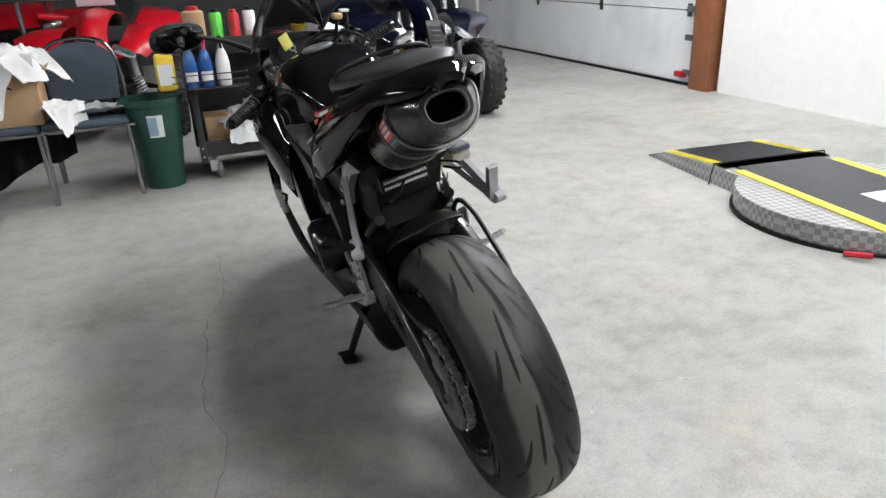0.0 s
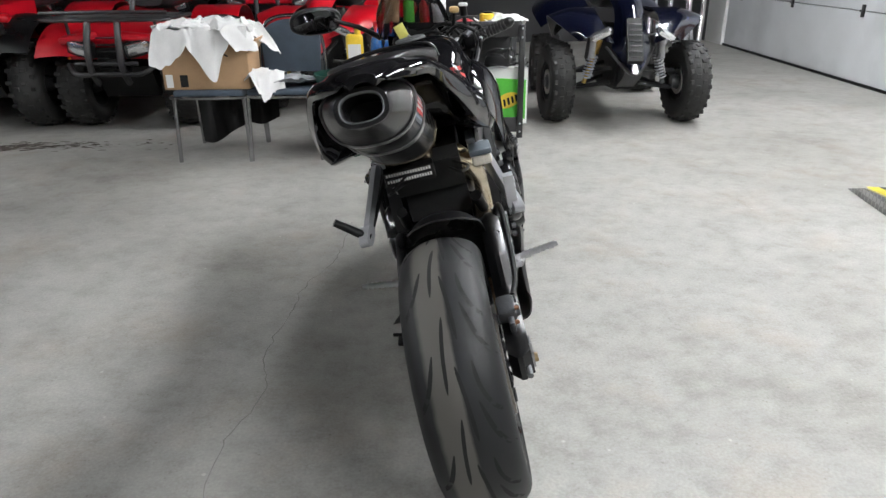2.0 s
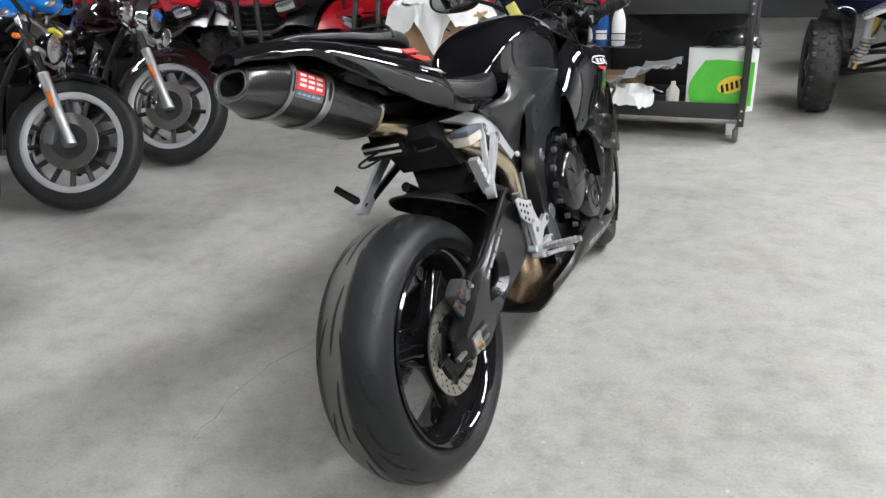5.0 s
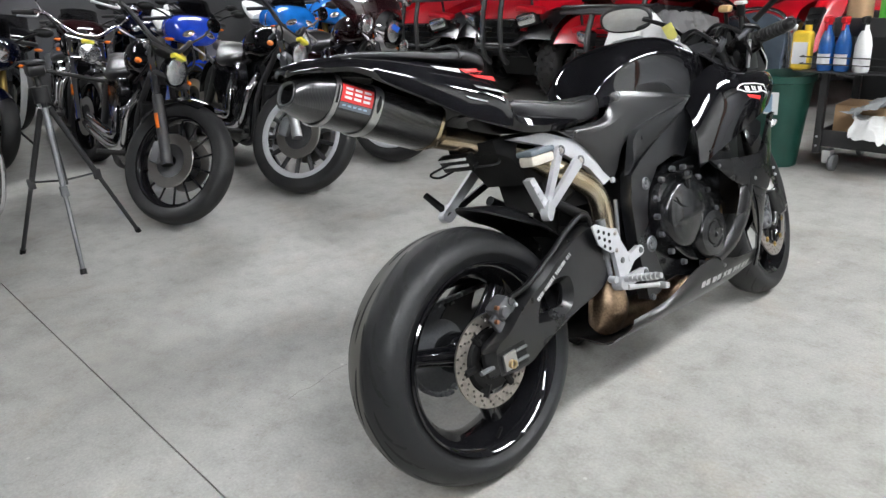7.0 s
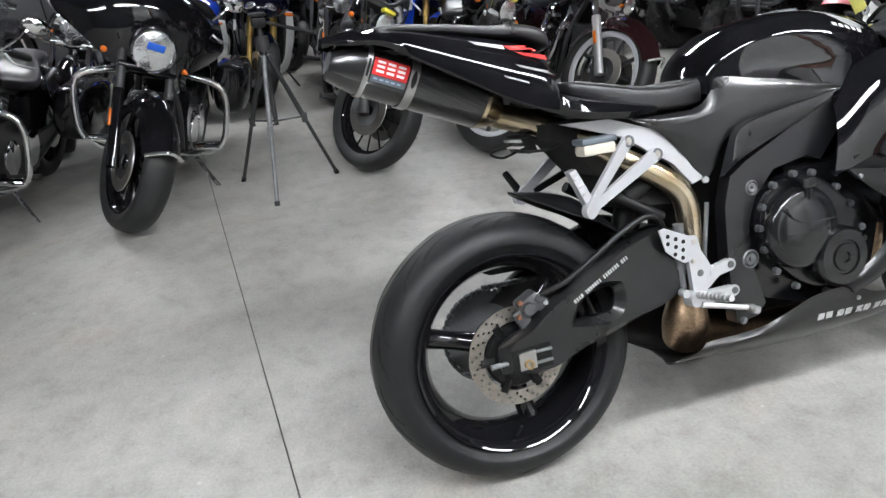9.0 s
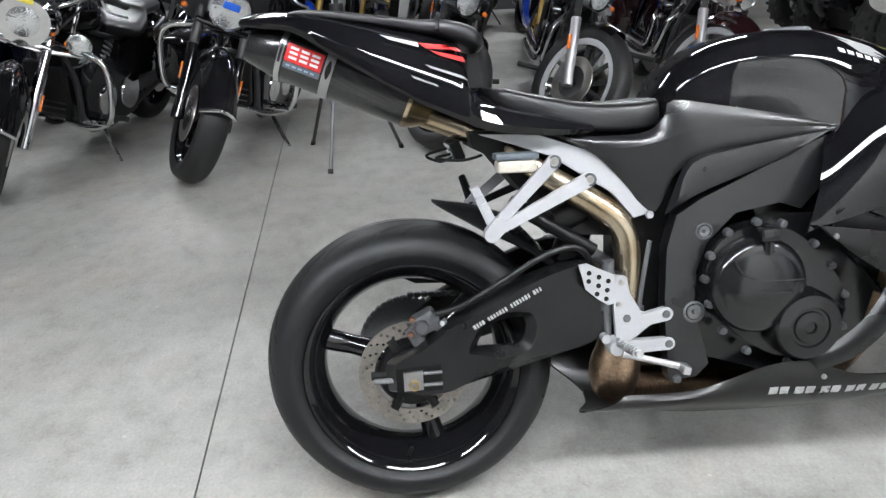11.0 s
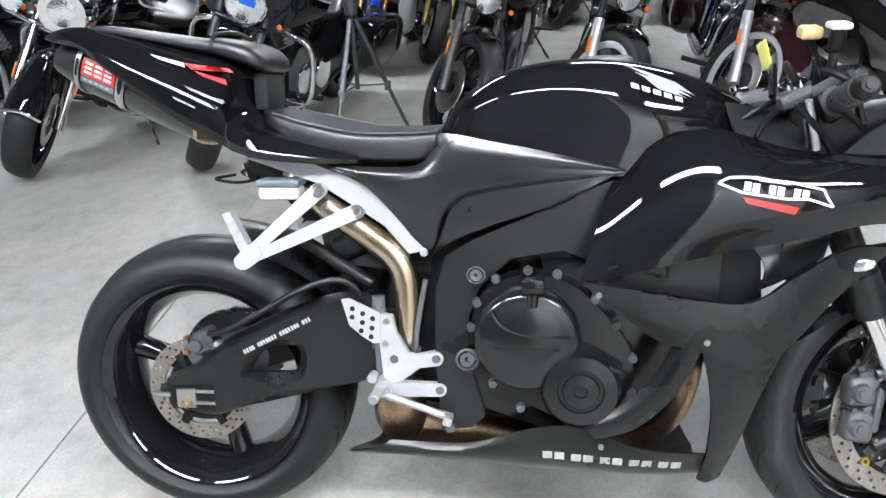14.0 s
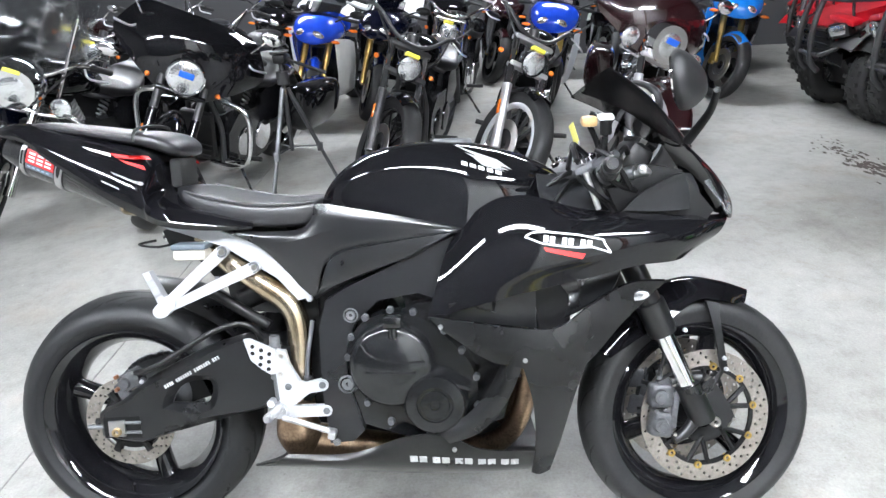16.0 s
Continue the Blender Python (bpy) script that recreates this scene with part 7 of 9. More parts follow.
    rows = [[(s * 0.10, -1.58 + (0.36 - 0.05 * s * s) * math.cos(radians(a)), 0.34 + (0.36 - 0.06 * s * s) * math.sin(radians(a))) for a in (30, 60, 90, 120, 150, 170)] for s in (-1, -0.6, 0, 0.6, 1)]
    part("rear_mudguard", patch(B(), rows, 18, 12, 0.004), paint, b)
    em = "chrome" if chrome_engine else "engine"
    bm = B()
    prism(bm, [(-0.56, 0.24), (-0.54, 0.44), (-0.66, 0.54), (-0.98, 0.54), (-1.14, 0.44), (-1.12, 0.20), (-0.80, 0.17)], -0.14, 0.14, 0.03)
    eng = part("engine", bm, "engine", b)
    bm = B()
    lathe_fins(bm, (0, -0.76, 0.44), (0, -0.62, 0.66), 0.075, 9)
    part("front_cylinder", bm, "engine" if not chrome_engine else "alu", eng)
    bm = B()
    lathe_fins(bm, (0, -0.84, 0.44), (0, -0.98, 0.66), 0.075, 9)
    part("rear_cylinder", bm, "engine" if not chrome_engine else "alu", eng)
    bm = B()
    prism(bm, [(-0.48, 0.66), (-0.60, 0.74), (-0.92, 0.70), (-1.00, 0.58), (-0.80, 0.52), (-0.58, 0.54)], -0.055, 0.055, 0.015)
    part("intake_housing", bm, "matte", eng)
    bm = B()
    box(bm, (0, -0.435, 0.44), (0.20, 0.05, 0.30), 0.012, (-14, 0, 0))
    rad = part("oil_cooler", bm, "matte", b)
    for k in range(9):
        bm = B()
        box(bm, (0, -0.406 - 0.008 * k, 0.325 + 0.029 * k), (0.18, 0.012, 0.007), 0.002)
        part("cooling_fin", bm, "blackmetal", rad)
    for q in (1, -1):
        bm = B()
        prism(bm, [(-0.98, 0.42), (-0.96, 0.62), (-1.10, 0.665), (-1.32, 0.66), (-1.36, 0.52), (-1.20, 0.40)], q * 0.125 - 0.02, q * 0.125 + 0.02, 0.014)
        part("side_panel", bm, paint, b)
        bm = B()
        prism(bm, [(-1.04, 0.37), (-1.56, 0.36), (-1.64, 0.335), (-1.62, 0.29), (-1.50, 0.28), (-1.04, 0.29)], q * 0.105 - 0.015, q * 0.105 + 0.015, 0.01)
        part("swing_arm", bm, "blackmetal", b)
    bm = B()
    box(bm, (0, -1.12, 0.54), (0.20, 0.26, 0.24), 0.02)
    part("battery_box", bm, "matte", b)
    bm = lathe(B(), [(0.10, 0.0), (0.155, 0.03), (0.16, 0.07), (0.15, 0.085), (0.10, 0.088)], 28)
    bmesh.ops.transform(bm, matrix=Matrix.Translation((0, -0.79, 0.60)), verts=bm.verts)
    part("air_cleaner", bm, em, eng)
    for s in (1, -1):
        t = lathe(B(), [(s * 0.11, 0.10), (s * 0.145, 0.095), (s * 0.155, 0.07), (s * 0.157, 0.0)], 28)
        bmesh.ops.transform(t, matrix=Matrix.Translation((0, -0.76, 0.34)), verts=t.verts)
        part("side_cover", t, em, eng)
    bm = lathe(B(), [(-0.157, 0.0), (-0.15, 0.10), (-0.12, 0.11)], 28)
    bmesh.ops.transform(bm, matrix=Matrix.Translation((0, -1.02, 0.33)), verts=bm.verts)
    part("primary_cover", bm, em, eng)
    for k in (0, 1):
        bm = tube(B(), [(0.06, -0.60 - 0.40 * k, 0.62), (0.14, -0.56 - 0.36 * k, 0.52), (0.16, -0.66 - 0.25 * k, 0.33 + 0.04 * k), (0.17, -0.95, 0.26 + 0.07 * k), (0.18, -1.4, 0.25 + 0.07 * k), (0.19, -1.78, 0.26 + 0.07 * k)], [0.022, 0.022, 0.024, 0.03, 0.036, 0.036], 12, 5)
        part("exhaust_pipe", bm, "chrome" if chrome_engine or seed % 2 else "blackmetal", b)
    for s in (1, -1):
        bm = tube(B(), [(s * 0.03, -0.34, 0.80), (s * 0.10, -0.50, 0.50), (s * 0.11, -0.58, 0.22), (s * 0.11, -0.9, 0.18), (s * 0.12, -1.3, 0.26), (s * 0.11, -1.58, 0.32)], 0.017, 10, 5)
        part("frame_tube", bm, "blackmetal", b)
        bm = tube(B(), [(s * 0.04, -0.36, 0.88), (s * 0.08, -0.8, 0.68), (s * 0.11, -1.25, 0.62), (s * 0.12, -1.55, 0.68)], 0.015, 10, 5)
        part("frame_tube", bm, "blackmetal", b)
        bm = B()
        rod(bm, (s * 0.13, -1.28, 0.62), (s * 0.13, -1.52, 0.34), 0.028, 12)
        part("shock", bm, "chrome" if chrome_engine else "blackmetal", b)
        bm = B()
        rod(bm, (s * 0.15, -0.68, 0.26), (s * 0.30, -0.66, 0.28), 0.016, 10)
        part("footpeg", bm, "grip", b)
        if guard:
            bm = tube(B(), [(s * 0.04, -0.40, 0.70), (s * 0.22, -0.34, 0.69), (s * 0.34, -0.34, 0.64), (s * 0.36, -0.36, 0.48), (s * 0.33, -0.38, 0.34), (s * 0.20, -0.42, 0.28), (s * 0.06, -0.48, 0.27)], 0.016, 12, 6)
            part("engine_guard", bm, "chrome", b, "chrome tubular engine guard")
            bm = B()
            box(bm, (s * 0.27, -0.40, 0.33), (0.13, 0.08, 0.02), 0.008)
            part("highway_peg", bm, "chrome", b)
        if bags:
            bm = shell(smooth_sections([(-1.22, s * 0.27, 0.50, 0.06, 0.12), (-1.30, s * 0.28, 0.48, 0.10, 0.16), (-1.65, s * 0.28, 0.47, 0.11, 0.17), (-1.92, s * 0.27, 0.46, 0.09, 0.14), (-1.98, s * 0.26, 0.46, 0.05, 0.09)], 3), 20, 3.2)
            part("saddlebag", bm, paint, b)
    bm = tube(B(), [(-0.12, -0.70, 0.24), (-0.26, -0.60, 0.10), (-0.36, -0.54, 0.01)], 0.011, 8)
    part("side_stand", bm, "chrome", b)
    bm = B()
    rod(bm, (0, -0.30, 0.70), (0, -0.40, 0.92), 0.035, 14)
    part("steering_neck", bm, "blackmetal", b)
    return b


def row_bike(m, label, paint, second, fork="gold", rim_mat="rim", steer=24):
    """A parked sport motorcycle with full fairing."""
    b = thing("sport_motorcycle", m, label, "motorcycle", "parked sport motorcycles")
    ax = Vector((0, -math.sin(radians(24)), math.cos(radians(24))))
    R = 0.30
    st = Matrix.Translation((0, 0, R)) @ Matrix.Rotation(radians(steer), 4, ax) @ Matrix.Translation((0, 0, -R))
    spoked(R, 0.12, 0.215, 3, "rubber", rim_mat, rim_mat, b, "front_wheel", st @ pose(0, 0, R), disc=0.15, disc_x=0.062)
    for s in (1, -1):
        f0 = Vector((s * 0.10, -0.02, R + 0.01))
        bm = B()
        rod(bm, f0, f0 + ax * 0.28, 0.022, 12)
        rod(bm, f0 + ax * 0.26, f0 + ax * 0.6, 0.029, 12)
        part("fork_leg", bm, fork, b, m=st)
        bm = B()
        box(bm, (s * 0.085, -0.11, R + 0.03), (0.035, 0.06, 0.10), 0.01)
        part("front_caliper", bm, "gold", b, m=st)
    rows = [[(s * 0.065, (0.32 - 0.05 * s * s) * math.cos(radians(a)), R + (0.32 - 0.06 * s * s) * math.sin(radians(a))) for a in (150, 120, 90, 55)] for s in (-1, -0.6, 0, 0.6, 1)]
    part("front_mudguard", patch(B(), rows, 14, 10, 0.004), paint, b, m=st)
    bm = shell(smooth_sections([(0.08, 0, 0.78, 0.03, 0.03), (0.04, 0, 0.80, 0.12, 0.08), (-0.06, 0, 0.83, 0.19, 0.12), (-0.2, 0, 0.84, 0.22, 0.13), (-0.34, 0, 0.82, 0.20, 0.12)], 4), 24, 2.4)
    nose = part("nose_fairing", bm, paint, b)
    for s in (1, -1):
        bm = ball(B(), (s * 0.075, 0.035, 0.81), (0.06, 0.035, 0.035), 16, 10, (0, s * 18, s * -20))
        part("headlamp", bm, "lens", nose)
        rows = [[(s * 0.20, -0.05, 0.78), (s * 0.24, -0.3, 0.76), (s * 0.22, -0.55, 0.70)], [(s * 0.20, -0.14, 0.60), (s * 0.25, -0.35, 0.55), (s * 0.23, -0.60, 0.50)], [(s * 0.17, -0.30, 0.34), (s * 0.2, -0.5, 0.26), (s * 0.19, -0.72, 0.24)], [(s * 0.05, -0.33, 0.22), (s * 0.06, -0.5, 0.16), (s * 0.06, -0.8, 0.17)]]
        part("side_fairing", patch(B(), rows, 14, 14, 0.005), paint if s > 0 else second, b)
        rows = [[(s * 0.215, -0.14, 0.68), (s * 0.250, -0.32, 0.66), (s * 0.238, -0.54, 0.62)], [(s * 0.215, -0.16, 0.60), (s * 0.256, -0.35, 0.57), (s * 0.238, -0.57, 0.56)]]
        part("side_flash", patch(B(), rows, 10, 4, 0.003), second, b)
        bm = tube(B(), [(s * 0.18, -0.1, 0.92), (s * 0.27, -0.08, 0.97), (s * 0.33, -0.1, 0.99)], 0.008, 8)
        part("mirror_stalk", bm, "matte", b)
        bm = ball(B(), (s * 0.37, -0.11, 1.0), (0.07, 0.02, 0.035), 14, 8)
        part("mirror", bm, "matte", b)
        bm = B()
        rod(bm, (s * 0.12, -0.33, 0.93), (s * 0.34, -0.42, 0.90), 0.017, 10)
        part("grip", bm, "grip", b)
        bm = ball(B(), (s * 0.22, -0.02, 0.76), (0.04, 0.02, 0.015), 10, 8)
        part("turn_signal", bm, "orange", b)
    rows = [[(0.17 * math.sin(a), -0.02 - 0.16 * (1 - math.cos(a)) - 0.16 * k, 0.90 + 0.16 * k - 0.03 * (1 - math.cos(a))) for a in (-1.3, -0.7, 0, 0.7, 1.3)] for k in (0, 0.5, 1)]
    part("windscreen", patch(B(), rows, 12, 6, 0.003), "smoke", b)
    bm = shell(smooth_sections([(-0.40, 0, 0.84, 0.08, 0.06), (-0.50, 0, 0.86, 0.14, 0.09), (-0.64, 0, 0.84, 0.15, 0.09), (-0.80, 0, 0.78, 0.08, 0.05)], 4), 22, 2.5)
    part("fuel_tank", bm, paint, b)
    bm = shell(smooth_sections([(-0.78, 0, 0.79, 0.08, 0.03), (-0.92, 0, 0.79, 0.13, 0.03), (-1.08, 0, 0.83, 0.10, 0.03)], 3), 18, 3)
    part("seat", bm, "seat", b)
    bm = shell(smooth_sections([(-0.98, 0, 0.82, 0.10, 0.06), (-1.15, 0, 0.90, 0.12, 0.06), (-1.4, 0, 0.97, 0.08, 0.04), (-1.5, 0, 0.99, 0.03, 0.015)], 3), 18, 2.6)
    part("tail_cowl", bm, second, b)
    bm = B()
    prism(bm, [(-0.5, 0.3), (-0.45, 0.62), (-0.75, 0.72), (-0.95, 0.5), (-0.9, 0.3)], -0.16, 0.16, 0.03)
    part("engine", bm, "engine", b)
    spoked(0.31, 0.18, 0.22, 3, "rubber", rim_mat, rim_mat, b, "rear_wheel", pose(0, -1.38, 0.31))
    bm = B()
    prism(bm, [(-1.42, 0.28), (-1.42, 0.34), (-0.95, 0.5), (-0.9, 0.38)], -0.13, 0.13, 0.01)
    part("swing_arm", bm, "grey", b)
    bm = tube(B(), [(0.1, -0.9, 0.25), (0.17, -1.15, 0.33), (0.2, -1.42, 0.52)], [0.03, 0.05, 0.055], 14)
    part("exhaust_canister", bm, "grey", b)
    bm = tube(B(), [(-0.12, -0.85, 0.25), (-0.26, -0.82, 0.10), (-0.34, -0.80, 0.01)], 0.010, 8)
    part("side_stand", bm, "blackmetal", b)
    return b


def utility_quad(m, label, body="red", track=0.40, top=1.0, dark=False, R=0.31, lamp=0.33):
    q = thing("utility_quad", m, label, "quad bike", "parked quad bikes")
    for s in (1, -1):
        spoked(R, 0.23, 0.155, 6, "dustrub", "blackmetal", "blackmetal", q, "front_wheel", pose(s * track, 0, R), knob=22, hub=0.06)
        spoked(R, 0.27, 0.155, 6, "dustrub", "blackmetal", "blackmetal", q, "rear_wheel", pose(s * track, -1.25, R), knob=22, hub=0.06)
        # arched front wing
        rows = [[(s * (track + k), (R + 0.15) * math.cos(radians(a)), R + 0.04 + (R + 0.15) * math.sin(radians(a)) * (1.0 - 0.12 * abs(k) / 0.2)) for a in (150, 125, 100, 75, 50, 30)] for k in (-0.24, -0.05, 0.08, 0.15)]
        part("front_wing", patch(B(), rows, 16, 10, 0.006), body if not dark else "satin", q)
        rows = [[(s * (track + k), -1.25 + (R + 0.15) * math.cos(radians(a)), R + 0.04 + (R + 0.15) * math.sin(radians(a))) for a in (155, 125, 95, 65, 35)] for k in (-0.24, -0.05, 0.08, 0.16)]
        part("rear_wing", patch(B(), rows, 14, 10, 0.006), body, q)
        bm = B()
        box(bm, (s * lamp, 0.385, 0.69 * top), (0.17, 0.07, 0.085), 0.025, (-10, s * -12, s * -16))
        hl_ = part("headlamp", bm, "lens", q)
        bm = B()
        box(bm, (s * lamp, 0.37, 0.69 * top), (0.20, 0.07, 0.115), 0.02, (-10, s * -12, s * -16))
        part("lamp_surround", bm, "satin", hl_)
        bm = B()
        box(bm, (s * (lamp + 0.02), 0.36, 0.765 * top), (0.26, 0.09, 0.05), 0.02, (-10, s * 8, s * -14))
        part("brow_panel", bm, body, q)
        bm = tube(B(), [(s * 0.10, 0.08, 0.28), (s * 0.24, 0.03, 0.27), (s * (track - 0.08), 0, 0.28)], 0.016, 8)
        tube(bm, [(s * 0.10, 0.10, 0.42), (s * (track - 0.08), 0.0, 0.38)], 0.014, 8, 1)
        part("suspension_arm", bm, "blackmetal", q)
        bm = tube(B(), [(s * (0.30 - 0.10 * k / 60) + 0.028 * math.cos(k * 0.85), 0.10 + 0.028 * math.sin(k * 0.85), 0.32 + 0.28 * k / 60) for k in range(61)], 0.007, 6, 1)
        rod(bm, (s * 0.31, 0.10, 0.30), (s * 0.19, 0.10, 0.64), 0.018, 10)
        part("shock", bm, "matte", q)
        bm = ball(B(), (s * (track - 0.03), 0.26, 0.60 * top), (0.014, 0.012, 0.014), 10, 8)
        part("marker", bm, "orange", q)
    bm = B()
    prism(bm, [(0.36, 0.60 * top), (0.38, 0.70 * top), (0.26, 0.80 * top), (-0.10, 0.88 * top), (-0.40, 0.86 * top), (-0.40, 0.60), (0.05, 0.55)], -0.28, 0.28, 0.05, 3)
    part("hood", bm, body, q)
    bm = B()
    prism(bm, [(0.38, 0.45), (0.40, 0.68 * top), (0.30, 0.74 * top), (0.28, 0.40)], -(lamp - 0.10), lamp - 0.10, 0.02, 3)
    gr = part("front_grille", bm, "satin", q)
    bm = B()
    for k in range(5):
        box(bm, (0, 0.405, 0.48 + 0.045 * k), (2 * lamp - 0.24, 0.012, 0.012), 0.003)
    part("grille_bar", bm, "matte", gr)
    bm = tube(B(), [(-0.30, 0.36, 0.56 * top), (-0.22, 0.45, 0.50 * top), (-0.09, 0.47, 0.50 * top), (0.09, 0.47, 0.50 * top), (0.22, 0.45, 0.50 * top), (0.30, 0.36, 0.56 * top)], 0.017, 10, 5)
    tube(bm, [(-0.21, 0.465, 0.5), (0, 0.475, 0.5), (0.21, 0.465, 0.5)], 0.014, 10, 4)
    for s in (-0.07, 0.07):
        tube(bm, [(s * 1.5, 0.40, 0.36), (s * 1.5, 0.475, 0.46), (s * 1.5, 0.475, 0.70 * top), (s * 1.4, 0.42, 0.90 * top)], 0.022, 10, 4)
    part("bull_bar", bm, "blackmetal", q)
    bm = B()
    for y in (0.34, 0.20, 0.06, -0.08):
        tube(bm, [(-0.42, y, 0.90 * top), (0, y, 0.91 * top), (0.42, y, 0.90 * top)], 0.011, 8, 3)
    tube(bm, [(-0.42, -0.10, 0.90 * top), (-0.43, 0.30, 0.90 * top), (-0.34, 0.42, 0.90 * top), (0.34, 0.42, 0.90 * top), (0.43, 0.30, 0.90 * top), (0.42, -0.10, 0.90 * top)], 0.013, 8, 4)
    tube(bm, [(-0.42, 0.38, 0.95 * top), (0, 0.44, 0.96 * top), (0.42, 0.38, 0.95 * top)], 0.013, 8, 4)
    for x in (-0.3, 0.3):
        rod(bm, (x, 0.3, 0.9 * top), (x, 0.28, 0.76 * top), 0.011, 8)
    part("front_rack", bm, "blackmetal", q)
    bm = shell(smooth_sections([(-0.42, 0, 0.86, 0.12, 0.05), (-0.6, 0, 0.84, 0.16, 0.06), (-1.0, 0, 0.86, 0.17, 0.06), (-1.3, 0, 0.88, 0.15, 0.05)], 3), 18, 3)
    part("seat", bm, "seat", q)
    bm = tube(B(), [(-0.40, -0.34, 1.08), (-0.25, -0.26, 1.10), (-0.08, -0.22, 1.0), (0.08, -0.22, 1.0), (0.25, -0.26, 1.10), (0.40, -0.34, 1.08)], 0.012, 8, 5)
    rod(bm, (0, -0.22, 1.0), (0, -0.05, 0.7), 0.02, 10)
    part("handlebar", bm, "blackmetal", q)
    bm = B()
    prism(bm, [(0.1, 0.22), (0.25, 0.45), (-0.1, 0.62), (-1.1, 0.62), (-1.3, 0.3), (-0.6, 0.2)], -0.2, 0.2, 0.04)
    part("chassis", bm, "matte", q)
    bm = B()
    for y in (-0.95, -1.1, -1.25, -1.4, -1.55):
        tube(bm, [(-0.42, y, 0.92), (0, y, 0.93), (0.42, y, 0.92)], 0.011, 8, 3)
    part("rear_rack", bm, "blackmetal", q)
    return q


def sport_quad(m, label, body, track=0.46, R=0.265, plate=False, bare=False):
    q = thing("sport_quad", m, label, "quad bike", "parked sport quads")
    for s in (1, -1):
        spoked(R, 0.175, 0.135, 5, "dustrub", "blackmetal", "grey", q, "front_wheel", pose(s * track, 0, R, 0, 0, 8), knob=24, hub=0.05, disc=0.09, disc_x=0.06)
        spoked(0.25, 0.26, 0.12, 5, "dustrub", "blackmetal", "grey", q, "rear_wheel", pose(s * 0.42, -1.27, 0.25), knob=20, hub=0.05)
        for z0, z1 in ((0.24, 0.30), (0.36, 0.40)):
            bm = tube(B(), [(s * 0.10, 0.14, z1), (s * (track - 0.10), 0.0, z0)], 0.015, 8, 1)
            tube(bm, [(s * 0.10, -0.18, z1), (s * (track - 0.10), 0.0, z0)], 0.015, 8, 1)
            part("suspension_arm", bm, "blackmetal", q)
        a0, a1 = Vector((s * 0.28, 0.11, 0.29)), Vector((s * 0.185, 0.12, 0.63))
        d = a1 - a0
        bm = B()
        dn, u_ = d.normalized(), d.orthogonal().normalized()
        w_ = dn.cross(u_)
        tube(bm, [a0 + d * (0.12 + 0.48 * k / 70) + (u_ * math.cos(k * 0.72) + w_ * math.sin(k * 0.72)) * 0.032 for k in range(71)], 0.0058, 6, 1)
        sk = part("shock", bm, "silver", q, "silver coil shock absorber")
        bm = B()
        rod(bm, a0, a1, 0.016, 10)
        rod(bm, a0 + d * 0.62, a1, 0.030, 14)
        part("damper", bm, "gold" if s > 0 else "grey", sk)
        bm = B()
        rod(bm, a1 + Vector((s * 0.06, 0.03, -0.16)), a1 + Vector((s * 0.05, 0.03, -0.01)), 0.022, 12)
        part("reservoir", bm, "silver", sk)
        rows = [[(s * 0.13, 0.30, 0.66), (s * 0.20, 0.10, 0.80), (s * 0.20, -0.20, 0.86), (s * 0.16, -0.45, 0.84)], [(s * 0.28, 0.24, 0.70), (s * 0.36, 0.06, 0.82), (s * 0.38, -0.20, 0.86), (s * 0.34, -0.48, 0.74)], [(s * 0.34, 0.18, 0.66), (s * 0.50, 0.04, 0.78), (s * 0.54, -0.20, 0.80), (s * 0.46, -0.48, 0.62)]]
        part("front_wing", patch(B(), rows, 16, 10, 0.006), body, q, m=Matrix.Translation((0, 0.05, -0.07)))
        bm = B()
        box(bm, (s * 0.215, 0.255, 0.715), (0.16, 0.07, 0.055), 0.025, (-20, s * 26, s * -28))
        part("headlamp", bm, "lens", q, m=Matrix.Translation((0, 0.05, -0.07)))
        rows = [[(s * 0.14, -0.8, 0.76), (s * 0.16, -1.1, 0.84), (s * 0.14, -1.5, 0.86)], [(s * 0.34, -0.85, 0.70), (s * 0.42, -1.15, 0.80), (s * 0.38, -1.5, 0.82)], [(s * 0.50, -0.95, 0.58), (s * 0.56, -1.2, 0.70), (s * 0.50, -1.5, 0.76)]]
        part("rear_wing", patch(B(), rows, 12, 8, 0.006), body, q)
        bm = B()
        rod(bm, (s * (track - 0.10), 0, R), (s * (track - 0.03), 0, R), 0.05, 14)
        box(bm, (s * (track - 0.09), -0.05, R + 0.06), (0.04, 0.06, 0.05), 0.01)
        part("knuckle", bm, "grey", q)
    secs = [[(-0.13, 0.22, 0.62), (-0.10, 0.06, 0.84), (-0.12, -0.2, 0.94), (-0.14, -0.45, 0.92)], [(-0.06, 0.37, 0.53), (-0.05, 0.16, 0.86), (-0.06, -0.2, 0.97), (-0.07, -0.45, 0.95)], [(0, 0.41, 0.47), (0, 0.18, 0.87), (0, -0.2, 0.98), (0, -0.45, 0.96)]]
    secs = secs + [flip(r) for r in secs[-2::-1]]
    part("nose_cowl", patch(B(), secs, 20, 16, 0.006), body, q, m=Matrix.Translation((0, 0.05, -0.07)))
    bm = B()
    prism(bm, [(0.36, 0.52), (0.405, 0.56), (0.245, 0.82), (0.20, 0.78)], -0.05, 0.05, 0.01)
    gr = part("grille", bm, "matte", q, m=Matrix.Translation((0, 0.05, -0.07)))
    bm = B()
    for k in range(7):
        box(bm, (0, 0.400 - 0.0195 * k, 0.585 + 0.033 * k), (0.08, 0.010, 0.006), 0.002, (-60, 0, 0))
    part("grille_bar", bm, "satin", gr, m=Matrix.Translation((0, 0.05, -0.07)))
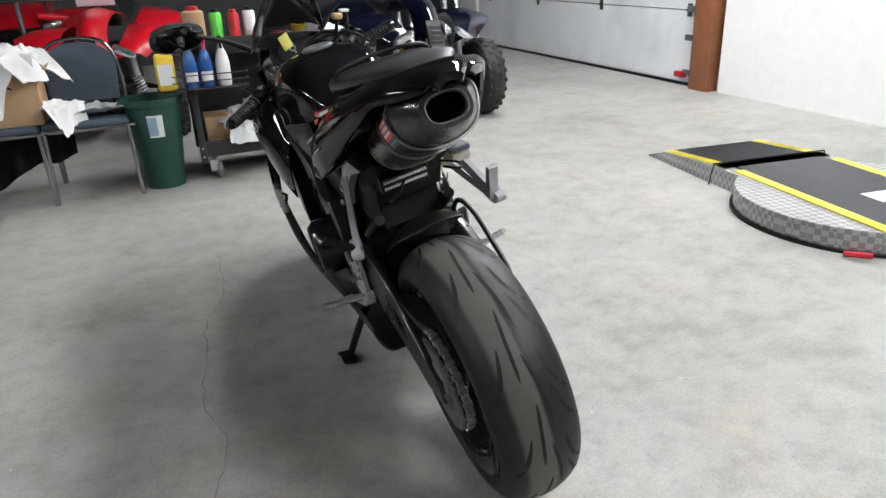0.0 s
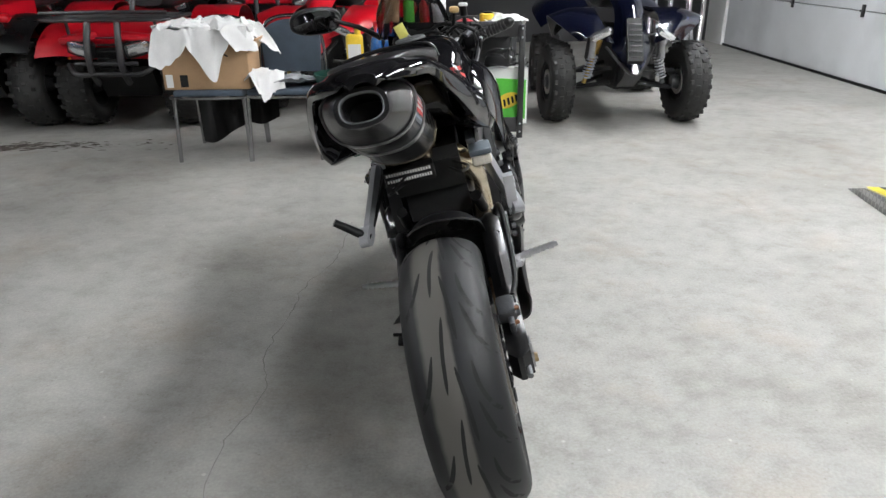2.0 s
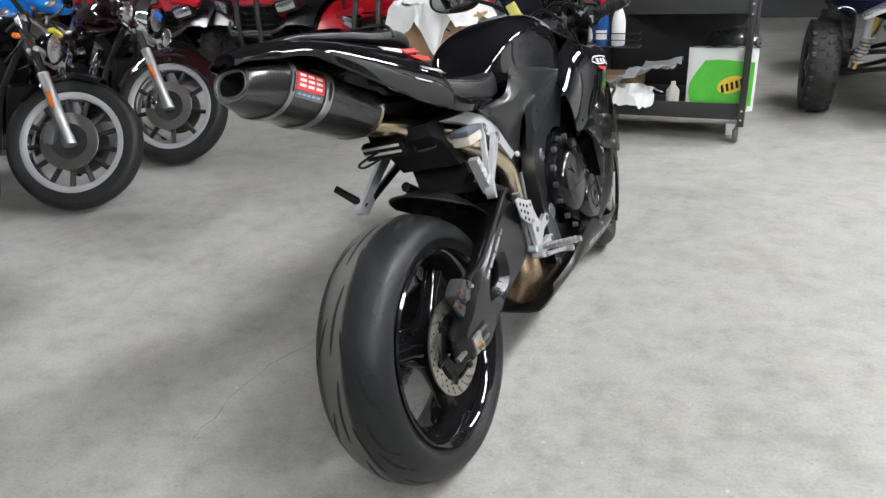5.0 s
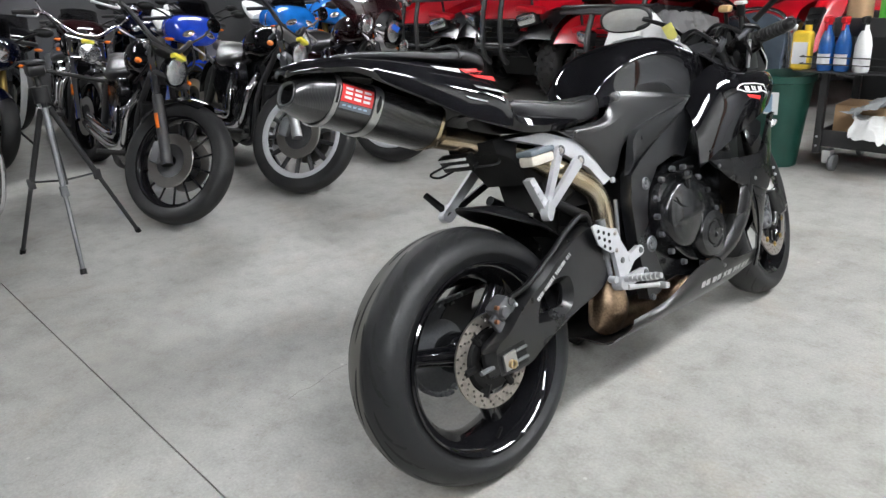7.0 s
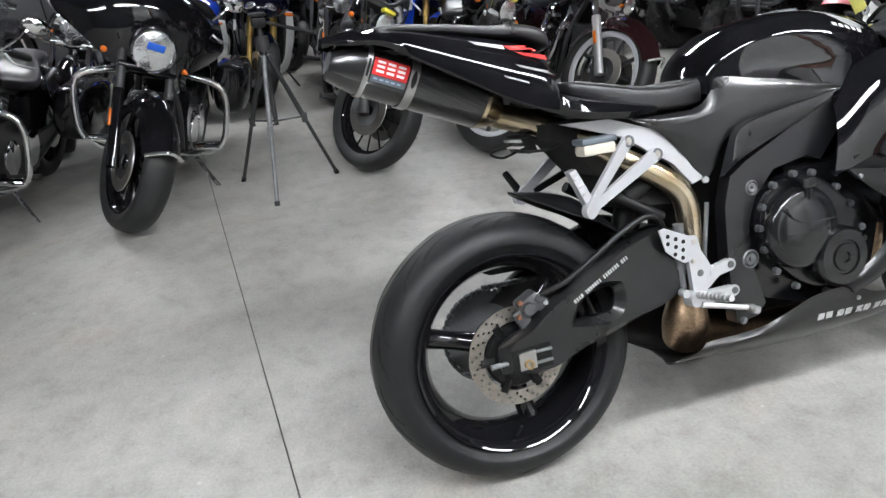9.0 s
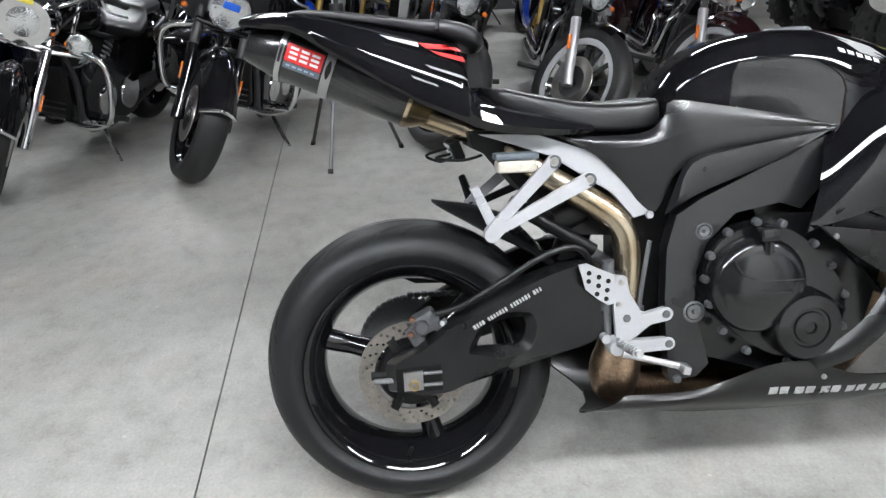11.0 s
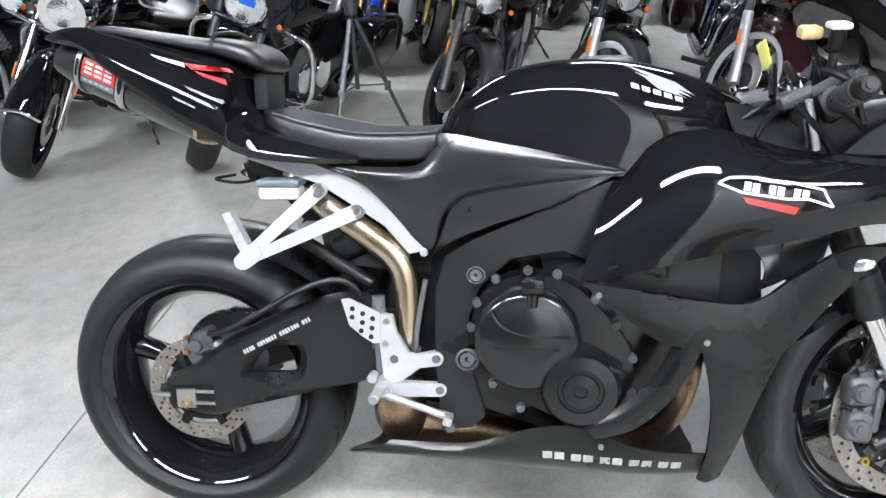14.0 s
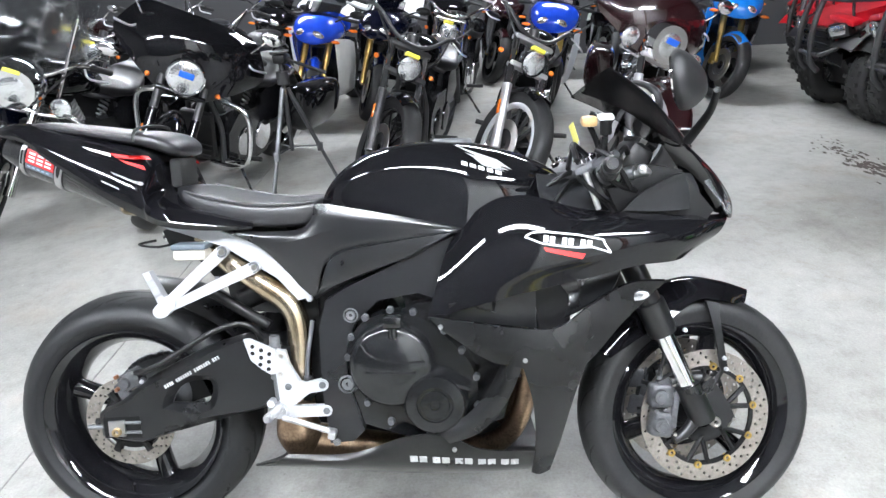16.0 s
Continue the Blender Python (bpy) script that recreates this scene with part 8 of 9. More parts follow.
    bm = tube(B(), [(-0.16, 0.22, 0.55), (-0.08, 0.38, 0.45), (0, 0.44, 0.40), (0.08, 0.38, 0.45), (0.16, 0.22, 0.55)], 0.012, 8, 5)
    prism(bm, [(0.15, 0.26), (0.40, 0.38), (0.42, 0.42), (0.20, 0.46)], -0.06, 0.06, 0.015)
    part("front_bumper", bm, "blackmetal", q)
    bm = B()
    prism(bm, [(0.18, 0.26), (0.26, 0.48), (-0.3, 0.66), (-1.0, 0.62), (-1.2, 0.3), (-0.5, 0.2)], -0.08, 0.08, 0.03)
    part("chassis", bm, "matte", q)
    bm = shell(smooth_sections([(-0.42, 0, 0.92, 0.10, 0.05), (-0.7, 0, 0.80, 0.11, 0.05), (-1.1, 0, 0.83, 0.12, 0.05), (-1.45, 0, 0.88, 0.09, 0.04)], 3), 18, 3)
    part("seat", bm, "seat", q)
    bm = tube(B(), [(-0.40, -0.42, 1.06), (-0.25, -0.34, 1.08), (-0.09, -0.30, 1.0), (0.09, -0.30, 1.0), (0.25, -0.34, 1.08), (0.40, -0.42, 1.06)], 0.0125, 10, 5)
    rod(bm, (0, -0.30, 1.0), (0, -0.1, 0.6), 0.02, 10)
    part("handlebar", bm, "blackmetal", q)
    if plate:
        bm = B()
        box(bm, (0, -0.20, 1.02), (0.26, 0.012, 0.20), 0.03, (-20, 0, 0))
        part("number_plate", bm, "white", q, "blank white front number plate")
    return q


HEAD = -99
cruiser(pose(-2.13, -1.89, 0, 0, -12, HEAD), "black touring cruiser with chrome lamp nacelle and clear windshield", nacelle=True, guard=True, bags=True, screen=True, chrome_engine=True, spots=True, spokes=10, fork="chrome", W=0.135, tag_on=True, steer=30)
cruiser(pose(-2.24, -0.98, 0, 0, -12, HEAD), "gloss black bagger with batwing fairing and chrome engine guard", fairing=True, guard=True, bags=True, chrome_engine=True, spokes=10, fork="gloss", W=0.14, tag_on=False, steer=32, seed=1)
cruiser(pose(-2.54, 0.26, 0, 0, -10, HEAD), "matte black cruiser with black cast wheels and yellow tag", spokes=14, fork="blackmetal", steer=40, R=0.32, W=0.11, seed=1)
cruiser(pose(-2.48, 0.97, 0, 0, -10, HEAD), "black cruiser with chrome wheel rims and chrome fork", rim_mat="chrome", spokes=13, fork="alu", steer=40, R=0.325, W=0.10, seed=1)
cruiser(pose(-2.60, 1.74, 0, 0, -9, HEAD), "dark maroon touring cruiser with polished wheels and chrome lamps", paint="maroon", rim_mat="chrome", spokes=9, fork="alu", nacelle=True, spots=True, chrome_engine=True, fairing=True, bags=True, steer=34, W=0.13, tag_on=False, seed=1)
cruiser(pose(-4.35, -2.55, 0, 0, -9, HEAD), "black cruiser parked in the second row", spokes=12, chrome_engine=True, fork="chrome", apes=0.10, seed=1)
cruiser(pose(-4.55, 0.45, 0, 0, -9, HEAD), "black cruiser with chrome fork in the second row", spokes=12, chrome_engine=True, fork="chrome", seed=0)
cruiser(pose(-2.30, -2.80, 0, 0, -11, HEAD), "dark blue touring cruiser with saddlebags and chrome lamps", paint="navy", nacelle=True, guard=True, bags=True, spots=True, chrome_engine=True, spokes=10, fork="chrome", W=0.135, tag_on=False, steer=30)
cruiser(pose(-4.25, -1.55, 0, 0, -10, HEAD), "black cruiser with high bars in the second row", spokes=12, chrome_engine=True, fork="chrome", apes=0.12, spots=True, nacelle=True, seed=1, tag_on=False)
cruiser(pose(-4.30, -3.55, 0, 0, -10, HEAD), "black touring cruiser with bags in the second row", spokes=12, chrome_engine=True, fork="chrome", bags=True, guard=True, fairing=True, seed=1, tag_on=False)
cruiser(pose(-6.40, -2.8, 0, 0, -10, HEAD), "black cruiser parked in the third row", spokes=12, chrome_engine=True, fork="chrome", apes=0.10, seed=1)
cruiser(pose(-6.40, -3.9, 0, 0, -10, HEAD), "maroon cruiser parked in the third row", paint="maroon", spokes=12, chrome_engine=True, fork="chrome", bags=True, seed=1)
row_bike(pose(-4.86, -0.72, 0, 0, -10, HEAD), "blue and white parked sport motorcycle", "blue", "white")
row_bike(pose(-4.92, -0.15, 0, 0, -10, HEAD), "dark blue parked sport motorcycle with gold fork legs", "navy", "white")
row_bike(pose(-4.80, 1.35, 0, 0, -10, HEAD), "blue and white parked sport motorcycle in the second row", "blue", "white")
row_bike(pose(-4.80, 2.30, 0, 0, -10, HEAD), "blue parked sport motorcycle with white panels", "sky", "white")
row_bike(pose(-5.25, 3.05, 0, 0, -10, HEAD), "electric blue and black parked sport motorcycle", "sky", "gloss")
row_bike(pose(-6.70, -1.6, 0, 0, -10, HEAD), "black parked sport motorcycle against the far wall", "gloss", "white", "blackmetal")
row_bike(pose(-6.70, -0.3, 0, 0, -10, HEAD), "dark blue parked sport motorcycle against the far wall", "navy", "gloss", "blackmetal")
row_bike(pose(-6.70, 0.36, 0, 0, -10, HEAD), "black parked sport motorcycle with dark fork legs", "gloss", "gloss", "blackmetal")
row_bike(pose(-6.70, 1.0, 0, 0, -10, HEAD), "maroon parked sport motorcycle against the far wall", "maroon", "gloss", "blackmetal")
row_bike(pose(-6.70, 1.6, 0, 0, -10, HEAD), "dark blue and black parked sport motorcycle", "navy", "gloss", "blackmetal")
row_bike(pose(-6.70, 2.2, 0, 0, -10, HEAD), "black parked sport motorcycle with white tail", "gloss", "white", "blackmetal")
row_bike(pose(-6.80, 3.6, 0, 0, -10, HEAD), "black parked sport motorcycle with gold fork", "gloss", "gloss", "gold")
utility_quad(pose(-4.45, 3.92, 0, 0, 0, 180), "red utility quad with black wings and front rack", "red", 0.42, 1.0, True)
utility_quad(pose(-3.40, 3.98, 0, 0, 0, 180), "large red utility quad with black wings and bull bar", "red", 0.42, 1.05, True)
utility_quad(pose(-2.28, 3.98, 0, 0, 0, 180), "red utility quad with knobbly tyres", "red", 0.37, 0.86, R=0.29, lamp=0.19)
utility_quad(pose(-5.6, 4.3, 0, 0, 0, 180), "dark red utility quad parked at the row's end", "red", 0.42)
utility_quad(pose(-2.9, 6.3, 0, 0, 0, 180), "black and red utility quad in the back row", "red", 0.42, 1.05, True)
utility_quad(pose(-4.2, 6.3, 0, 0, 0, 180), "black and red utility quad in the back row", "red", 0.42, 1.05, True)
utility_quad(pose(-1.7, 6.4, 0, 0, 0, 180), "black and red utility quad in the back row", "red", 0.42, 1.05, True)
sport_quad(pose(-0.95, 4.45, 0, 0, 0, 172), "red sport quad with white number plate", "red", 0.44, plate=True)
sport_quad(pose(1.27, 3.86, 0, 0, 0, 177), "dark blue sport quad with silver coil shocks", "navy", 0.47, R=0.285)

# ---- chairs with rags and a box ----


def stacking_chair(m, label):
    c = thing("stacking_chair", m, label, "chair", "stacking chairs")
    bm = B()
    box(bm, (0, 0.20, 0.405), (0.42, 0.42, 0.045), 0.02, seg=3)
    part("seat", bm, "chairfab", c)
    out = []
    for i in range(24):
        a = math.pi * i / 23
        out.append((0.185 * math.cos(a), 0.64 + 0.15 * math.sin(a) ** 0.7))
    loop = [(-0.175, 0.47)] + [(0.175, 0.47)] + out
    t = B()
    rings(t, [[Vector((x, y + 0.05 * (z - 0.45), z)) for x, z in loop] for y in (0.41, 0.445)])
    bevel(t, 0.008, 2, 0.8)
    part("backrest", t, "chairfab", c)
    bm = tube(B(), [(-0.205, 0.43, 0.40), (-0.20, 0.445, 0.62), (-0.15, 0.455, 0.77), (0, 0.46, 0.81), (0.15, 0.455, 0.77), (0.20, 0.445, 0.62), (0.205, 0.43, 0.40)], 0.011, 10, 6)
    part("back_frame", bm, "legsteel", c)
    bm = tube(B(), [(-0.205, 0.42, 0.39), (-0.21, 0.10, 0.385), (-0.20, 0.0, 0.385), (0.20, 0.0, 0.385), (0.21, 0.10, 0.385), (0.205, 0.42, 0.39)], 0.011, 8, 4)
    part("seat_frame", bm, "legsteel", c)
    for x in (-0.205, 0.205):
        bm = tube(B(), [(x, 0.0, 0.385), (x * 1.04, -0.015, 0.0)], 0.012, 10, 1)
        part("leg", bm, "legsteel", c)
        bm = tube(B(), [(x, 0.41, 0.39), (x * 1.04, 0.46, 0.0)], 0.012, 10, 1)
        part("leg", bm, "legsteel", c)
    return c


stacking_chair(pose(-1.425, 2.86, 0), "blue-grey upholstered stacking chair with chrome frame, box on it")
stacking_chair(pose(-0.995, 2.87, 0), "blue-grey upholstered stacking chair with chrome frame, rags on it")

box_t = thing("cardboard_box", pose(-1.43, 3.03, 0.43), "open brown cardboard box full of white rags", "box")
for c, s in (((0, -0.15, 0.135), (0.50, 0.006, 0.27)), ((0, 0.15, 0.135), (0.50, 0.006, 0.27)), ((-0.25, 0, 0.135), (0.006, 0.29, 0.27)), ((0.25, 0, 0.135), (0.006, 0.29, 0.27)), ((0, 0, 0.004), (0.49, 0.29, 0.006))):
    bm = B()
    box(bm, c, s, 0.001)
    part("side_panel" if c[2] > 0.1 else "base", bm, "card", box_t)
bm = B()
box(bm, (0.27, -0.0, 0.23), (0.006, 0.27, 0.12), 0.001, (0, 32, 0))
part("flap", bm, "card", box_t)
bm = B()
box(bm, (-0.215, -0.1545, 0.05), (0.04, 0.002, 0.075))
part("white_label", bm, "white", box_t)
bm = B()
box(bm, (-0.13, -0.1545, 0.05), (0.045, 0.002, 0.07))
part("printed_mark", bm, "groove", box_t)
bm = B()
box(bm, (0.12, -0.1545, 0.20), (0.05, 0.002, 0.008), 0, (0, 30, 0))
part("printed_mark", bm, "groove", box_t)


def rag(name, m, size, drape, seed, material, label, n=46):
    """A crumpled cloth lying over a support and hanging down its edges."""
    nx = ny = n
    rnd = random.Random(seed)
    off = Vector((rnd.uniform(0, 50), rnd.uniform(0, 50), 0))
    t = B()
    g = []
    for i in range(nx):
        row = []
        for j in range(ny):
            u, v = (i / (nx - 1) - 0.5), (j / (ny - 1) - 0.5)
            p = Vector((u * size[0], v * size[1], 0))
            q = p + off
            ang = math.atan2(v, u)
            k = 1.0 + 0.30 * noise.noise(Vector((1.9 * math.cos(ang), 1.9 * math.sin(ang), off.x)))
            p.x, p.y = p.x * k, p.y * k
            fold = 1.0 - abs(noise.noise(q * 8)) * 2.2
            fine_ = 1.0 - abs(noise.noise(q * 21)) * 2.2
            p.z = drape(p.x, p.y) + 0.030 * fold + 0.011 * fine_ + 0.020 * noise.noise(q * 12) + 0.003 * noise.noise(q * 40)
            p.x += 0.045 * noise.noise(q * 9 + Vector((5, 0, 0)))
            p.y += 0.045 * noise.noise(q * 9 + Vector((0, 7, 0)))
            row.append(t.verts.new(p))
        g.append(row)
    for i in range(nx - 1):
        for j in range(ny - 1):
            t.faces.new((g[i][j], g[i + 1][j], g[i + 1][j + 1], g[i][j + 1]))
    t.normal_update()
    low = [[t.verts.new(v.co - v.normal * 0.003) for v in row] for row in g]
    for i in range(nx - 1):
        for j in range(ny - 1):
            t.faces.new((low[i][j], low[i][j + 1], low[i + 1][j + 1], low[i + 1][j]))
    for top_, bot_ in ((g[0], low[0]), (g[-1], low[-1]), ([r[0] for r in g], [r[0] for r in low]), ([r[-1] for r in g], [r[-1] for r in low])):
        for k in range(len(top_) - 1):
            t.faces.new((top_[k], top_[k + 1], bot_[k + 1], bot_[k]))
    ob = part(name, t, material)
    ob.matrix_world = m
    return tagged(ob, label, "rag", "rags")


def over_edge(y_edge, slope, top):
    return lambda x, y: top - max(0.0, y_edge - y) * slope - 0.10 * abs(x) ** 1.5


rag("rag", pose(-1.44, 3.0, 0.70, 0, 0, 4), (0.54, 0.36), lambda x, y: 0.05 - 2.6 * max(0, -0.13 - y) * (0.5 + 0.9 * abs(math.sin(x * 11 + 1))), 1, "cloth", "white cotton rag heaped over a cardboard box", 64)
rag("rag", pose(-1.54, 3.02, 0.73, 0, 0, 20), (0.36, 0.34), lambda x, y: 0.06 - 1.2 * (x * x + y * y), 2, "cloth", "white cotton rag heaped over a cardboard box")
rag("rag", pose(-1.30, 3.02, 0.73, 0, 0, -25), (0.36, 0.34), lambda x, y: 0.07 - 1.4 * (x * x + y * y) - max(0, x - 0.1) * 1.2, 5, "cloth", "white cotton rag hanging over the box edge")
rag("rag", pose(-1.12, 2.93, 0.450, 0, 0, 35), (0.20, 0.27), lambda x, y: 0.05 - 2.2 * max(0, -0.085 - y) - 1.6 * x * x, 7, "cloth", "crumpled white rag hanging off a chair seat")
rag("rag", pose(-0.93, 3.0, 0.435, 0, 0, 10), (0.26, 0.22), lambda x, y: 0.015 - 0.3 * x * x, 8, "greycloth", "crumpled grey rag lying on a chair seat")

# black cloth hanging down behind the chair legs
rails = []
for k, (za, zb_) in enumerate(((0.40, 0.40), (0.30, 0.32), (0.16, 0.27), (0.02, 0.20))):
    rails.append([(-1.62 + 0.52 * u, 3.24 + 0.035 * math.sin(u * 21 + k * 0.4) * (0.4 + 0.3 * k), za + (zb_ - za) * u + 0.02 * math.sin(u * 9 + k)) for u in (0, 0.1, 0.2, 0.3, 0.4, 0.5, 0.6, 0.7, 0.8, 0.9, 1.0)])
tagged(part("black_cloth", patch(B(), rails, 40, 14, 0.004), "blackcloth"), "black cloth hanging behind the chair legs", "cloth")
# ---- green bin ----
bn = thing("waste_bin", pose(-0.655, 2.99, 0), "dark green plastic waste bin with pale label", "waste bin")
bm = lathe(B(), [(0.006, 0.0), (0.006, 0.10), (0.0, 0.104), (0.46, 0.148), (0.465, 0.160), (0.50, 0.163), (0.503, 0.156), (0.47, 0.150), (0.02, 0.098), (0.02, 0.0)], 40, "z")
part("tub", bm, "green", bn)
bm = patch(B(), [[(0.0 + r * math.sin(a), -r * math.cos(a), z) for a in (-0.28, 0, 0.28)] for r, z in ((0.137, 0.30), (0.148, 0.42))], 8, 4, 0.001)
part("label", bm, "whitedecal", bn)
bm = patch(B(), [[(0.0 + r * math.sin(a), -r * math.cos(a), z) for a in (-0.28, -0.1, 0.06)] for r, z in ((0.1395, 0.31), (0.149, 0.41))], 8, 4, 0.001)
part("blue_print", bm, "bluedecal", bn)

# ---- black utility cart ----
cart = thing("utility_cart", pose(0.0, 2.95, 0), "black steel utility cart with shelves on castors", "cart")
for x in (-0.43, 0.43):
    for y in (0.0, 0.46):
        bm = B()
        box(bm, (x, y, 0.435), (0.035, 0.035, 0.67), 0.003)
        post = part("post", bm, "blackmetal", cart)
        bm = B()
        for z in (0.14, 0.19, 0.70, 0.75):
            rod(bm, (x, y - 0.018 if y < 0.2 else y + 0.018, z), (x, y - 0.021 if y < 0.2 else y + 0.021, z), 0.006, 8)
        part("bolt", bm, "silver", post)
for z in (0.16, 0.725):
    bm = B()
    box(bm, (0, 0.23, z), (0.84, 0.44, 0.012))
    for y in (0.005, 0.455):
        box(bm, (0, y, z + 0.02), (0.84, 0.012, 0.09), 0.003)
    for x in (-0.42, 0.42):
        box(bm, (x, 0.23, z + 0.02), (0.012, 0.44, 0.09), 0.003)
    part("shelf", bm, "blackmetal", cart)
bm = B()
box(bm, (0, 0.468, 0.45), (0.82, 0.006, 0.50), 0.001)
part("back_panel", bm, "blackmetal", cart)
for x in (-0.38, 0.38):
    for y in (0.03, 0.43):
        bm = B()
        prism(bm, [(y - 0.03, 0.115), (y + 0.03, 0.115), (y + 0.015, 0.045), (y - 0.015, 0.045)], x - 0.022, x + 0.022, 0.003)
        cst = part("castor", bm, "alu", cart)
        bm = lathe(B(), [(-0.014, 0.0), (-0.014, 0.042), (0.0, 0.048), (0.014, 0.042), (0.014, 0.0)], 24)
        bmesh.ops.transform(bm, matrix=Matrix.Translation((x + 0.028, y, 0.048)), verts=bm.verts)
        part("castor_wheel", bm, "grey", cst)


def spray_bottle(x, y, z, fluid, head, label):
    b_ = thing("spray_bottle", pose(x, y, z), label, "bottle", "spray bottles")
    t = lathe(B(), [(0.0, 0.0), (0.0, 0.034), (0.012, 0.038), (0.125, 0.038), (0.168, 0.029), (0.205, 0.014), (0.228, 0.013), (0.228, 0.0)], 24, "z")
    part("bottle", t, fluid, b_)
    t = B()
    box(t, (0, -0.012, 0.248), (0.026, 0.07, 0.03), 0.008)
    box(t, (0, -0.035, 0.218), (0.014, 0.01, 0.04), 0.003, (-20, 0, 0))
    rod(t, (0, 0, 0.223), (0, 0, 0.238), 0.015, 14)
    part("trigger_head", t, head, b_)
    t = patch(B(), [[(0.0392 * math.sin(a), -0.0392 * math.cos(a), zz) for a in (-0.9, -0.45, 0, 0.45, 0.9)] for zz in (0.03, 0.085)], 8, 3, 0.0006)
    part("label", t, "whitedecal", b_)
    return b_


# wire basket on the cart's front holding bottles
bk = thing("wire_basket", pose(-0.33, 2.925, 0.535), "black wire basket hooked on the cart", "basket")
bm = B()
box(bm, (0, -0.03, 0.0), (0.40, 0.09, 0.008), 0.002)
part("tray", bm, "blackmetal", bk)
for z in (0.04, 0.075):
    bm = tube(B(), [(-0.20, 0.01, z), (-0.20, -0.075, z), (0.20, -0.075, z), (0.20, 0.01, z)], 0.003, 6, 1)
    part("wire", bm, "blackmetal", bk)
spray_bottle(-0.425, 2.90, 0.54, "bluefluid", "red", "spray bottle of blue cleaner with red trigger")
spray_bottle(-0.345, 2.90, 0.54, "bluefluid", "red", "spray bottle half full of blue cleaner")
spray_bottle(-0.255, 2.90, 0.54, "white", "matte", "white spray bottle with black trigger")
tin = thing("oil_jug", pose(-0.555, 2.93, 0.52), "yellow oil jug with white label", "jug")
bm = B()
box(bm, (0, 0, 0.11), (0.10, 0.06, 0.20), 0.02, seg=3)
rod(bm, (0.02, 0, 0.2), (0.02, 0, 0.24), 0.018, 14)
part("jug", bm, "packyel", tin)
bm = B()
box(bm, (0, -0.031, 0.10), (0.075, 0.002, 0.11), 0.0)
part("label", bm, "whitedecal", tin)
bm = B()
rod(bm, (0.02, 0, 0.24), (0.02, 0, 0.262), 0.021, 14)
part("cap", bm, "matte", tin)
bm = B()
box(bm, (0.03, 0.03, 0.0), (0.16, 0.012, 0.01), 0.002)
part("hook_shelf", bm, "blackmetal", tin)

# paper towels on the bottom shelf
tw = thing("paper_towel_pack", pose(0.30, 3.11, 0.168) @ Matrix.Diagonal((1.0, 1.0, 1.22, 1)), "wrapped pack of white paper towels with green print", "paper towels")
for i in range(3):
    bm = lathe(B(), [(0.0, 0.02), (0.0, 0.055), (0.005, 0.058), (0.275, 0.058), (0.28, 0.055), (0.28, 0.02)], 28, "z", (-0.115 + 0.115 * i, -0.045, 0.0))
    part("roll", bm, "towel", tw)
bm = patch(B(), [[(-0.175, -0.07, z), (-0.165, -0.106, z), (0, -0.112, z), (0.165, -0.106, z), (0.175, -0.07, z)] for z in (0.005, 0.15, 0.285)], 18, 8, 0.001)
wr = part("wrapper", bm, "towel", tw)
bm = patch(B(), [[(-0.15, -0.1105, 0.03), (0, -0.1155, 0.03), (0.168, -0.1095, 0.03)], [(-0.165, -0.1095, 0.12), (0, -0.1155, 0.14), (0.168, -0.1095, 0.14)], [(-0.09, -0.1135, 0.23), (0, -0.1155, 0.235), (0.168, -0.1095, 0.225)]], 12, 8, 0.0008)
part("green_panel", bm, "packgreen", wr)
bm = ball(B(), (0.06, -0.117, 0.125), (0.075, 0.003, 0.038), 20, 8, (0, -14, 0))
part("yellow_burst", bm, "packyel", wr)
bm = B()
for i in range(5):
    box(bm, (0.015 + i * 0.024, -0.1205, 0.105 + i * 0.008), (0.014, 0.002, 0.035), 0.001, (0, -14, 0))
part("dark_lettering", bm, "groove", wr, "dark bars of lettering")
bm = B()
box(bm, (0.0, -0.114, 0.022), (0.30, 0.002, 0.014))
part("red_band", bm, "orange", wr)
rag("plastic_wrap", pose(0.33, 3.04, 0.515, 20, 10, 0), (0.24, 0.16), lambda x, y: 0.05 - 1.6 * x * x, 12, "clearg", "torn clear plastic wrap on the pack", 16)
rag("rag", pose(-0.12, 3.04, 0.35, 0, -16, 0), (0.40, 0.26), lambda x, y: 0.02 - 0.5 * x * x, 14, "greycloth", "grey cloth draped in the cart")
rag("rag", pose(-0.17, 2.98, 0.21, 0, 12, 0), (0.24, 0.22), lambda x, y: 0.06 - 1.4 * max(0, -0.05 - y), 15, "cloth", "white rag hanging off the cart's bottom shelf")
bx = thing("cardboard_box", pose(-0.27, 3.12, 0.168), "small brown cardboard box on the cart", "box")
bm = B()
box(bm, (0, 0, 0.09), (0.24, 0.2, 0.18), 0.004)
part("carton", bm, "card", bx)
pb_ = thing("plastic_bottle", pose(0.05, 3.0, 0.168), "small clear plastic bottle on the cart shelf", "bottle")
bm = lathe(B(), [(0.0, 0.0), (0.0, 0.036), (0.11, 0.036), (0.14, 0.014), (0.16, 0.013), (0.16, 0.0)], 20, "z")
part("bottle", bm, "cream", pb_)
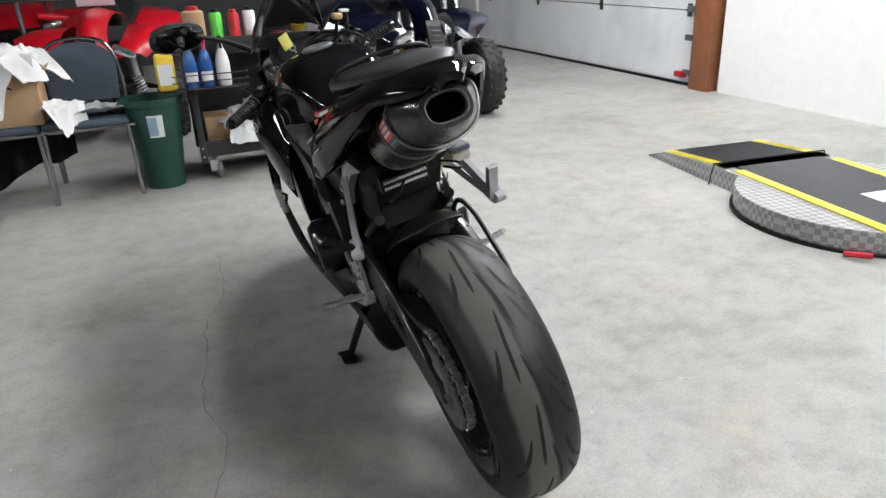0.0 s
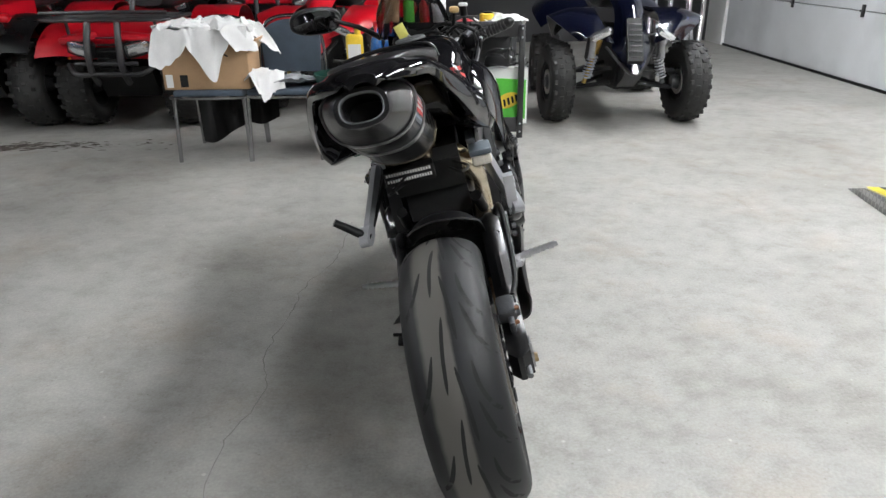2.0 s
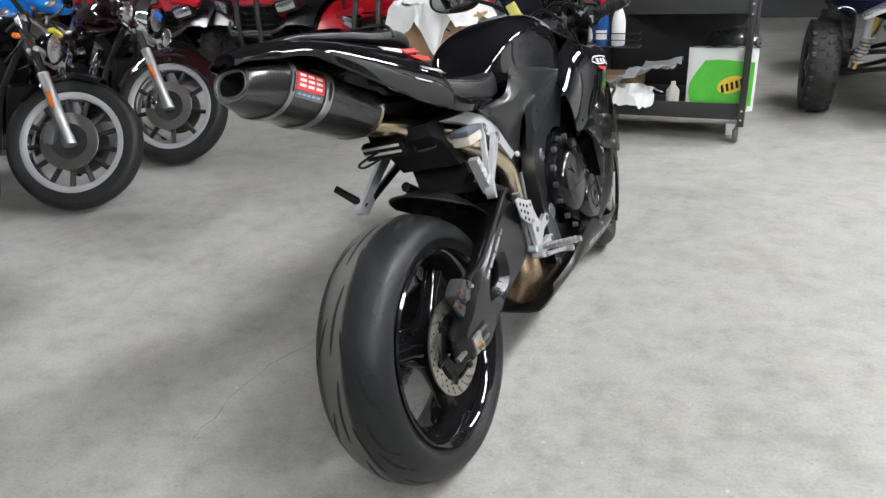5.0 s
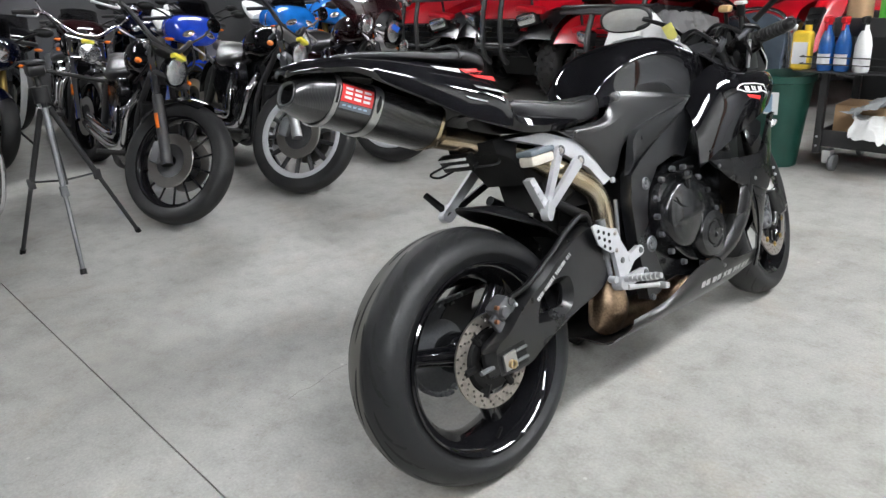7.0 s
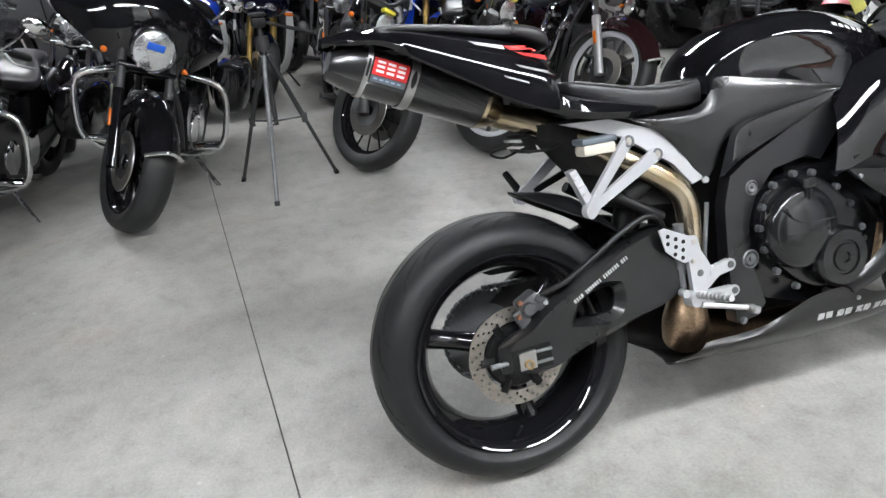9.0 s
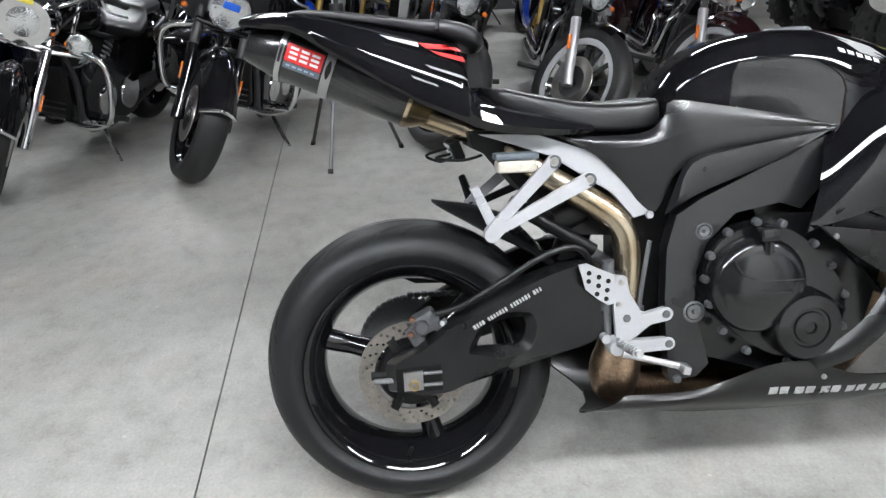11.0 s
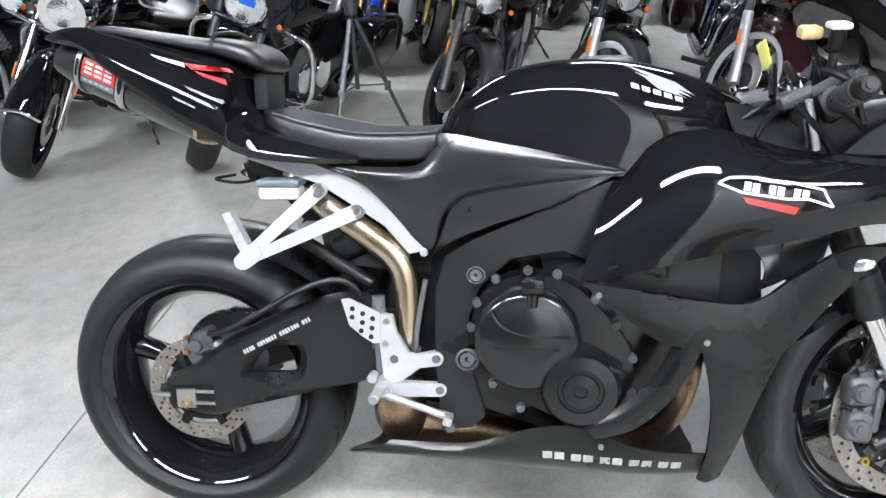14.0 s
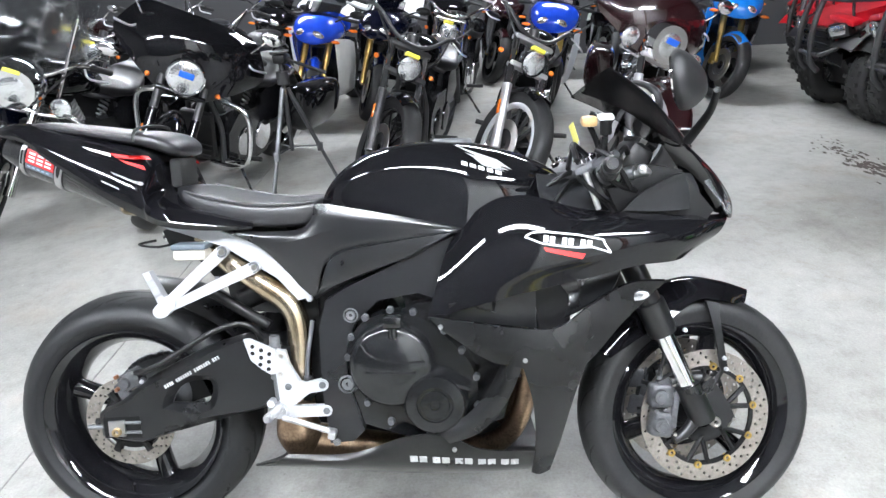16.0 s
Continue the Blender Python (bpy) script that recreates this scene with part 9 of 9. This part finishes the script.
# jumble on the cart's top
rnd = random.Random(5)
for i, (x, mt, h, r, nm, lb) in enumerate(((-0.36, "card", 0.22, 0.06, "storage_tin", "brown storage tin on the cart top"), (-0.24, "packgreen", 0.20, 0.035, "aerosol_can", "green aerosol can on the cart top"), (-0.14, "red", 0.19, 0.033, "aerosol_can", "red aerosol can on the cart top"), (-0.05, "white", 0.20, 0.035, "aerosol_can", "white aerosol can on the cart top"), (0.10, "red", 0.06, 0.05, "storage_tin", "low red tin on the cart top"), (0.24, "packyel", 0.10, 0.05, "storage_tin", "yellow tin on the cart top"))):
    o = thing(nm, pose(x, 3.05 + rnd.uniform(-0.04, 0.1), 0.732), lb, "can", "cans on the cart")
    bm = lathe(B(), [(0.0, 0.0), (0.0, r), (h * 0.85, r), (h * 0.9, r * 0.8), (h * 0.9, 0.0)], 20, "z")
    part("can_body", bm, mt, o)
    bm = lathe(B(), [(h * 0.9, 0.0), (h * 0.9, r * 0.6), (h, r * 0.55), (h, 0.0)], 16, "z")
    part("cap", bm, "matte" if i % 2 else "red", o)
rag("rag", pose(0.33, 3.1, 0.755, 0, 0, 12), (0.24, 0.26), lambda x, y: 0.03 - 0.9 * (x * x + y * y), 21, "cloth", "white rag on top of the cart")

# ---- tripod ----
tp = thing("tripod", pose(-2.51, -0.23, 0), "black aluminium camera tripod standing open", "tripod")
APEX = Vector((0.0, 0.0, 0.74))
for f in ((0.31, -0.09, 0), (-0.24, -0.22, 0), (-0.08, 0.29, 0)):
    f = Vector(f)
    d = (f - APEX)
    bm = B()
    rod(bm, APEX + d * 0.06, APEX + d * 0.55, 0.013, 10)
    rod(bm, APEX + d * 0.50, APEX + d * 0.985, 0.010, 10)
    box(bm, APEX + d * 0.53, (0.032, 0.032, 0.05), 0.006)
    lg = part("leg", bm, "grey" if f.x > 0.2 else "blackmetal", tp)
    bm = B()
    rod(bm, APEX + d * 0.97, f + Vector((0, 0, 0.0)), 0.014, 10)
    part("rubber_foot", bm, "matte", lg)
    bm = B()
    rod(bm, APEX + d * 0.52, (0, 0, 0.36), 0.005, 8)
    part("brace", bm, "blackmetal", tp)
bm = B()
rod(bm, (0, 0, 0.34), (0, 0, 0.84), 0.012, 12)
rod(bm, (0, 0, 0.72), (0, 0, 0.79), 0.035, 16)
part("centre_column", bm, "blackmetal", tp)
bm = B()
box(bm, (0, 0, 0.86), (0.09, 0.07, 0.05), 0.012)
box(bm, (0, 0, 0.895), (0.12, 0.08, 0.014), 0.004)
part("pan_head", bm, "matte", tp)
bm = B()
rod(bm, (0, 0.02, 0.86), (0.06, 0.26, 0.78), 0.008, 10, 0.011)
part("pan_handle", bm, "matte", tp)

# ---- motorcycle turntable with ramp ----
tt = thing("motorcycle_turntable", pose(2.24, 0.86, 0, 0, 0, -6.5), "round tread-plate turntable with yellow-edged black ramp", "turntable")
bm = lathe(B(), [(0.006, 0.0), (0.006, 0.53), (0.09, 0.535), (0.10, 0.53), (0.10, 0.0)], 72, "z")
part("drum", bm, "plate", tt, "raised diamond tread plate drum")
bm = lathe(B(), [(0.0, 0.50), (0.0, 0.545), (0.012, 0.545), (0.012, 0.50)], 72, "z")
part("base_ring", bm, "matte", tt)
bm = B()
for x0, x1, nm in ((-0.30, 0.30, 0),):
    box(bm, (0, 0.0, 0.104), (0.52, 1.06, 0.006), 0.001)
part("tread_strip", bm, "antislip", tt)
for x in (-0.285, 0.285):
    bm = B()
    box(bm, (x, 0.0, 0.1042), (0.055, 0.95, 0.0065), 0.001)
    part("yellow_edge", bm, "yellow", tt)
bm = B()
prism(bm, [(0.40, 0.0), (0.40, 0.098), (0.62, 0.098), (1.08, 0.058), (1.24, 0.006), (1.24, 0.0)], -0.325, 0.325, 0.002)
rp = part("ramp", bm, "plate", tt, "wedge ramp of tread plate")
rows = [[(x, 0.535, 0.1035), (x, 0.62, 0.1035), (x, 1.085, 0.063)] for x in (-0.26, 0.26)]
t = B()
for a, b_ in zip(rows[0][:-1], rows[0][1:]):
    t.faces.new([t.verts.new(p) for p in (a, b_, (-b_[0], b_[1], b_[2]), (-a[0], a[1], a[2]))])
bmesh.ops.solidify(t, geom=t.faces[:], thickness=0.002)
part("ramp_tread", t, "antislip", rp, smooth=False)
for x in (-0.29, 0.29):
    t = B()
    for a, b_ in zip(rows[0][:-1], rows[0][1:]):
        t.faces.new([t.verts.new((q, p[1], p[2] + 0.001)) for q, p in ((x - 0.03, a), (x - 0.03, b_), (x + 0.03, b_), (x + 0.03, a))])
    bmesh.ops.solidify(t, geom=t.faces[:], thickness=0.002)
    part("ramp_yellow_edge", t, "yellow", rp, smooth=False)
bm = B()
box(bm, (0.05, -0.10, 0.1085), (0.20, 0.12, 0.002))
part("white_sticker", bm, "white", tt)
bm = B()
rod(bm, (-0.45, -0.39, 0.02), (-0.38, -0.46, 0.025), 0.012, 12)
part("red_handle", bm, "red", tt, "red lever handle")
bm = tube(B(), [(-0.36, 0.60, 0.004), (-0.34, 0.602, 0.112), (0, 0.60, 0.114), (0.34, 0.602, 0.112), (0.36, 0.60, 0.004)], 0.004, 6, 1)
part("hinge_cord", bm, "matte", tt)

# ---- chrome pipes leaning by the garage door ----
for i in range(9):
    x, y = 2.55 + 0.115 * i, 8.25 + 0.06 * (i % 3)
    bm = tube(B(), [(x, y, 0.03), (x + 0.05 * (-1) ** i, y + 0.1, 0.5), (x + 0.08 * (-1) ** i, y + 0.28, 1.2)], [0.045, 0.04, 0.03], 12)
    tagged(part("exhaust_pipe", bm, "chrome"), "loose chrome exhaust pipe leaning upright", "exhaust pipe", "loose exhaust pipes")
